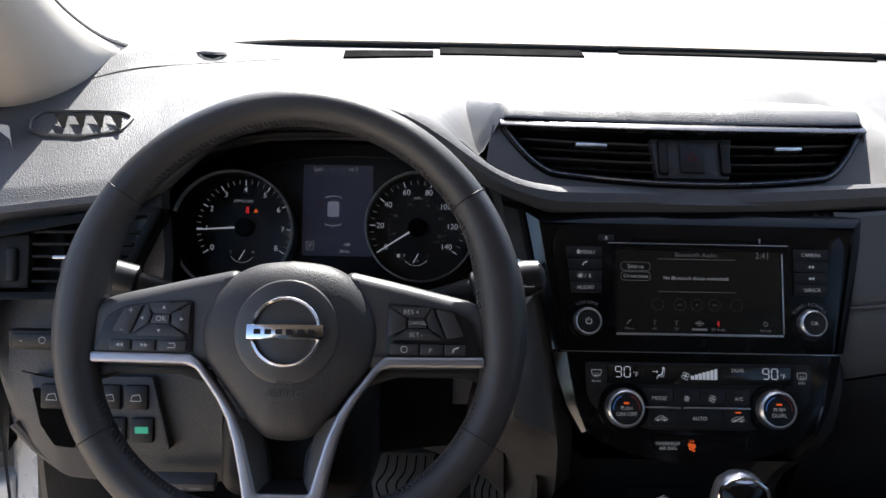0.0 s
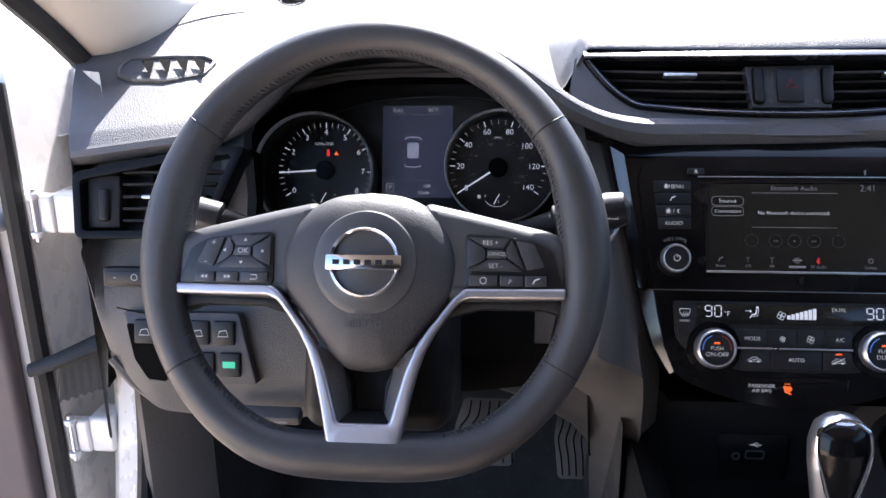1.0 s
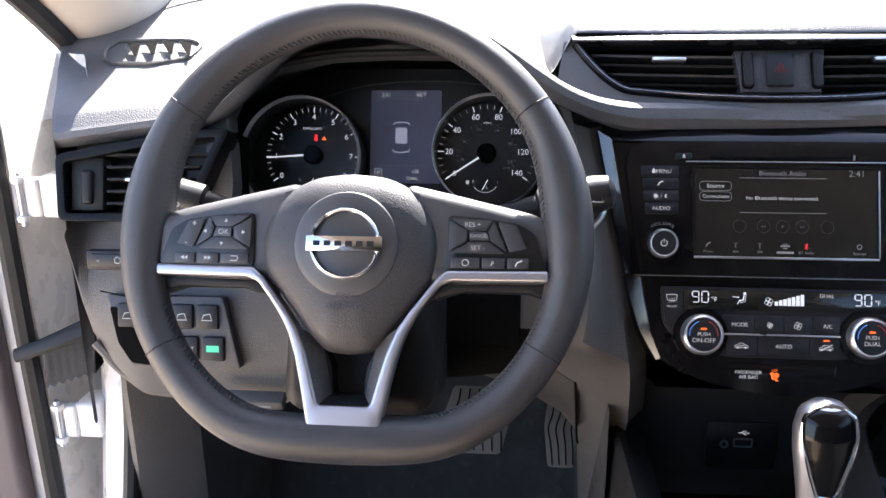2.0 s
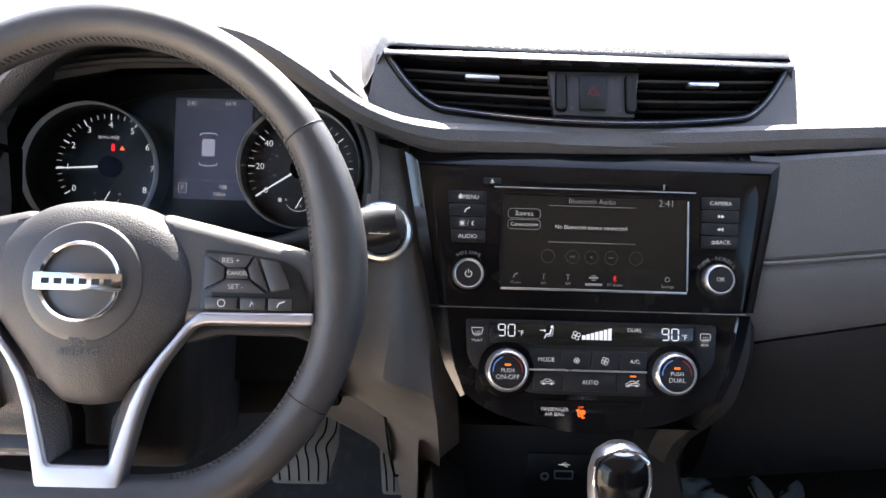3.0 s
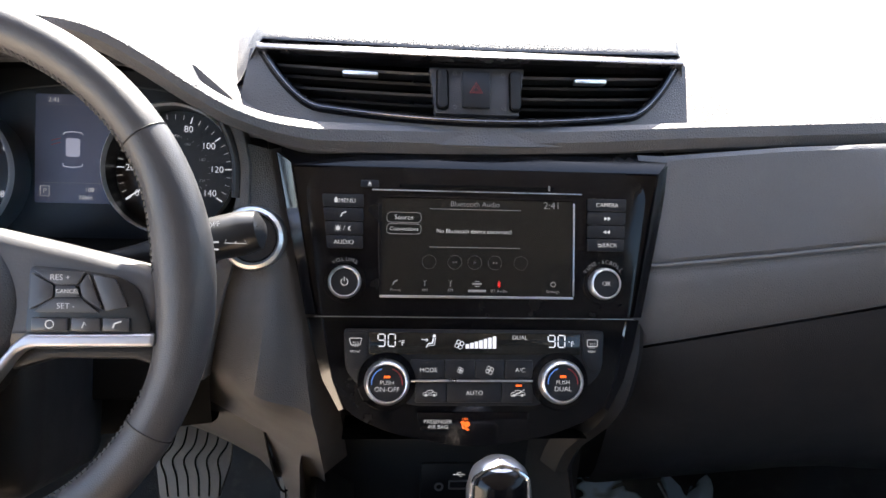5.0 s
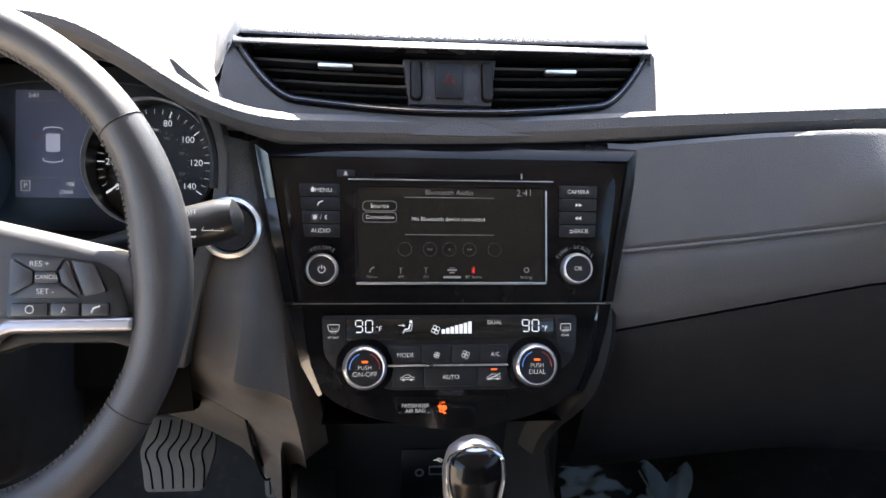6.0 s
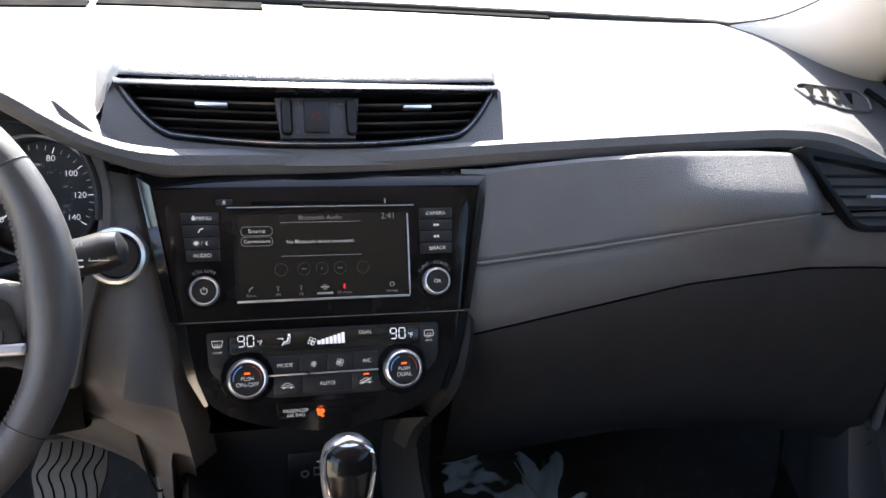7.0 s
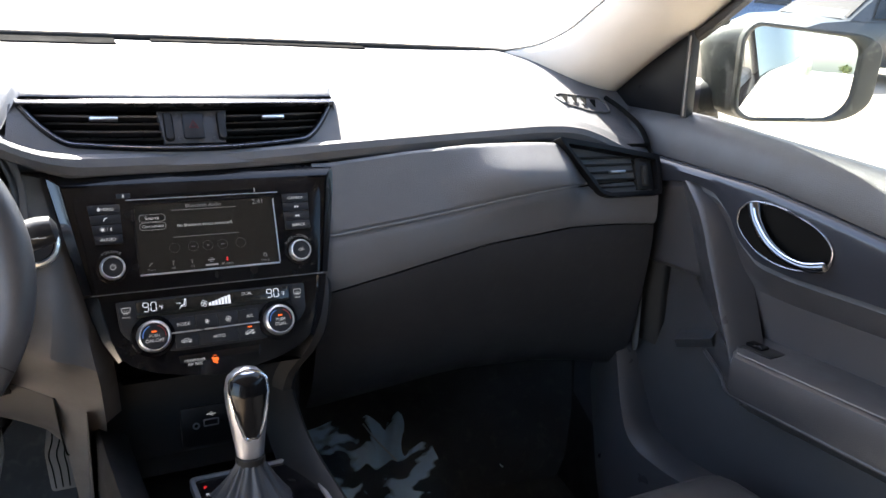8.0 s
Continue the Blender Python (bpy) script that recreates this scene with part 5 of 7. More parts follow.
def knee(x0, x1, back=0.0):
    rows = []
    for i in range(31):
        x = x0 + (x1 - x0) * i / 30
        top = lerp(x, [-0.672, -0.60, -0.54, -0.19], [1.065, 1.06, 1.045, 1.045])
        bot = lerp(x, [-0.672, -0.668, -0.661, -0.634, -0.608, -0.55, -0.46, -0.30, -0.19], [1.03, 0.99, 0.942, 0.906, 0.884, 0.878, 0.878, 0.885, 0.90])
        row = [(x, 0.86, top + 0.005), (x, 0.806, top)]
        for k in range(9):
            t = k / 8
            z = top - 0.006 - (top - bot - 0.012) * t
            row.append((x, 0.798 - 0.045 * math.sin(t * 1.9) - 0.02 * ease(x, -0.672, -0.60) + 0.02 + back * ease(t, 0.0, 0.3), z))
        row += [(x, 0.78 + back, bot - 0.004), (x, 0.90, bot + 0.01)]
        rows.append(row)
    return grid(rows)


part("knee_panel", knee(-0.672, -0.455), PLAS, low)
# the next two are coloured darker than the knee panel to hold shade
part("column_panel", knee(-0.4535, -0.372), DOOR_P, low, "panel below the steering column")
part("knee_recess", knee(-0.3715, -0.225, 0.05), DUCT_SHADE, low, "recessed panel right of the column, near-black for shade")
# flat near-black plate in place of the tray's shaded hollow
part("tray_hole", plate(rounded([(-0.222, 0.020), (-0.185, 0.024), (-0.180, -0.038), (-0.197, -0.044)][::-1], 0.004, 3), -0.012, 0.0015), DUCT_SHADE, low, "black open coin tray").matrix_basis = KNEE @ pose(0.018, -0.005, -0.002)
part("panel_seam", tube([(-0.640 + 0.085 * i / 8, 0.7695 - 0.02 * ease(-0.655 + 0.11 * i / 8, -0.672, -0.60), 0.989 + 0.004 * i / 8) for i in range(9)], 0.0007, 5), DUCT_SHADE, low)
part("lower_lip", tube([(x, 0.772, lerp(x, [-0.661, -0.634, -0.608, -0.55, -0.28], [0.942, 0.906, 0.884, 0.878, 0.885])) for x in (-0.655 + 0.19 * i / 30 for i in range(31))], 0.006, 8), PLAS, low)
sw = thing("switch_panel", "black switch panel with square push buttons", "switch panel", plane_at((-0.545, 0.750, 0.958), 14))
part("panel", plate(rounded([(-0.085, 0.032), (0.028, 0.032), (0.045, -0.035), (-0.06, -0.035)][::-1], 0.003, 3), -0.02, 0.0, (), 0.002), DOOR_P, sw)
part("pocket", plate(rounded([(-0.081, 0.021), (-0.050, 0.018), (-0.041, -0.034), (-0.060, -0.032), (-0.073, -0.013)][::-1], 0.003, 3), -0.02, 0.0012), DUCT_SHADE, sw, "dark open pocket")
for i, (x, y, tx) in enumerate(((-0.062, 0.0135, ""), (-0.036, 0.0135, ""), (-0.010, 0.0135, ""), (0.0145, 0.0135, ""), (-0.030, -0.0165, ""), (-0.005, -0.0165, "SPORT"), (0.0200, -0.0165, "ECO"))):
    b = part("button", box(x - 0.0105, x + 0.0105, y - 0.0115, y + 0.0115, -0.002, 0.004, 0.002), KEY, sw)
    if tx == "ECO":
        part("lamp", box(x - 0.006, x + 0.006, y - 0.0025, y + 0.0035, 0.0038, 0.0043), GREEN, b, "green lamp", smooth=0)
    elif tx:
        words(tx, 0.0045, x, y, 0.0042, WHITE, b)
    elif i < 4:
        stroke([(x - 0.005, y - 0.003), (x - 0.003, y + 0.002), (x + 0.003, y + 0.003), (x + 0.005, y - 0.003)], 0.0009, 0.0042, WHITE, b, closed=True)
dim = thing("dimmer_switch", "black rocker dimmer switch with white symbols", "switch", plane_at((-0.615, 0.764, 1.022), 10))
part("body", box(-0.032, 0.032, -0.010, 0.009, -0.01, 0.003, 0.003), DARK, dim)
part("rocker", box(-0.027, 0.027, -0.007, 0.006, 0.0, 0.0045, 0.002), KEY, dim)
words("-", 0.009, -0.019, 0, 0.0047, WHITE, dim)
stroke(ring_pts(0.0, 0.0, 0.003, 12), 0.0006, 0.0047, WHITE, dim, closed=True)
hl = thing("bonnet_release", "dark grey plastic release lever", "lever", plane_at((-0.492, 0.728, 0.897), -20))
part("lever", box(-0.032, 0.036, -0.006, 0.005, -0.012, 0.004, 0.003), PLAS, hl)
for sx in (-0.02, 0.0, 0.018):
    part("print_bar", box(sx - 0.006, sx + 0.006, -0.002, 0.001, 0.004, 0.0043), DIM, hl, smooth=0)

# ---------- centre console ----------
con = thing("center_console", "dark plastic center console with sloping sides", "console")


def fas_y(z):
    return 0.805 + (z - 1.03) * 0.384


def flank():
    """Driver's side of the centre stack, from the start button face down to the knee panel."""
    rows = []
    for k in range(29):
        t = k / 28
        za, zb = 1.132 - 0.292 * t, 1.140 - 0.222 * t
        xa = -lerp(za, [0.80, 0.90, 0.945, 1.007, 1.132], [0.126, 0.134, 0.141, 0.149, 0.176])
        xb = -lerp(t, [0, 0.3, 0.55, 0.8, 1.0], [0.197, 0.200, 0.222, 0.258, 0.290])
        a = Vector((xa, lerp(za, [0.784, 0.867, 0.92, 1.132], [0.846, 0.803, fas_y(0.92) + 0.015, fas_y(1.132) + 0.015]), za))
        b = Vector((xb, lerp(t, [0, 0.3, 0.55, 0.8, 1.0], [0.847, 0.826, 0.818, 0.836, 0.852]), zb))
        row = [a + Vector((0.02, 0.03, 0)), a]
        for j in range(1, 13):
            q = j / 12
            p = a.lerp(b, q)
            p.y += -0.036 * ease(q, 0.0, 0.44) * (1 - ease(q, 0.38, 1.0)) * ease(t, 0.2, 0.7) * (1 - 0.85 * ease(t, 0.7, 1.0))
            p.z += 0.016 * math.sin(q * math.pi) * ease(t, 0.6, 1.0)
            row.append(p)
        row.append(b + Vector((-0.01, 0.05, 0.0)))
        rows.append(row)
    return grid(rows), rows[-1]


flank_bm, flank_low = flank()
part("driver_flank", flank_bm, PLAS, con, "grained grey side of the center stack")
# the flank goes on down beside the tunnel; a smooth cover turns under the rest towards the pedals
part("flank_foot", grid([[p + Vector((0.024 * q * min(1.0, j / 4), 0.150 * q, -0.250 * q)) for q in (k / 6 for k in range(7))] for j, p in enumerate(flank_low[1:6], 1)]), PLAS, con, "grained lower end of the flank")
part("lower_cover", grid([[p + Vector((0.014 * q * ease(p.x, -0.21, -0.165), 0.0015 + 0.070 * q ** 1.4, -0.0015 - (0.072 + 0.03 * ease(p.x, -0.20, -0.165)) * math.sin(q * math.pi / 2))) for p in flank_low[5:]] for q in (k / 8 for k in range(9))]), COVER, con, "smooth grey lower cover beside the pedals")
part("cover_seam", tube([flank_low[5] + Vector((0.013 * q, 0.073 * q ** 1.2 - 0.001, -0.108 * math.sin(q * math.pi / 2))) for q in (i / 8 for i in range(9))], 0.0012, 5), DUCT_SHADE, con)
rows = []
for k in range(25):
    z = 1.132 - 0.28 * k / 24
    xa = lerp(z, [0.80, 0.841, 0.879, 0.906, 0.94, 0.979, 1.0455, 1.1065, 1.132], [0.072, 0.078, 0.090, 0.1065, 0.122, 0.134, 0.146, 0.160, 0.166])
    y = fas_y(z) + 0.008 + 0.035 * ease(z, 0.96, 1.04) + 0.055 * (1 - ease(z, 0.852, 0.94))
    rows.append([(xa - 0.01, y + 0.02, z), (xa, y, z), (xa + 0.010, y - 0.001, z), (xa + 0.016, y + 0.006, z), (xa + 0.022, y + 0.03, z), (xa + 0.03, y + 0.12, z)])
part("passenger_flank", grid(rows), CONS, con, "grey edge of the center stack")
# console sides below the stack, sweeping back towards the shifter
for s, path in ((-1, [(0.138, 0.845, 0.830), (0.136, 0.80, 0.826), (0.133, 0.76, 0.818), (0.127, 0.71, 0.804), (0.117, 0.64, 0.787), (0.108, 0.50, 0.776), (0.106, 0.0, 0.775)]),
                (1, [(0.112, 0.86, 0.905), (0.100, 0.83, 0.872), (0.094, 0.795, 0.846), (0.095, 0.735, 0.812), (0.103, 0.65, 0.787), (0.106, 0.50, 0.776), (0.106, 0.0, 0.775)])):
    rows = []
    for p in smooth_curve(path, 6):
        rows.append([(s * (p.x - 0.035), p.y + 0.02, p.z - 0.035), (s * (p.x - 0.010), p.y + 0.002, p.z - 0.004), (s * p.x, p.y, p.z), (s * (p.x + 0.006), p.y + 0.008, p.z - 0.006), (s * (p.x + 0.012), p.y + 0.04, p.z - 0.10), (s * (p.x + 0.018), p.y + 0.08, p.z - 0.40)])
    part("console_side", grid(rows), CONS, con, "dark grey console side sweeping to the shifter")
part("tunnel_side", grid([[(-0.150, y, z) for y in (0.80, 0.95, 1.10, 1.25)] for z in (0.42, 0.6, 0.75, 0.86)]), CARPET, con)

# start button ring right of the wheel
st = thing("start_button", "black start button in a chrome ring", "start button", plane_at((-0.1875, 0.8185, 1.0665), 18))
part("ring", lathe([(0.0205, -0.02), (0.0205, 0.002), (0.0225, 0.006), (0.0255, 0.0045), (0.0270, -0.001), (0.0270, -0.02)], 44), RINGM, st, "chrome ring")
part("cap", lathe([(0, 0.001), (0.019, 0.001), (0.0215, -0.004)], 36), DARK, st)
# near-black sheet that puts in the shade under the stack's lower edge
part("tray_roof_shade", grid([[(x, 0.775, 0.903), (x, 0.80, 0.897), (x, 0.868, 0.872)] for x in (-0.112, 0.0, 0.100)]), DUCT_SHADE, con)
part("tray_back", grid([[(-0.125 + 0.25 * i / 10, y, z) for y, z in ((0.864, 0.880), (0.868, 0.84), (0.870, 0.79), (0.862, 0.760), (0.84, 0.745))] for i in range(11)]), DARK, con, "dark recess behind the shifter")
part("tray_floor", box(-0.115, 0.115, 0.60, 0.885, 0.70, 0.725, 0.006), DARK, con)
part("top_plate", plate(rounded([(-0.105, -0.20), (0.105, -0.20), (0.105, 0.66), (-0.105, 0.66)], 0.01), 0.745, 0.772, (), 0.006), DARK, con)
usb = thing("usb_panel", "black panel with audio jack and usb socket", "socket panel", plane_at((-0.003, 0.8655, 0.788), 3))
part("panel", box(-0.034, 0.040, -0.026, 0.030, -0.01, 0.002, 0.003), SATIN_B, usb)
part("jack", lathe([(0.0024, 0.001), (0.0028, 0.003), (0.0046, 0.003), (0.005, 0.001)], 20, -0.0150, 0.004), SATIN, usb, "round audio jack")
part("usb_socket", plate(rounded([(-0.0055, 0.0015), (0.0145, 0.0015), (0.0145, 0.0115), (-0.0055, 0.0115)], 0.0015, 3), 0.001, 0.0035, [rounded([(-0.0042, 0.0028), (0.0132, 0.0028), (0.0132, 0.0102), (-0.0042, 0.0102)], 0.001, 3)]), SATIN, usb, "silver rimmed usb socket")
stroke([(-0.0015, 0.0180), (0.0105, 0.0180)], 0.0007, 0.0025, WHITE, usb)
stroke([(0.0015, 0.0180), (0.0040, 0.0202), (0.0070, 0.0202)], 0.0006, 0.0025, WHITE, usb)
stroke([(0.0035, 0.0180), (0.0060, 0.0158), (0.0080, 0.0158)], 0.0006, 0.0025, WHITE, usb)

# ---------- gear shifter ----------
sh = thing("gear_shifter", "chrome-topped gear shifter with black leather boot", "gear shifter", pose(0.008, 0.672, 0.772, 0, 0, 0))
prof = [(0.0, 0.0, 0.0), (0.066, 0.0150, 0.0130), (0.085, 0.0175, 0.0150), (0.105, 0.0205, 0.0175), (0.125, 0.0235, 0.020), (0.143, 0.0245, 0.021), (0.157, 0.0215, 0.0185), (0.165, 0.013, 0.011), (0.168, 0.001, 0.001)]
PH, PA, PB = ([q[k] for q in prof[1:]] for k in range(3))


def grip_at(h, ang, out=1.0):
    """A point of the shift grip at height h, ang degrees round from the face towards the seats."""
    return (out * lerp(h, PH, PA) * math.sin(radians(ang)), -out * lerp(h, PH, PB) * math.cos(radians(ang)) + 0.02 * (h / 0.17) - 0.002, h)


hs = [0.066 + 0.102 * k / 30 for k in range(31)]
part("grip", grid([[grip_at(h, 360 * j / 40) for j in range(40)] for h in hs], close_v=True), SATIN, sh, "satin silver grip sides", smooth=60)


def drop_half(h):
    return lerp(h, [0.088, 0.094, 0.110, 0.130, 0.150, 0.158, 0.1640, 0.1668], [1, 24, 38, 50, 62, 66, 52, 3])


inner_h = [0.092 + 0.0742 * k / 28 for k in range(29)]
part("grip_insert", grid([[grip_at(h, drop_half(h) * 0.88 * q / 8, 1.05) for q in range(-8, 9)] for h in inner_h]), GLOSS, sh, "glossy black teardrop grip insert", smooth=60)
loop = [grip_at(h, drop_half(h) * 0.95, 1.06) for h in inner_h] + [grip_at(h, -drop_half(h) * 0.95, 1.06) for h in inner_h[::-1]]
part("insert_rim", tube(loop, 0.0018, 8, closed=True), CHROME, sh, "chrome rim round the insert")
part("neck", lathe([(0.0150, 0.068), (0.0165, 0.066), (0.0165, 0.060), (0.0145, 0.056)], 28, 0, 0.006), DARK, sh, "black neck ring")
rows = []
for k in range(18):
    t = k / 17
    h = 0.062 - 0.058 * t
    rows.append([((0.0135 + 0.036 * t ** 1.25 + (0.0028 * math.sin(11 * p) + 0.0012 * math.sin(17 * p + 3)) * (0.3 + t)) * math.cos(p), (0.0135 + 0.042 * t ** 1.25 + (0.0028 * math.sin(11 * p) + 0.0012 * math.sin(17 * p + 3)) * (0.3 + t)) * math.sin(p) + 0.005, h + 0.0015 * math.sin(9 * p + 3 * t)) for p in (2 * math.pi * j / 88 for j in range(88))])
part("boot", grid(rows, close_v=True), LEATHER, sh, "gathered black leather boot", smooth=60)
gate = thing("shift_gate", "black gear display in a silver frame", "gear display", pose(-0.018, 0.652, 0.779, 0, 0, 0))
part("frame", plate(rounded([(-0.031, -0.095), (0.11, -0.095), (0.11, 0.10), (-0.031, 0.10)], 0.01), -0.006, 0.004, [rounded([(-0.025, -0.09), (0.105, -0.09), (0.105, 0.095), (-0.025, 0.095)], 0.008)], 0.001), SATIN, gate, "satin silver frame")
part("plate", box(-0.026, 0.106, -0.071, 0.096, -0.005, 0.0005), GLOSS, gate)
for k, tx in enumerate("PRND"):
    words(tx, 0.009, -0.016, 0.075 - 0.016 * k, 0.001, RED if tx == "P" else WHITE, gate)

# ---------- pedals ----------
def pedal(name, m, w, h, label):
    t = thing(name, label, "pedal", m)
    pad_ = rounded([(-w / 2 * 0.78, -h / 2), (w / 2 * 0.72, -h / 2), (w / 2, h * 0.02), (w / 2 * 0.96, h / 2), (-w / 2 * 0.72, h / 2), (-w / 2, h * 0.05)], 0.006)
    part("pad", plate(pad_, -0.010, 0.0, (), 0.003), PEDAL, t, "worn grey rubber pad")
    n = max(4, int(w / 0.014))
    bend = 0.10 * w
    for k in range(n):
        x = -w / 2 + w * (k + 0.5) / n
        part("groove", tube(smooth_curve([(x * 0.80 + bend * 0.4, -h * 0.46, 0.0), (x * 0.86 + bend * 0.1, -h * 0.20, 0.0), (x * 0.90 - bend * 0.5, h * 0.02, 0.0), (x * 0.88 + bend * 0.7, h * 0.22, 0.0), (x * 0.85 + bend, h * 0.46, 0.0)], 4), 0.0011, 6), DUCT_SHADE, t)
    part("arm", tube([(0.01, 0.0, -0.012), (0.045, 0.05, -0.04), (0.09, 0.13, -0.06)], 0.011, 8, flat=0.5), DARK, t)
    return t


pedal("brake_pedal", plane_at((-0.291, 1.00, 0.733), 35), 0.086, 0.085, "wide black rubber brake pedal")
pedal("accelerator_pedal", plane_at((-0.178, 1.055, 0.690), 25), 0.046, 0.10, "narrow black accelerator pedal")

# ---------- floor, bulkhead, shell ----------
def floor_rows():
    rows = []
    for i in range(33):
        x = -0.74 + 1.48 * i / 32
        row = [(x, y, z + 0.006 * math.sin(i * 1.7 + y * 9)) for y, z in ((-1.9, 0.42), (-0.6, 0.42), (0.2, 0.42), (0.6, 0.415), (0.9, 0.42), (1.03, 0.46))]
        yb = glass_foot(x)[0] + 0.02
        row += [(x, min(1.22, yb - 0.04), 0.62), (x, min(1.30, yb - 0.02), 0.80), (x, yb, 1.05), (x, yb + 0.01, 1.268)]
        rows.append(row)
    return rows


flo = part("floor", grid(floor_rows()), CARPET)
tagged(flo, "black carpeted car floor and toe board", "floor", kind="structure")


def sheet(name, rows, thick, material, label, category, close_v=False):
    ob = part(name, grid(rows, close_v=close_v), material)
    mod = ob.modifiers.new("thickness", "SOLIDIFY")
    mod.thickness, mod.offset = thick, 0
    return tagged(ob, label, category, kind="structure")


roof_rows = [[(x, y, 1.60 - 0.10 * (x / 0.6) ** 2 * 0.6 - 0.05 * ease(-y, 0.6, 1.8) - 0.03 * ease(y, 0.2, 0.6)) for x in (-0.60 + 1.2 * i / 12 for i in range(13))] for y in (-1.8, -1.4, -1.0, -0.6, -0.2, 0.1, 0.3, 0.48, 0.58)]
sheet("ceiling", roof_rows, 0.04, CEIL, "pale grey fabric car ceiling", "ceiling")
sheet("wall_rear", [[(x, -1.85 - 0.1 * (1 - (z - 0.4)), z) for x in (-0.76, 0.0, 0.76)] for z in (0.4, 0.9, 1.2, 1.56)], 0.04, CEIL, "pale rear hatch lining", "wall")
for s, nm in ((-1, "left"), (1, "right")):
    sheet("wall_" + nm, [[(s * 0.76, y, z) for y in (-1.9, -1.2, -0.5, -0.35)] for z in (0.35, 0.7, 1.0, 1.12)], 0.06, DARK, "dark rear side lining", "wall")
    sheet("pillar_trim_rear_" + nm, [[(s * (0.76 - 0.30 * ease(z, 1.1, 1.62) * 0.55), y, z) for y in (-0.5, -0.36)] for z in (1.1, 1.3, 1.45, 1.58)], 0.05, BEIGE, "pale fabric pillar trim", "pillar")

for s, nm in ((-1, "left"), (1, "right")):
    sheet("kick_panel_" + nm, [[(s * (0.725 - 0.02 * ease(y, 0.9, 1.3)), y, z) for y in ((0.80, 0.9, 1.05, 1.2, 1.45) if s > 0 else (0.96, 1.0, 1.05, 1.2, 1.45))] for z in ((0.38, 0.6, 0.8, 1.0, 1.16) if s > 0 else (0.38, 0.6, 0.8, 0.95))], 0.02, CONS, "dark grey footwell side panel", "wall")

# ---------- windshield and front pillars ----------
def foot_line(x):
    return (x, 1.315 - 0.50 * x * x, 1.2885 - 0.008 * x * x)


INNER = [(0.598, 1.127, 1.285), (0.634, 1.079, 1.296), (0.652, 1.019, 1.319), (0.650, 0.950, 1.351), (0.640, 0.86, 1.393), (0.605, 0.70, 1.470), (0.55, 0.56, 1.555)]
OUTER = [(0.745, 1.060, 1.175), (0.738, 0.994, 1.215), (0.736, 0.900, 1.276), (0.735, 0.806, 1.329), (0.730, 0.735, 1.370), (0.695, 0.60, 1.44), (0.63, 0.42, 1.55)]
INNER_L = [(0.640, 1.112, 1.274), (0.656, 1.072, 1.283), (0.665, 1.019, 1.300), (0.667, 0.950, 1.328), (0.660, 0.86, 1.372), (0.622, 0.70, 1.458), (0.56, 0.56, 1.552)]
ci, co_, ci_l = smooth_curve(INNER, 6), smooth_curve(OUTER, 6), smooth_curve(INNER_L, 6)
co_l = [Vector((p.x, p.y, p.z - 0.028 * (1 - ease(i, 18, 34)))) for i, p in enumerate(co_)]


def glass_rows():
    rows = []
    for i in range(33):
        a = -1 + 2 * i / 32
        foot = Vector(foot_line(a * 0.70))
        top = Vector((a * 0.58, 0.60 - 0.06 * a * a, 1.575 - 0.05 * a * a))
        rows.append([foot.lerp(top, j / 12) + Vector((0, 0.012, 0.012)) * math.sin(j / 12 * math.pi) + Vector((0, 0.012, -0.004)) for j in range(13)])
    return rows


ws = part("windshield", grid(glass_rows()), CLEAR)
tagged(ws, "clear curved windshield glass", "windshield", kind="structure")
base = [Vector(foot_line(-0.610 + 1.195 * i / 40)) + Vector((0, 0, -0.010 * ease(-(-0.610 + 1.195 * i / 40), 0.45, 0.61))) for i in range(41)]
full = [Vector((-p.x, p.y, p.z)) for p in reversed(ci_l)] + base + ci
part("border", tube(full, 0.0055, 8, flat=0.8), RUBBER, ws, "black painted glass border")
part("cowl", grid([[Vector(p) + Vector((0, 0.004, -0.002)), Vector(p) + Vector((0, 0.10, -0.05))] for p in (foot_line(-0.74 + 1.48 * i / 40) for i in range(41))]), RUBBER, ws, "black cowl below the glass")
for s, nm in ((-1, "left"), (1, "right")):
    rows = []
    for k, (a, b) in enumerate(zip(*((ci, co_) if s > 0 else (ci_l, co_l)))):
        bul = Vector((-0.030, -0.022, -0.006))
        row = []
        for q in range(11):
            u = q / 10
            p = a.lerp(b, u) + bul * math.sin(u * math.pi) ** 0.8 * (0.6 + 0.4 * ease(k, 0, 10))
            row.append(Vector((s * p.x, p.y, p.z)))
        rows.append(row)
    ft = [p + Vector((0, 0.01, -0.06)) for p in rows[0]]
    sheet("pillar_trim_" + nm, [ft] + rows, 0.008, BEIGE, "pale beige fabric front pillar trim", "pillar")
    sheet("pillar_" + nm, [[Vector((s * (p.x + 0.015), p.y + 0.03, p.z + 0.01)), Vector((s * (q.x + 0.012), q.y + 0.02, q.z + 0.006))] for p, q in zip(*((ci, co_) if s > 0 else (ci_l, co_l)))], 0.02, PAINT, "white outer front pillar", "pillar")
    sheet("roof_rail_" + nm, [[Vector((s * x, y, z)) for x, z in ((0.56, 1.575), (0.64, 1.545), (0.665, 1.51))] for y in (0.56, 0.40, 0.0, -0.5, -1.0, -1.8)], 0.03, BEIGE, "pale fabric roof rail trim", "roof rail")

# ---------- passenger door ----------
door = thing("passenger_door", "charcoal passenger door panel with chrome handle, closed", "car door")


def sill_z(y):
    return lerp(y, [-0.5, 0.2, 0.44, 0.67, 0.78, 0.87, 1.0], [1.130, 1.142, 1.152, 1.180, 1.195, 1.200, 1.200])


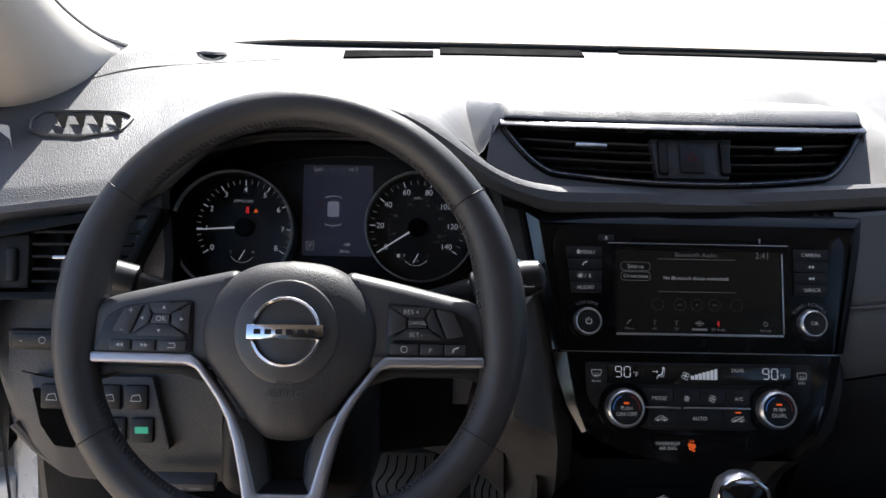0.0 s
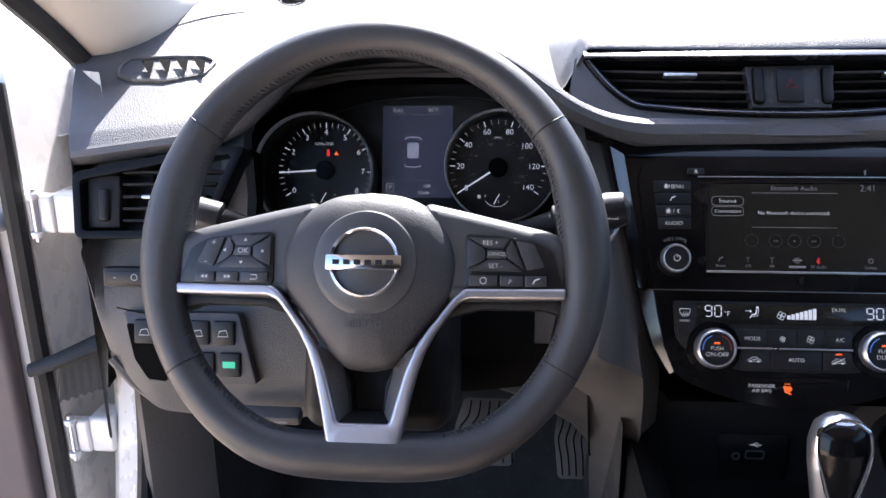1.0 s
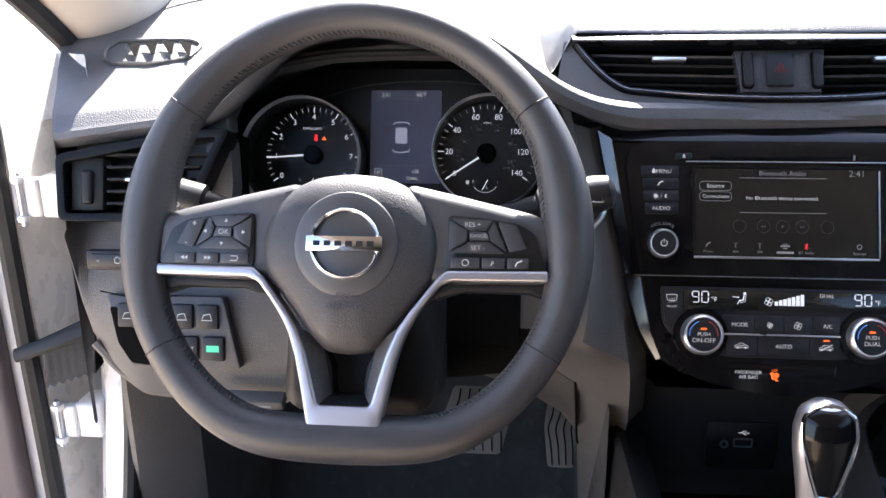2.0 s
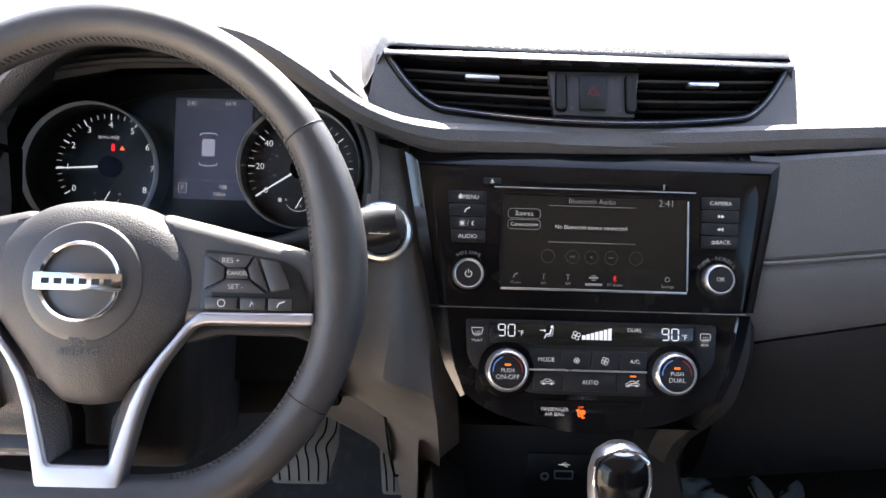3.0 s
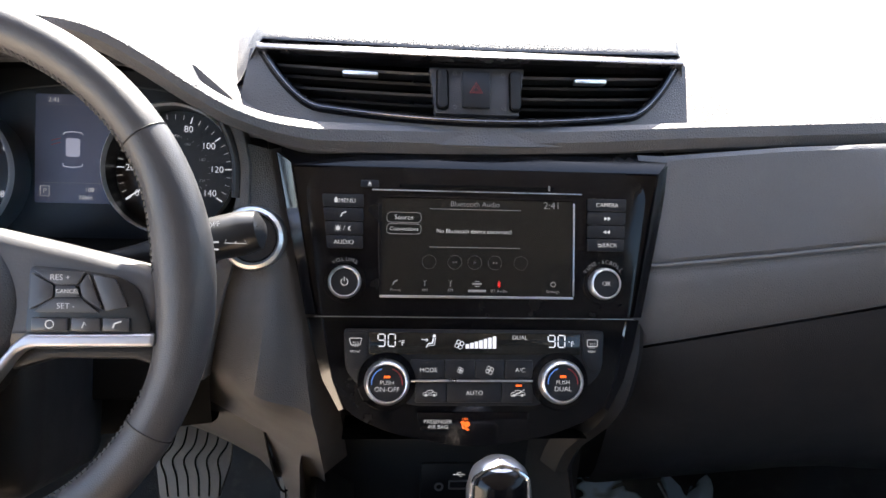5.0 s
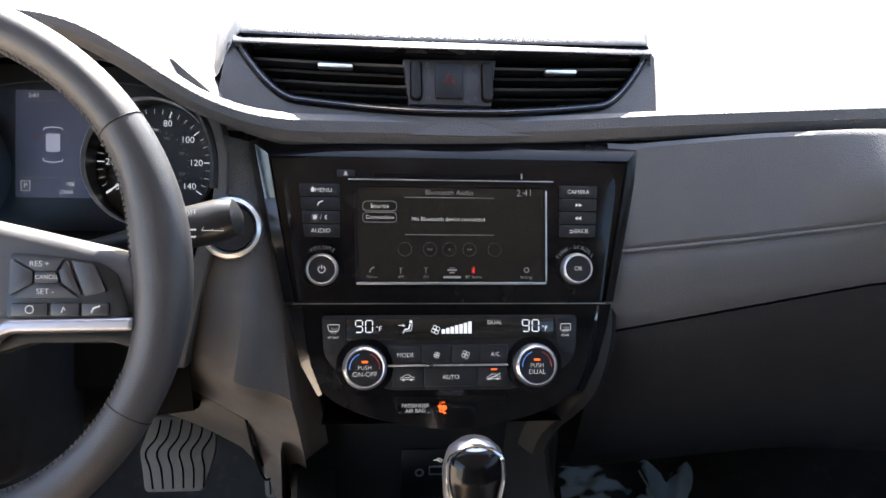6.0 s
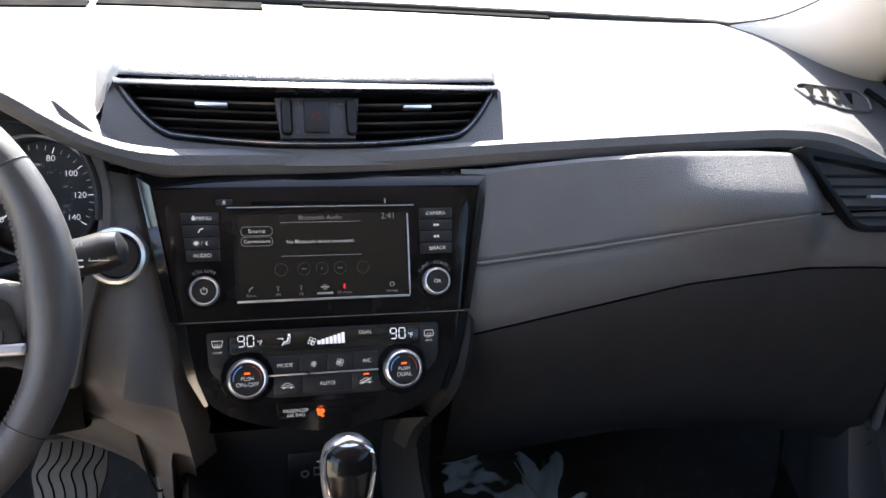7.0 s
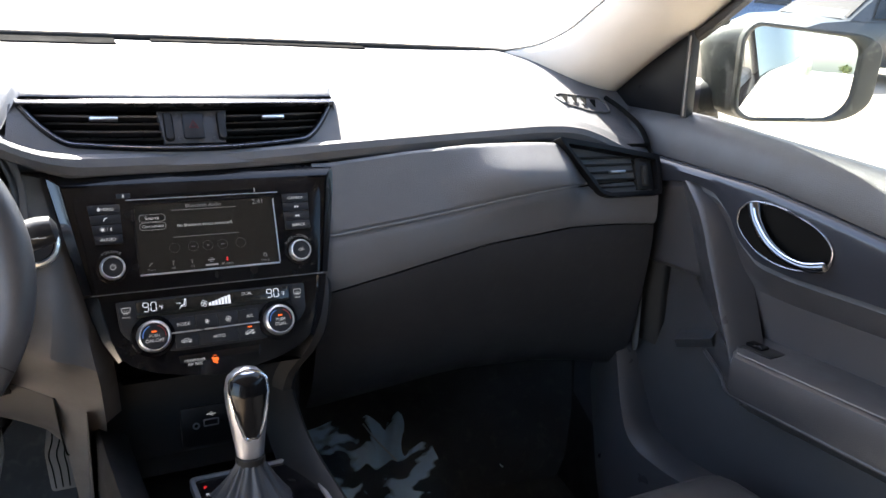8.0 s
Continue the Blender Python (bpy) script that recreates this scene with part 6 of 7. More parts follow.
def strip_top(y):
    return lerp(y, [-0.5, 0.30, 0.428, 0.521, 0.613, 0.718, 0.821, 0.95], [1.02, 1.065, 1.087, 1.104, 1.119, 1.127, 1.134, 1.136])


def strip_low(y):
    return lerp(y, [-0.5, 0.30, 0.42, 0.55, 0.605, 0.64, 0.66, 0.69, 0.737, 0.811, 0.95], [0.975, 1.000, 1.004, 1.006, 1.012, 1.035, 1.065, 1.092, 1.103, 1.093, 1.085])


ys = [-0.5 + 1.50 * i / 88 for i in range(89)]
part("sill_pad", grid([[(0.772, y, sill_z(y) - 0.020), (0.768, y, sill_z(y) - 0.002), (0.758, y, sill_z(y) + 0.004), (0.740, y, sill_z(y) + 0.003), (0.722, y, sill_z(y) - 0.006), (0.709, y, sill_z(y) - 0.022), (0.703, y, strip_top(y) + 0.008), (0.704, y, strip_top(y) + 0.0005)] for y in ys]), SILL, door, "soft dark grey door top pad, partly sunlit")
part("trim_strip", grid([[(0.712, y, strip_top(y)), (0.700, y, strip_top(y) - 0.001), (0.6955, y, strip_top(y) - 0.004), (0.692, y, strip_top(y) - 0.012), (0.693, y, (strip_top(y) + strip_low(y)) / 2), (0.6965, y, strip_low(y) + 0.003), (0.715, y, strip_low(y))] for y in ys]), mat("dark_metal_trim", (0.034, 0.037, 0.047), 0.16, metal=0.3, vary=0.02, rough_vary=0.02), door, "dark glossy grey trim strip")
part("lower_skin", grid([[(0.706, y, strip_low(y) + 0.002), (0.703, y, strip_low(y) - 0.006), (0.709, y, strip_low(y) - 0.018), (0.722 - 0.010 * ease(y, 0.68, 0.74), y, 0.5 * strip_low(y) + 0.46), (0.722 - 0.012 * ease(y, 0.68, 0.74), y, 0.966), (0.722 - 0.007 * ease(y, 0.68, 0.74), y, 0.959), (0.722 + 0.010 * ease(y, 0.68, 0.74), y, 0.953), (0.722 + 0.008 * ease(y, 0.68, 0.74), y, 0.86), (0.708, y, 0.80), (0.708, y, 0.70), (0.715, y, 0.58), (0.72, y, 0.42)] for y in ys]), DOOR_P, door, "charcoal plastic door skin")
ar = []
for i in range(61):
    y = -0.5 + 1.134 * i / 60
    d = 0.074 * (1 - ease(y, 0.575, 0.632)) + 0.001
    zt, zb = 0.897, 0.838
    ar.append([(0.722, y, zt + 0.006), (0.720 - 0.3 * d, y, zt + 0.002), (0.716 - 0.85 * d, y, zt), (0.716 - 0.97 * d, y, zt - 0.004), (0.716 - 1.02 * d, y, zt - 0.016), (0.716 - d, y, zb + 0.010), (0.716 - 0.94 * d, y, zb), (0.716 - 0.6 * d, y, zb - 0.012), (0.712, y, zb - 0.05)])
part("armrest", grid(ar), DOOR_P, door, "padded grey armrest")
part("armrest_seam", tube([(0.716 - 0.90 * 0.074 * (1 - ease(y, 0.575, 0.632)), y, 0.8978) for y in (-0.4 + 1.0 * i / 40 for i in range(41))], 0.0012, 5), STITCH, door)
sp_c = smooth_curve([(0.699, 0.762, 1.110), (0.690, 0.734, 1.092), (0.682, 0.698, 1.056), (0.674, 0.664, 0.996), (0.660, 0.620, 0.931), (0.650, 0.576, 0.860), (0.653, 0.562, 0.826)], 6)
part("pull_spine", grid([[(p.x + o, p.y + d * (1 - 0.72 * ease(i, 14, 36)), p.z - 0.25 * d) for o, d in ((0.062, 0.105), (0.040, 0.066), (0.020, 0.034), (0.0065, 0.012), (0.0015, 0.0045), (0.0, 0.0), (0.0015, -0.0035), (0.007, -0.008), (0.022, -0.015), (0.055, -0.024))] for i, p in enumerate(sp_c)]), SPINE, door, "curved grey pull handle spine")
LEVER = mat("dark_chrome", (0.20, 0.205, 0.22), 0.16, metal=1.0, vary=0.05, rough_vary=0.04)
hb = [(0.640, 1.083), (0.622, 1.098), (0.590, 1.101), (0.559, 1.097), (0.520, 1.086), (0.496, 1.073), (0.485, 1.058), (0.487, 1.040), (0.500, 1.027), (0.540, 1.020), (0.574, 1.022), (0.605, 1.032), (0.630, 1.050), (0.641, 1.066)]
hm = Matrix(((0, 0, -1, 0.692), (1, 0, 0, 0), (0, 1, 0, 0), (0, 0, 0, 1)))
hl2 = [(p.x, p.y) for p in smooth_curve([(*p, 0) for p in hb] + [(*hb[0], 0)], 4)][:-1]
ins2 = [(0.565 + (x - 0.565) * 0.955, 1.061 + (y - 1.061) * 0.93) for x, y in hl2]
part("handle_bezel", plate(hl2, -0.004, 0.0035, [ins2], 0.0015), BEZ, door, "chrome rimmed handle recess").matrix_basis = hm
part("handle_cup", plate(ins2, -0.004, 0.0012), DUCT_SHADE, door, "black handle cup").matrix_basis = hm
lv = smooth_curve([(0.612, 1.096, 0.004), (0.600, 1.075, 0.009), (0.575, 1.052, 0.013), (0.545, 1.038, 0.014), (0.515, 1.034, 0.013), (0.490, 1.040, 0.008)], 6)
part("handle_lever", tube(lv, [lerp(i, [0, 10, 20, 30], [0.0100, 0.0080, 0.0065, 0.0085]) for i in range(31)], 12, flat=0.7), LEVER, door, "dark chrome door lever").matrix_basis = hm
# thin chrome tube added as the highlight along the lever's upper edge
part("lever_glint", tube([p + Vector((-0.002, 0.0045, 0.0055)) for p in lv[3:]], 0.0016, 8), CHROME, door, "added bright line for the glint on the lever edge").matrix_basis = hm
swp = part("window_switch", box(0.672, 0.706, 0.540, 0.622, 0.892, 0.9005, 0.003), DARK, door, "black window switch plate")
part("switch_key", box(0.680, 0.696, 0.562, 0.590, 0.899, 0.905, 0.002), GLOSS, swp)
# slim tube that makes the highlight line on the armrest's lower edge
part("armrest_highlight", tube(smooth_curve([(0.712, 0.690, 0.850), (0.690, 0.635, 0.836), (0.656, 0.585, 0.834), (0.648, 0.50, 0.836), (0.648, 0.2, 0.836), (0.648, -0.4, 0.836)], 6), 0.0032, 8), SPINE, door, "thin added highlight line on the armrest's lower edge")
part("pocket_ledge", grid([[(0.726, y, z + 0.014), (0.716, y, z + 0.006), (0.711, y, z), (0.716, y, z - 0.012), (0.728, y, z - 0.020)] for y, z in ((0.755 - 0.075 * k / 12, 0.846 + 0.027 * k / 12) for k in range(13))]), SPINE, door, "moulded ledge of the door skin")
part("quarter_panel", plate([(1.03, 1.205), (0.813, 1.195), (0.813, 1.322), (0.90, 1.283)], -0.012, 0.0, (), 0.003), VENT_B, door, "black triangular mirror panel").matrix_basis = Matrix(((0, 0, -1, 0.732), (1, 0, 0, 0), (0, 1, 0, 0), (0, 0, 0, 1)))
part("window_frame", tube([Vector((p.x + 0.008, p.y, p.z - 0.010)) for p in co_[3:]], 0.011, 8), RUBBER, door, "black window frame seal")
part("frame_strip", box(0.7265, 0.7285, 0.8035, 0.8065, 1.196, 1.318, 0.0006), mat("bar_grey", (0.22, 0.20, 0.18), 0.6), door, "pale strip on the window bar")
part("frame_bar", box(0.728, 0.744, 0.800, 0.812, 1.185, 1.325, 0.002), RUBBER, door, "black upright window bar")
part("window_pane", grid([[Vector((0.752, y, sill_z(y) - 0.02)).lerp(Vector((lerp(y, [-0.4, 0.3, 0.60, 0.806], [0.66, 0.64, 0.70, 0.742]), y, lerp(y, [-0.4, 0.42, 0.60, 0.735, 0.806], [1.53, 1.53, 1.43, 1.36, 1.32]))), k / 8) + Vector((0.012 * math.sin(k / 8 * math.pi), 0, 0)) for k in range(9)] for y in (-0.36 + 1.165 * i / 20 for i in range(21))]), TINT, door, "raised clear side window")

# body sill trim that turns up into the footwell
sc = part("sill_trim", grid([[p + Vector((-0.010, 0.030, -0.16)), p + Vector((-0.004, 0.008, -0.03)), p, p + Vector((0.010, -0.004, 0.007)), p + Vector((0.030, -0.006, 0.010)), p + Vector((0.062, 0.0, 0.010))] for p in smooth_curve([(0.700, 0.900, 0.880), (0.676, 0.850, 0.800), (0.655, 0.800, 0.715), (0.652, 0.765, 0.670), (0.658, 0.700, 0.654), (0.660, 0.60, 0.656), (0.662, 0.20, 0.660), (0.662, -0.40, 0.660)], 6)]), SPINE)
tagged(sc, "dark grey moulded door sill trim", "sill trim", kind="structure")

# door mirror
dm = thing("door_mirror", "dusty dark door mirror reflecting the white car flank", "door mirror", plane_at((0.925, 0.765, 1.263), -3.2, -26.4))
mo = rounded([(-0.100, 0.060), (-0.082, 0.082), (0.085, 0.066), (0.104, 0.046), (0.100, -0.044), (0.070, -0.073), (-0.075, -0.076), (-0.098, -0.060)], 0.022)
mi = [(x * 0.925, y * 0.92) for x, y in mo]
mo = [(x * (1 + 0.26 * ease(x, 0.02, 0.10)), y) for x, y in mo]
HOUS = mat("dusty_mirror_shell", (0.045, 0.048, 0.042), 0.5, dirt=0.35, vary=0.25)
part("rim", plate(mo[::-1], -0.03, 0.008, [mi[::-1]], 0.004, 3), HOUS, dm, "dusty black mirror rim")
part("mirror_glass", plate(mi[::-1], -0.008, 0.0), MIRROR, dm, "silver mirror glass")
rows = []
for k in range(10):
    t = k / 9
    g = 1 - 0.62 * t ** 2.4
    rows.append([(x * g - 0.085 * t, y * g * (1 - 0.08 * t), -0.01 - 0.115 * t) for x, y in mo])
bmh = grid(rows, close_v=True)
bmh.verts.ensure_lookup_table()
bmh.faces.new(list(bmh.verts)[-len(mo):])
part("housing", bmh, HOUS, dm, "dusty dark housing")
part("foot", tube([(-0.10, -0.045, -0.075), (-0.155, -0.060, -0.095), (-0.21, -0.07, -0.10)], [0.040, 0.034, 0.030], 14), RUBBER, dm, "black mirror foot")

# passenger seat
seat = thing("bucket_seat", "dark leather passenger seat cushion", "car seat")
part("cushion", box(0.19, 0.67, -0.06, 0.602, 0.54, 0.728, 0.055, 5), LEATHER, seat)
part("backrest", box(0.17, 0.65, -0.24, -0.08, 0.60, 1.22, 0.06, 4), LEATHER, seat)
part("headrest", box(0.28, 0.54, -0.22, -0.10, 1.25, 1.44, 0.05, 4), LEATHER, seat)
seat2 = thing("bucket_seat", "tan leather driver seat", "car seat")
part("cushion", box(-0.62, -0.14, -0.30, 0.36, 0.54, 0.68, 0.05, 4), TAN, seat2)
part("backrest", box(-0.62, -0.14, -0.56, -0.38, 0.60, 1.20, 0.06, 4), LEATHER, seat2)
bench = thing("rear_bench", "dark leather rear bench seat", "car seat")
part("cushion", box(-0.68, 0.68, -1.35, -0.85, 0.52, 0.68, 0.05, 4), LEATHER, bench)
part("backrest", box(-0.68, 0.68, -1.60, -1.38, 0.60, 1.22, 0.06, 4), LEATHER, bench)
for s, nm in ((-1, "left"), (1, "right")):
    rg = part("rear_side_glass", grid([[(s * 0.755, y, 1.11), (s * 0.72, y, 1.32), (s * 0.66, y, 1.53)] for y in (-0.40, -0.8, -1.3, -1.86)]), PRIVACY)
    tagged(rg, "dark tinted rear side window", "window", kind="structure")

# ---------- clear protective wrap on the floor mats ----------
def wrap(name, x0, x1, y0, y1, zf, seed, label, folds=()):
    t = thing(name, label, "plastic wrap", kind="")
    rnd = random.Random(seed)
    off = rnd.random() * 50
    rows = []
    for i in range(46):
        row = []
        for j in range(40):
            x, y = x0 + (x1 - x0) * i / 45, y0 + (y1 - y0) * j / 39
            n1 = noise.noise(Vector((x * 7 + off, y * 5, 0.0)))
            n2 = abs(noise.noise(Vector((x * 16 - y * 9 + off, y * 6, 3.0))))
            n3 = noise.noise(Vector((x * 45, y * 25 + off, 7.0)))
            row.append((x + 0.01 * n3, y, zf(y) + 0.016 + 0.022 * n1 + 0.034 * (0.35 - n2) + 0.004 * n3))
        rows.append(row)
    part("sheet", grid(rows), FILM, t, "crumpled clear film with painted sky glints", smooth=80)
    # thin pale tubes draw the glints on the creases
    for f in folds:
        part("fold", tube(smooth_curve([(x, y, zf(y) + 0.03) for x, y in f], 5), 0.0016, 6, flat=0.5), FOLD, t, "pale line for the glint on a film crease")
    return t


def toe(y):
    return lerp(y, [0.6, 0.9, 1.03, 1.22, 1.30], [0.415, 0.42, 0.46, 0.62, 0.80])


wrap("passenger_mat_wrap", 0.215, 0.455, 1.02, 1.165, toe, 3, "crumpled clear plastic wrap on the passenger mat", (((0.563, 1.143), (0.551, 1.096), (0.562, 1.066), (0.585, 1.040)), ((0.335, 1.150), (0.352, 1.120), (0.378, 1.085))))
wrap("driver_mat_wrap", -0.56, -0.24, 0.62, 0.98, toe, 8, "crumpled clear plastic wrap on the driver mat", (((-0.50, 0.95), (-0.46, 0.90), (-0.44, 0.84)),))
# ---------- open driver's door and body opening ----------
body = thing("door_opening", "white painted door opening with black seal", "door frame")
rows = []
for z in (0.36, 0.46, 0.56, 0.68, 0.80, 0.92, 1.04, 1.14, 1.20):
    k = ease(z, 0.40, 0.95)
    o = -0.10 * (1 - k)
    rows.append([(-0.688, 0.885 + o, z), (-0.700, 0.905 + o, z), (-0.735, 0.930 + o, z), (-0.752, 0.95 + o, z), (-0.760, 1.00 + o, z), (-0.765, 1.10 + o, z)])
part("hinge_pillar", grid(rows), PAINT, body, "white painted hinge pillar")
part("seal", tube(smooth_curve([(-0.690, 0.90, 1.12), (-0.690, 0.895, 1.0), (-0.688, 0.885, 0.86), (-0.685, 0.855, 0.74), (-0.680, 0.78, 0.60), (-0.680, 0.62, 0.47), (-0.685, 0.3, 0.43), (-0.685, -0.4, 0.43)], 6), 0.009, 8), RUBBER, body, "black door seal")
part("sill", box(-0.84, -0.70, -0.6, 0.84, 0.33, 0.425, 0.02), PAINT, body, "white painted sill")
part("kick_trim", grid([[(-0.680, 0.850, z), (-0.672, 0.846, z), (-0.645, 0.862, z), (-0.615, 0.895, z), (-0.595, 1.10, z)] for z in (0.42, 0.6, 0.75, 0.93)]), PLAS, body, "dark grey kick trim")
# the door, swung wide open; its frame starts at the inner edge of the hinge side, x towards the cabin face
dd = thing("driver_door", "open white driver door with mauve-grey inner panel", "car door", pose(-0.802, 0.900, 0, 0, 0, -87))
end = rounded([(-0.15, 0.40), (0.0, 0.40), (0.0, 1.225), (-0.15, 1.225)], [0.03, 0.01, 0.02, 0.11], 8)
bms = grid([[(x, y, z) for x, z in end] for y in (0.0, -0.3, -0.7, -1.06)], close_v=True)
bms.verts.ensure_lookup_table()
bms.faces.new(list(bms.verts)[:len(end)])
part("door_shell", bms, PAINT, dd, "white painted door edge")
part("door_skin", box(-0.165, -0.142, -1.07, 0.045, 0.40, 1.20, 0.008, 3), PAINT, dd, "white outer door skin")
part("door_card", box(-0.005, 0.024, -1.05, -0.038, 0.44, 1.19, 0.010, 3), mat("mauve_grey_panel", (0.13, 0.105, 0.105), 0.6, bump=0.3, grain=500, cells=True), dd, "mauve-grey plastic inner door panel")
part("card_seam", box(0.0232, 0.0255, -1.0, -0.08, 0.86, 0.866), DUCT_SHADE, dd)
part("door_seal", tube(smooth_curve([(0.006, -0.012, 1.19), (0.006, -0.012, 0.9), (0.006, -0.012, 0.6), (0.006, -0.03, 0.49), (0.006, -0.2, 0.45)], 6), 0.011, 8), RUBBER, dd, "black rubber door seal")
part("window_post", tube([(-0.06, -0.06, 1.20), (-0.06, -0.14, 1.27), (-0.07, -0.40, 1.47)], 0.016, 8), RUBBER, dd, "black window post")
part("mirror_patch", grid([[(-0.05, -0.08, 1.20), (-0.05, -0.16, 1.27)], [(-0.05, -0.30, 1.20), (-0.05, -0.30, 1.30)]]), DARK, dd, "dark mirror corner trim")
part("bolt", lathe([(0, 0.010), (0.008, 0.010), (0.011, 0.002), (0.011, -0.002)], 14), PAINT, dd, "white rubber bump stop").matrix_basis = pose(0.008, -0.034, 1.035, 0, 90, 0)
part("pillar_seal", tube([Vector((-p.x - 0.004, p.y, p.z - 0.006)) for p in co_l], 0.013, 8), RUBBER, body, "black pillar seal")
strap = thing("check_strap", "black door check strap with toothed boot", "check strap")
part("bar", tube([(-0.735, 0.905, 0.892), (-0.785, 0.885, 0.874), (-0.82, 0.880, 0.862)], [0.013, 0.010, 0.009], 10, flat=0.7), RUBBER, strap)
rows = []
for k in range(13):
    u = k / 12
    w = 0.010 + 0.0018 * (k % 2)
    rows.append([(-0.735 - 0.055 * u, 0.905 - 0.015 * u - w, 0.835 + 0.005 * (k % 2) - 0.015 * u), (-0.735 - 0.055 * u, 0.905 - 0.015 * u, 0.890 - 0.014 * u), (-0.735 - 0.055 * u, 0.905 - 0.015 * u + w, 0.840 - 0.01 * u)])
part("boot", grid(rows, close_v=True), RUBBER, strap)
for z in (0.765, 1.045):
    hg = thing("steel_hinge", "white painted steel door hinge", "hinge", pose(-0.788, 0.915, z), group="driver door hinges")
    part("body_leaf", box(0.012, 0.045, -0.012, 0.03, -0.024, 0.024, 0.006, 3), PAINT, hg)
    part("door_leaf", box(-0.018, 0.016, -0.016, 0.0, -0.022, 0.022, 0.004, 3), PAINT, hg)
    for dz in (-0.022, 0.022):
        part("knuckle", lathe([(0, 0.004), (0.007, 0.0035), (0.008, 0.0), (0.007, -0.0035), (0, -0.004)], 20, -0.004, -0.018), PAINT, hg).matrix_basis = pose(0, 0, dz)
    part("pin", lathe([(0, 0.034), (0.004, 0.030), (0.004, -0.030), (0, -0.034)], 14, -0.004, -0.018), SATIN, hg)

DARK_GLASS = mat("dark_car_glass", (0.01, 0.012, 0.014), 0.05, vary=0.05)
ex = thing("car_body", "white painted car body", "car body")
part("side_windows", grid([[(0.798 + 0.075 * ease(-y, 0.3, 0.9) - 0.40 * (z - 1.12) ** 1.2, y, z) for z in (1.12, 1.25, 1.40, 1.52)] for y in (-0.30, -0.45, -0.6, -0.75, -0.9, -1.3, -2.0)]), DARK_GLASS, ex, "dark tinted rear side windows")
part("flank_panel", grid([[(0.79 + 0.075 * ease(-y, 0.3, 0.9) + 0.05 * math.sin((z - 0.3) / 0.9 * math.pi), y, z) for z in (0.30, 0.5, 0.7, 0.85, 1.0, 1.12)] for y in (-2.2, -1.5, -0.9, -0.75, -0.6, -0.45, -0.3, 0.0, 0.6, 0.95)]), PAINT, ex, "white car flank")
part("wing_panel", grid([[(-0.90, y, z) for z in (0.35, 0.6, 0.8, 1.0, 1.10)] for y in (0.98, 1.3, 1.7, 2.2, 2.6)]), PAINT, ex, "white front wing")
# added to keep the sun off the open door's end face
part("wing_top", grid([[(-0.93 + 0.23 * i / 6, y, 1.10 + 0.025 * math.sin(i / 6 * math.pi / 2)) for i in range(7)] for y in (0.985, 1.1, 1.3, 1.6)]), PAINT, ex, "white front wing top, added to shade the door end")
part("bonnet", grid([[(x, y, 1.20 - 0.12 * (x / 0.75) ** 2 - 0.22 * ease(y, 1.4, 2.6)) for x in (-0.8 + 1.6 * i / 12 for i in range(13))] for y in (1.44, 1.7, 2.0, 2.3, 2.55, 2.65)]), PAINT, ex, "white bonnet")
part("roof_panel", grid([[(x, y, 1.66 - 0.10 * (x / 0.6) ** 2 * 0.6 - 0.05 * ease(-y, 0.6, 1.8) - 0.045 * ease(y, 0.2, 0.6)) for x in (-0.64 + 1.28 * i / 12 for i in range(13))] for y in (-1.9, -1.4, -1.0, -0.6, -0.2, 0.1, 0.3, 0.48, 0.60)]), PAINT, ex, "white roof panel")


# tip the whole car, with all that is in it
for ob in list(scene.objects):
    if ob.parent is None and ob.type in ("MESH", "EMPTY"):
        ob.matrix_world = TIP @ ob.matrix_world

# ---------- outdoors ----------
gr = part("ground", grid([[(x, y, 0.0) for x in (-400, -40, -8, 0, 8, 40, 400)] for y in (-400, -40, -8, 0, 8, 40, 400)]), CONCRETE)
tagged(gr, "pale sunlit concrete parking ground", "ground", kind="structure")


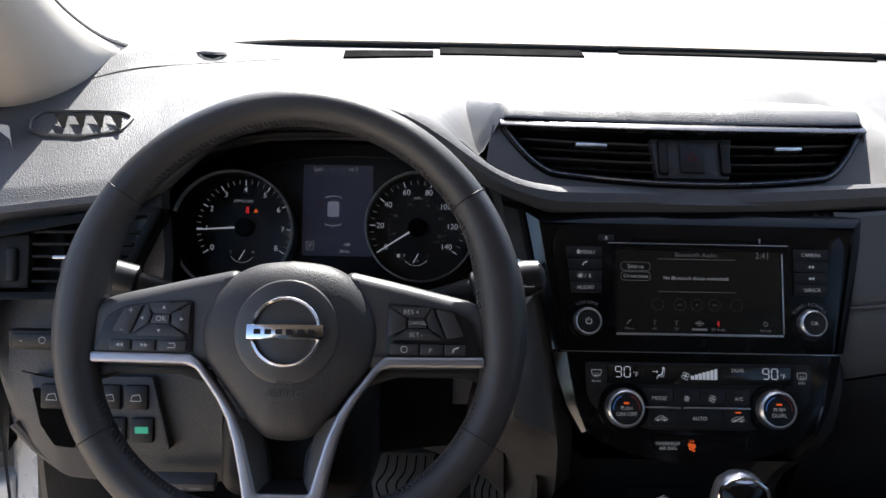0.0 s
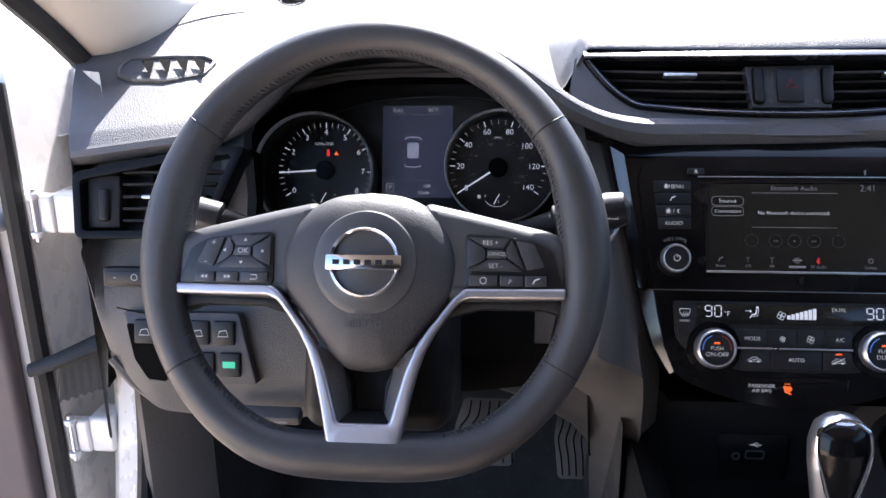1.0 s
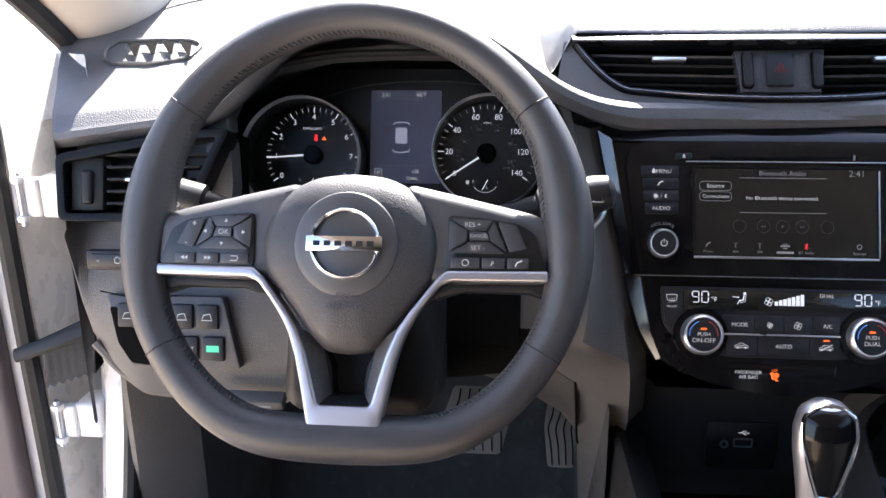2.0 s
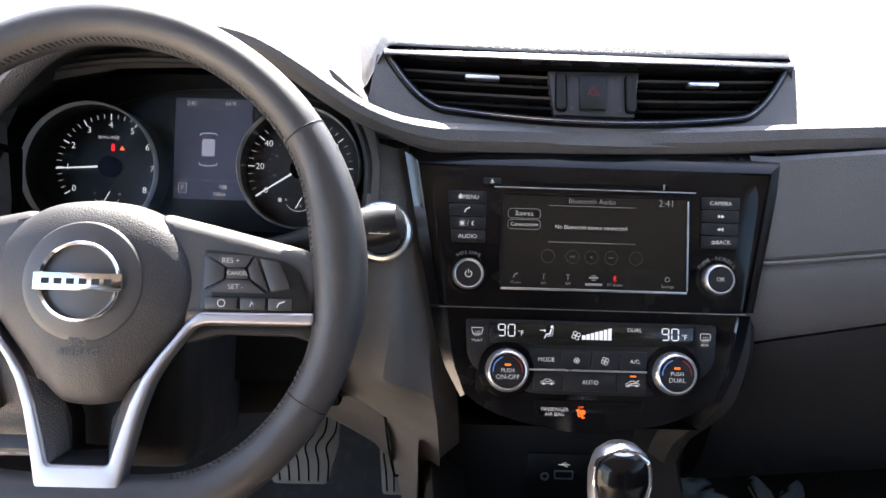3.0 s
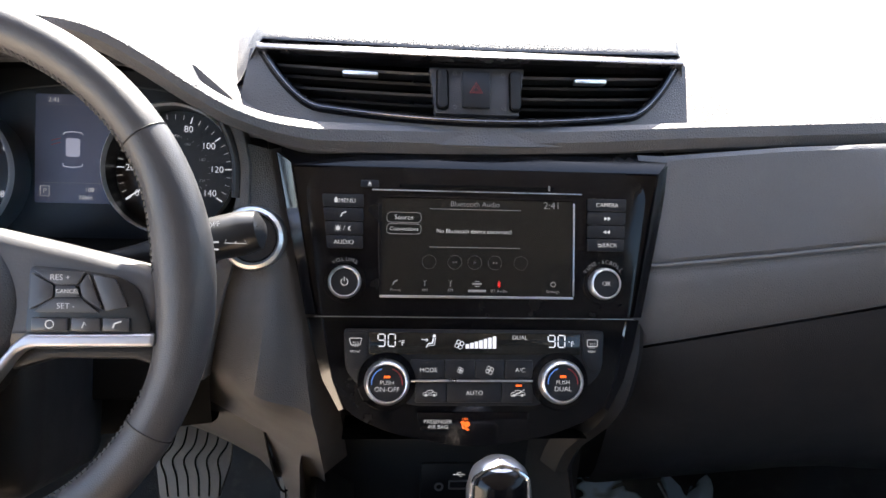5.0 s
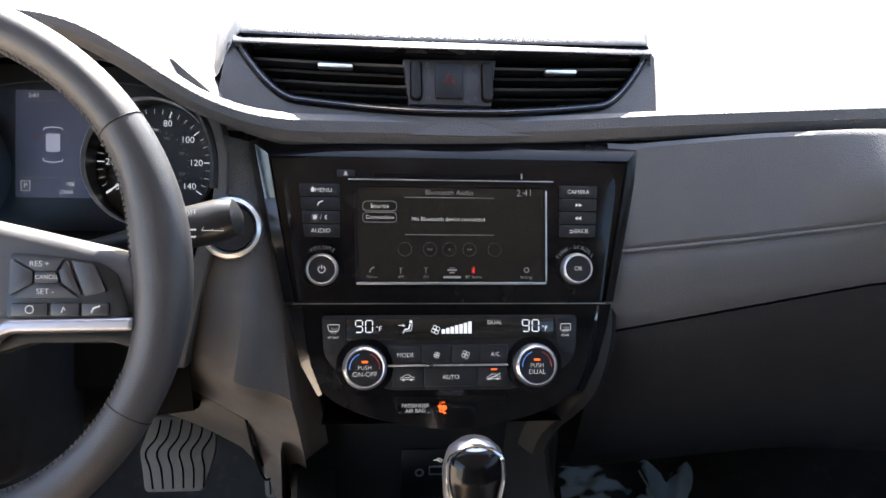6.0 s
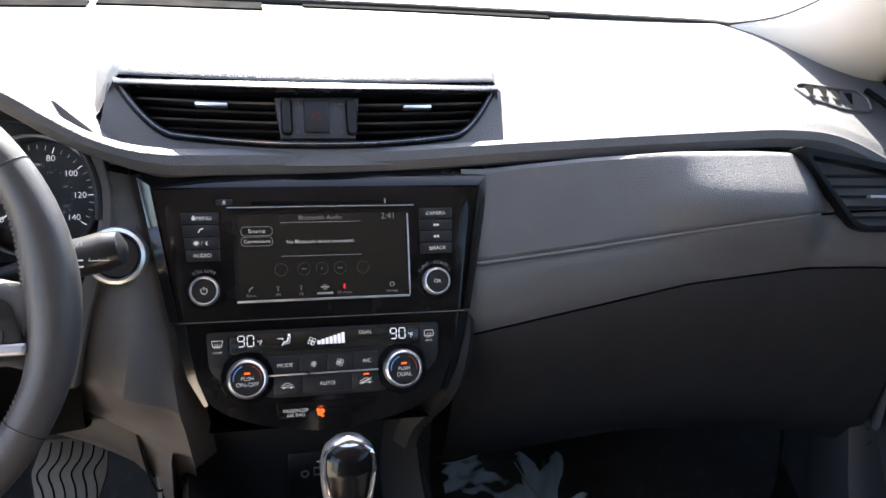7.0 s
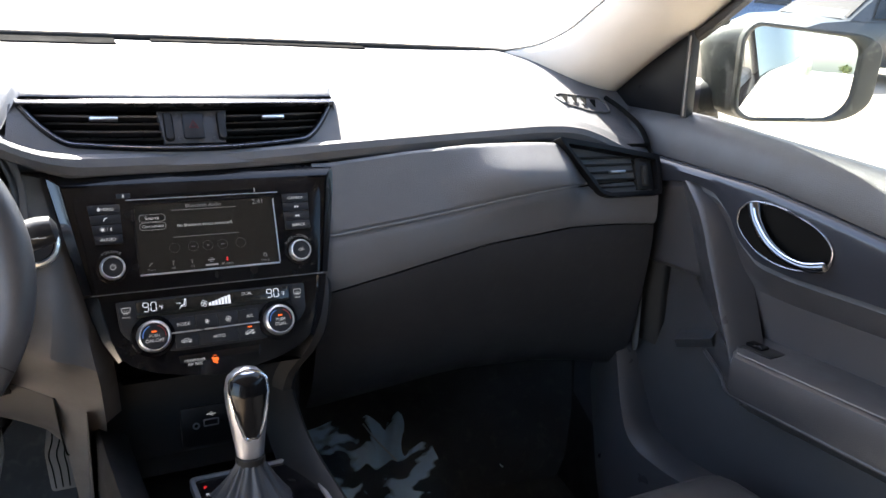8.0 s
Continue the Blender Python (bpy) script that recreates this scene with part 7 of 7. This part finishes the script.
def parked_car(name, m, paint, label):
    """A parked car, nose along local +y."""
    t = thing(name, label, "car", m)
    prof = [(-2.15, 0.45, 0.95), (-2.10, 0.35, 1.02), (-1.6, 0.30, 1.06), (-0.6, 0.28, 1.02), (0.6, 0.28, 1.00), (1.1, 0.28, 0.98), (1.7, 0.30, 0.92), (2.05, 0.36, 0.80), (2.15, 0.45, 0.68)]
    rows = []
    for y, lo, hi in prof:
        w = 0.90 - 0.10 * ease(abs(y), 1.6, 2.15)
        rows.append([(-w * 0.9, y, lo), (-w, y, lo + 0.2), (-w, y, hi - 0.15), (-w * 0.93, y, hi), (0, y, hi + 0.03), (w * 0.93, y, hi), (w, y, hi - 0.15), (w, y, lo + 0.2), (w * 0.9, y, lo)])
    bm = grid(rows)
    bm.verts.ensure_lookup_table()
    bm.faces.new(list(bm.verts)[:9])
    bm.faces.new(list(bm.verts)[-9:])
    part("body", bm, paint, t)
    cab = [(-1.95, 1.02, 0.78), (-1.55, 1.50, 0.66), (-0.9, 1.60, 0.64), (-0.1, 1.60, 0.64), (0.45, 1.48, 0.66), (1.15, 1.00, 0.80)]
    rows = [[(-0.86, y, 0.98), (-w, y, z - 0.05), (-w * 0.8, y, z), (w * 0.8, y, z), (w, y, z - 0.05), (0.86, y, 0.98)] for y, z, w in cab]
    part("cabin", grid(rows), paint, t)
    for s in (-1, 1):
        for y0, y1 in ((-1.25, -0.35), (-0.28, 0.55)):
            part("side_window", grid([[(s * 0.868, y0, 1.04), (s * 0.868, y1 + 0.15 * (y1 > 0), 1.04)], [(s * 0.70, y0 + 0.08, 1.44), (s * 0.70, y1 - 0.08, 1.44)]]), DARK_GLASS, t, "dark side window")
        for y in (-1.35, 1.32):
            wh = part("wheel", lathe([(0.20, -0.09), (0.32, -0.09), (0.345, -0.05), (0.345, 0.05), (0.32, 0.09), (0.20, 0.09)], 28), RUBBER, t, "black tyre")
            wh.matrix_basis = pose(s * 0.83, y, 0.345, 0, 90, 0)
            part("rim", lathe([(0, 0.05), (0.05, 0.06), (0.18, 0.055), (0.205, 0.085), (0.205, -0.085), (0.18, -0.055), (0, -0.05)], 20), SATIN, wh, "silver wheel rim")
        part("headlight", box(s * 0.62 - 0.14, s * 0.62 + 0.14, 1.98, 2.10, 0.68, 0.80, 0.03), CHROME, t)
        part("tail_light", box(s * 0.66 - 0.12, s * 0.66 + 0.12, -2.16, -2.05, 0.78, 0.95, 0.03), TAIL, t)
    part("front_glass", grid([[(-0.72, 1.10, 1.03), (0.72, 1.10, 1.03)], [(-0.58, 0.50, 1.46), (0.58, 0.50, 1.46)]]), DARK_GLASS, t, "dark windshield")
    return t


TAIL = mat("red_lens", (0.35, 0.01, 0.01), 0.2)
BLUE_C = mat("blue_paint", (0.06, 0.13, 0.28), 0.25, coat=0.3, vary=0.03)
GREY_C = mat("grey_paint", (0.06, 0.07, 0.08), 0.3, coat=0.3, vary=0.03)
RED_C = mat("maroon_paint", (0.10, 0.03, 0.03), 0.3, coat=0.6, vary=0.03)
SILV_C = mat("silver_paint", (0.5, 0.5, 0.5), 0.3, metal=0.3, coat=0.6, vary=0.03)
parked_car("parked_car", pose(14.2, 13.0, 0, 0, 0, 80), BLUE_C, "blue parked car on the pale ground")
parked_car("parked_car", pose(12.6, 9.2, 0, 0, 0, 84), GREY_C, "grey parked car on the pale ground")
parked_car("parked_car", pose(11.6, 5.3, 0, 0, 0, 80), RED_C, "dark maroon parked car on the pale ground")
parked_car("parked_car", pose(6.3, -72.0, 0, 0, 0, 35), SILV_C, "silver parked car behind on the pale ground")
fence = thing("rail_fence", "long white two-rail fence across the lot", "fence")
WOODW = mat("white_rail_paint", (0.75, 0.75, 0.73), 0.5, vary=0.05)
for k in range(24):
    part("post", box(-24 + 2.2 * k, -23.86 + 2.2 * k, -80.07, -79.93, 0.0, 1.15, 0.01), WOODW, fence)
for z in (0.55, 1.0):
    part("rail", box(-24.5, 29.0, -79.95, -79.90, z - 0.08, z + 0.08, 0.005), WOODW, fence)
LEAF = mat("tree_leaf", (0.07, 0.10, 0.035), 0.6, vary=0.3)
BARK = mat("tree_bark", (0.16, 0.12, 0.09), 0.9, bump=0.6, grain=30)


def tree(x, y, h, seed):
    t = thing("tree", "small green leafy tree beyond the fence", "tree", pose(x, y, 0), group="trees beyond the fence")
    rnd = random.Random(seed)
    part("trunk", tube([(0, 0, 0), (0.05, 0.02, h * 0.35), (-0.04, 0.05, h * 0.65), (0.0, 0.0, h * 0.9)], [0.22, 0.16, 0.11, 0.03], 8), BARK, t)
    bm = bmesh.new()
    for k in range(5):
        a = k * 2.2
        q = tube([(0, 0, h * (0.4 + 0.08 * k)), (0.6 * math.cos(a), 0.6 * math.sin(a), h * (0.52 + 0.08 * k)), (1.3 * math.cos(a), 1.3 * math.sin(a), h * (0.6 + 0.08 * k))], [0.07, 0.05, 0.02], 6)
        part("limb", q, BARK, t)
    for k in range(900):
        u, v, w = rnd.gauss(0, 0.85), rnd.gauss(0, 0.85), rnd.gauss(0, 0.75)
        c = Vector((u * h * 0.22, v * h * 0.22, h * 0.72 + w * h * 0.16))
        d = Vector((rnd.uniform(-1, 1), rnd.uniform(-1, 1), rnd.uniform(-1, 1))).normalized() * 0.20
        e = d.orthogonal().normalized() * 0.11
        bm.faces.new([bm.verts.new(c + o) for o in (-d, e, d, -e)])
    part("crown", bm, LEAF, t, smooth=0)


for x, y, h, sd in ((9.0, -190, 3.2, 1), (12.0, -200, 3.8, 2), (14.5, -190, 3.0, 3), (17.0, -205, 4.0, 4), (5.0, -195, 2.6, 5), (20.0, -200, 3.4, 6)):
    tree(x, y, h, sd)
crack = thing("tar_line", "dark wavering tar line on the concrete", "tar line")
part("line", tube(smooth_curve([(9.9, 27.0, 0.0), (10.5, 24.0, 0.0), (10.5, 22.4, 0.0), (9.6, 19.2, 0.0), (8.9, 16.6, 0.0), (8.3, 14.0, 0.0)], 6), 0.07, 6, flat=0.25), RUBBER, crack)
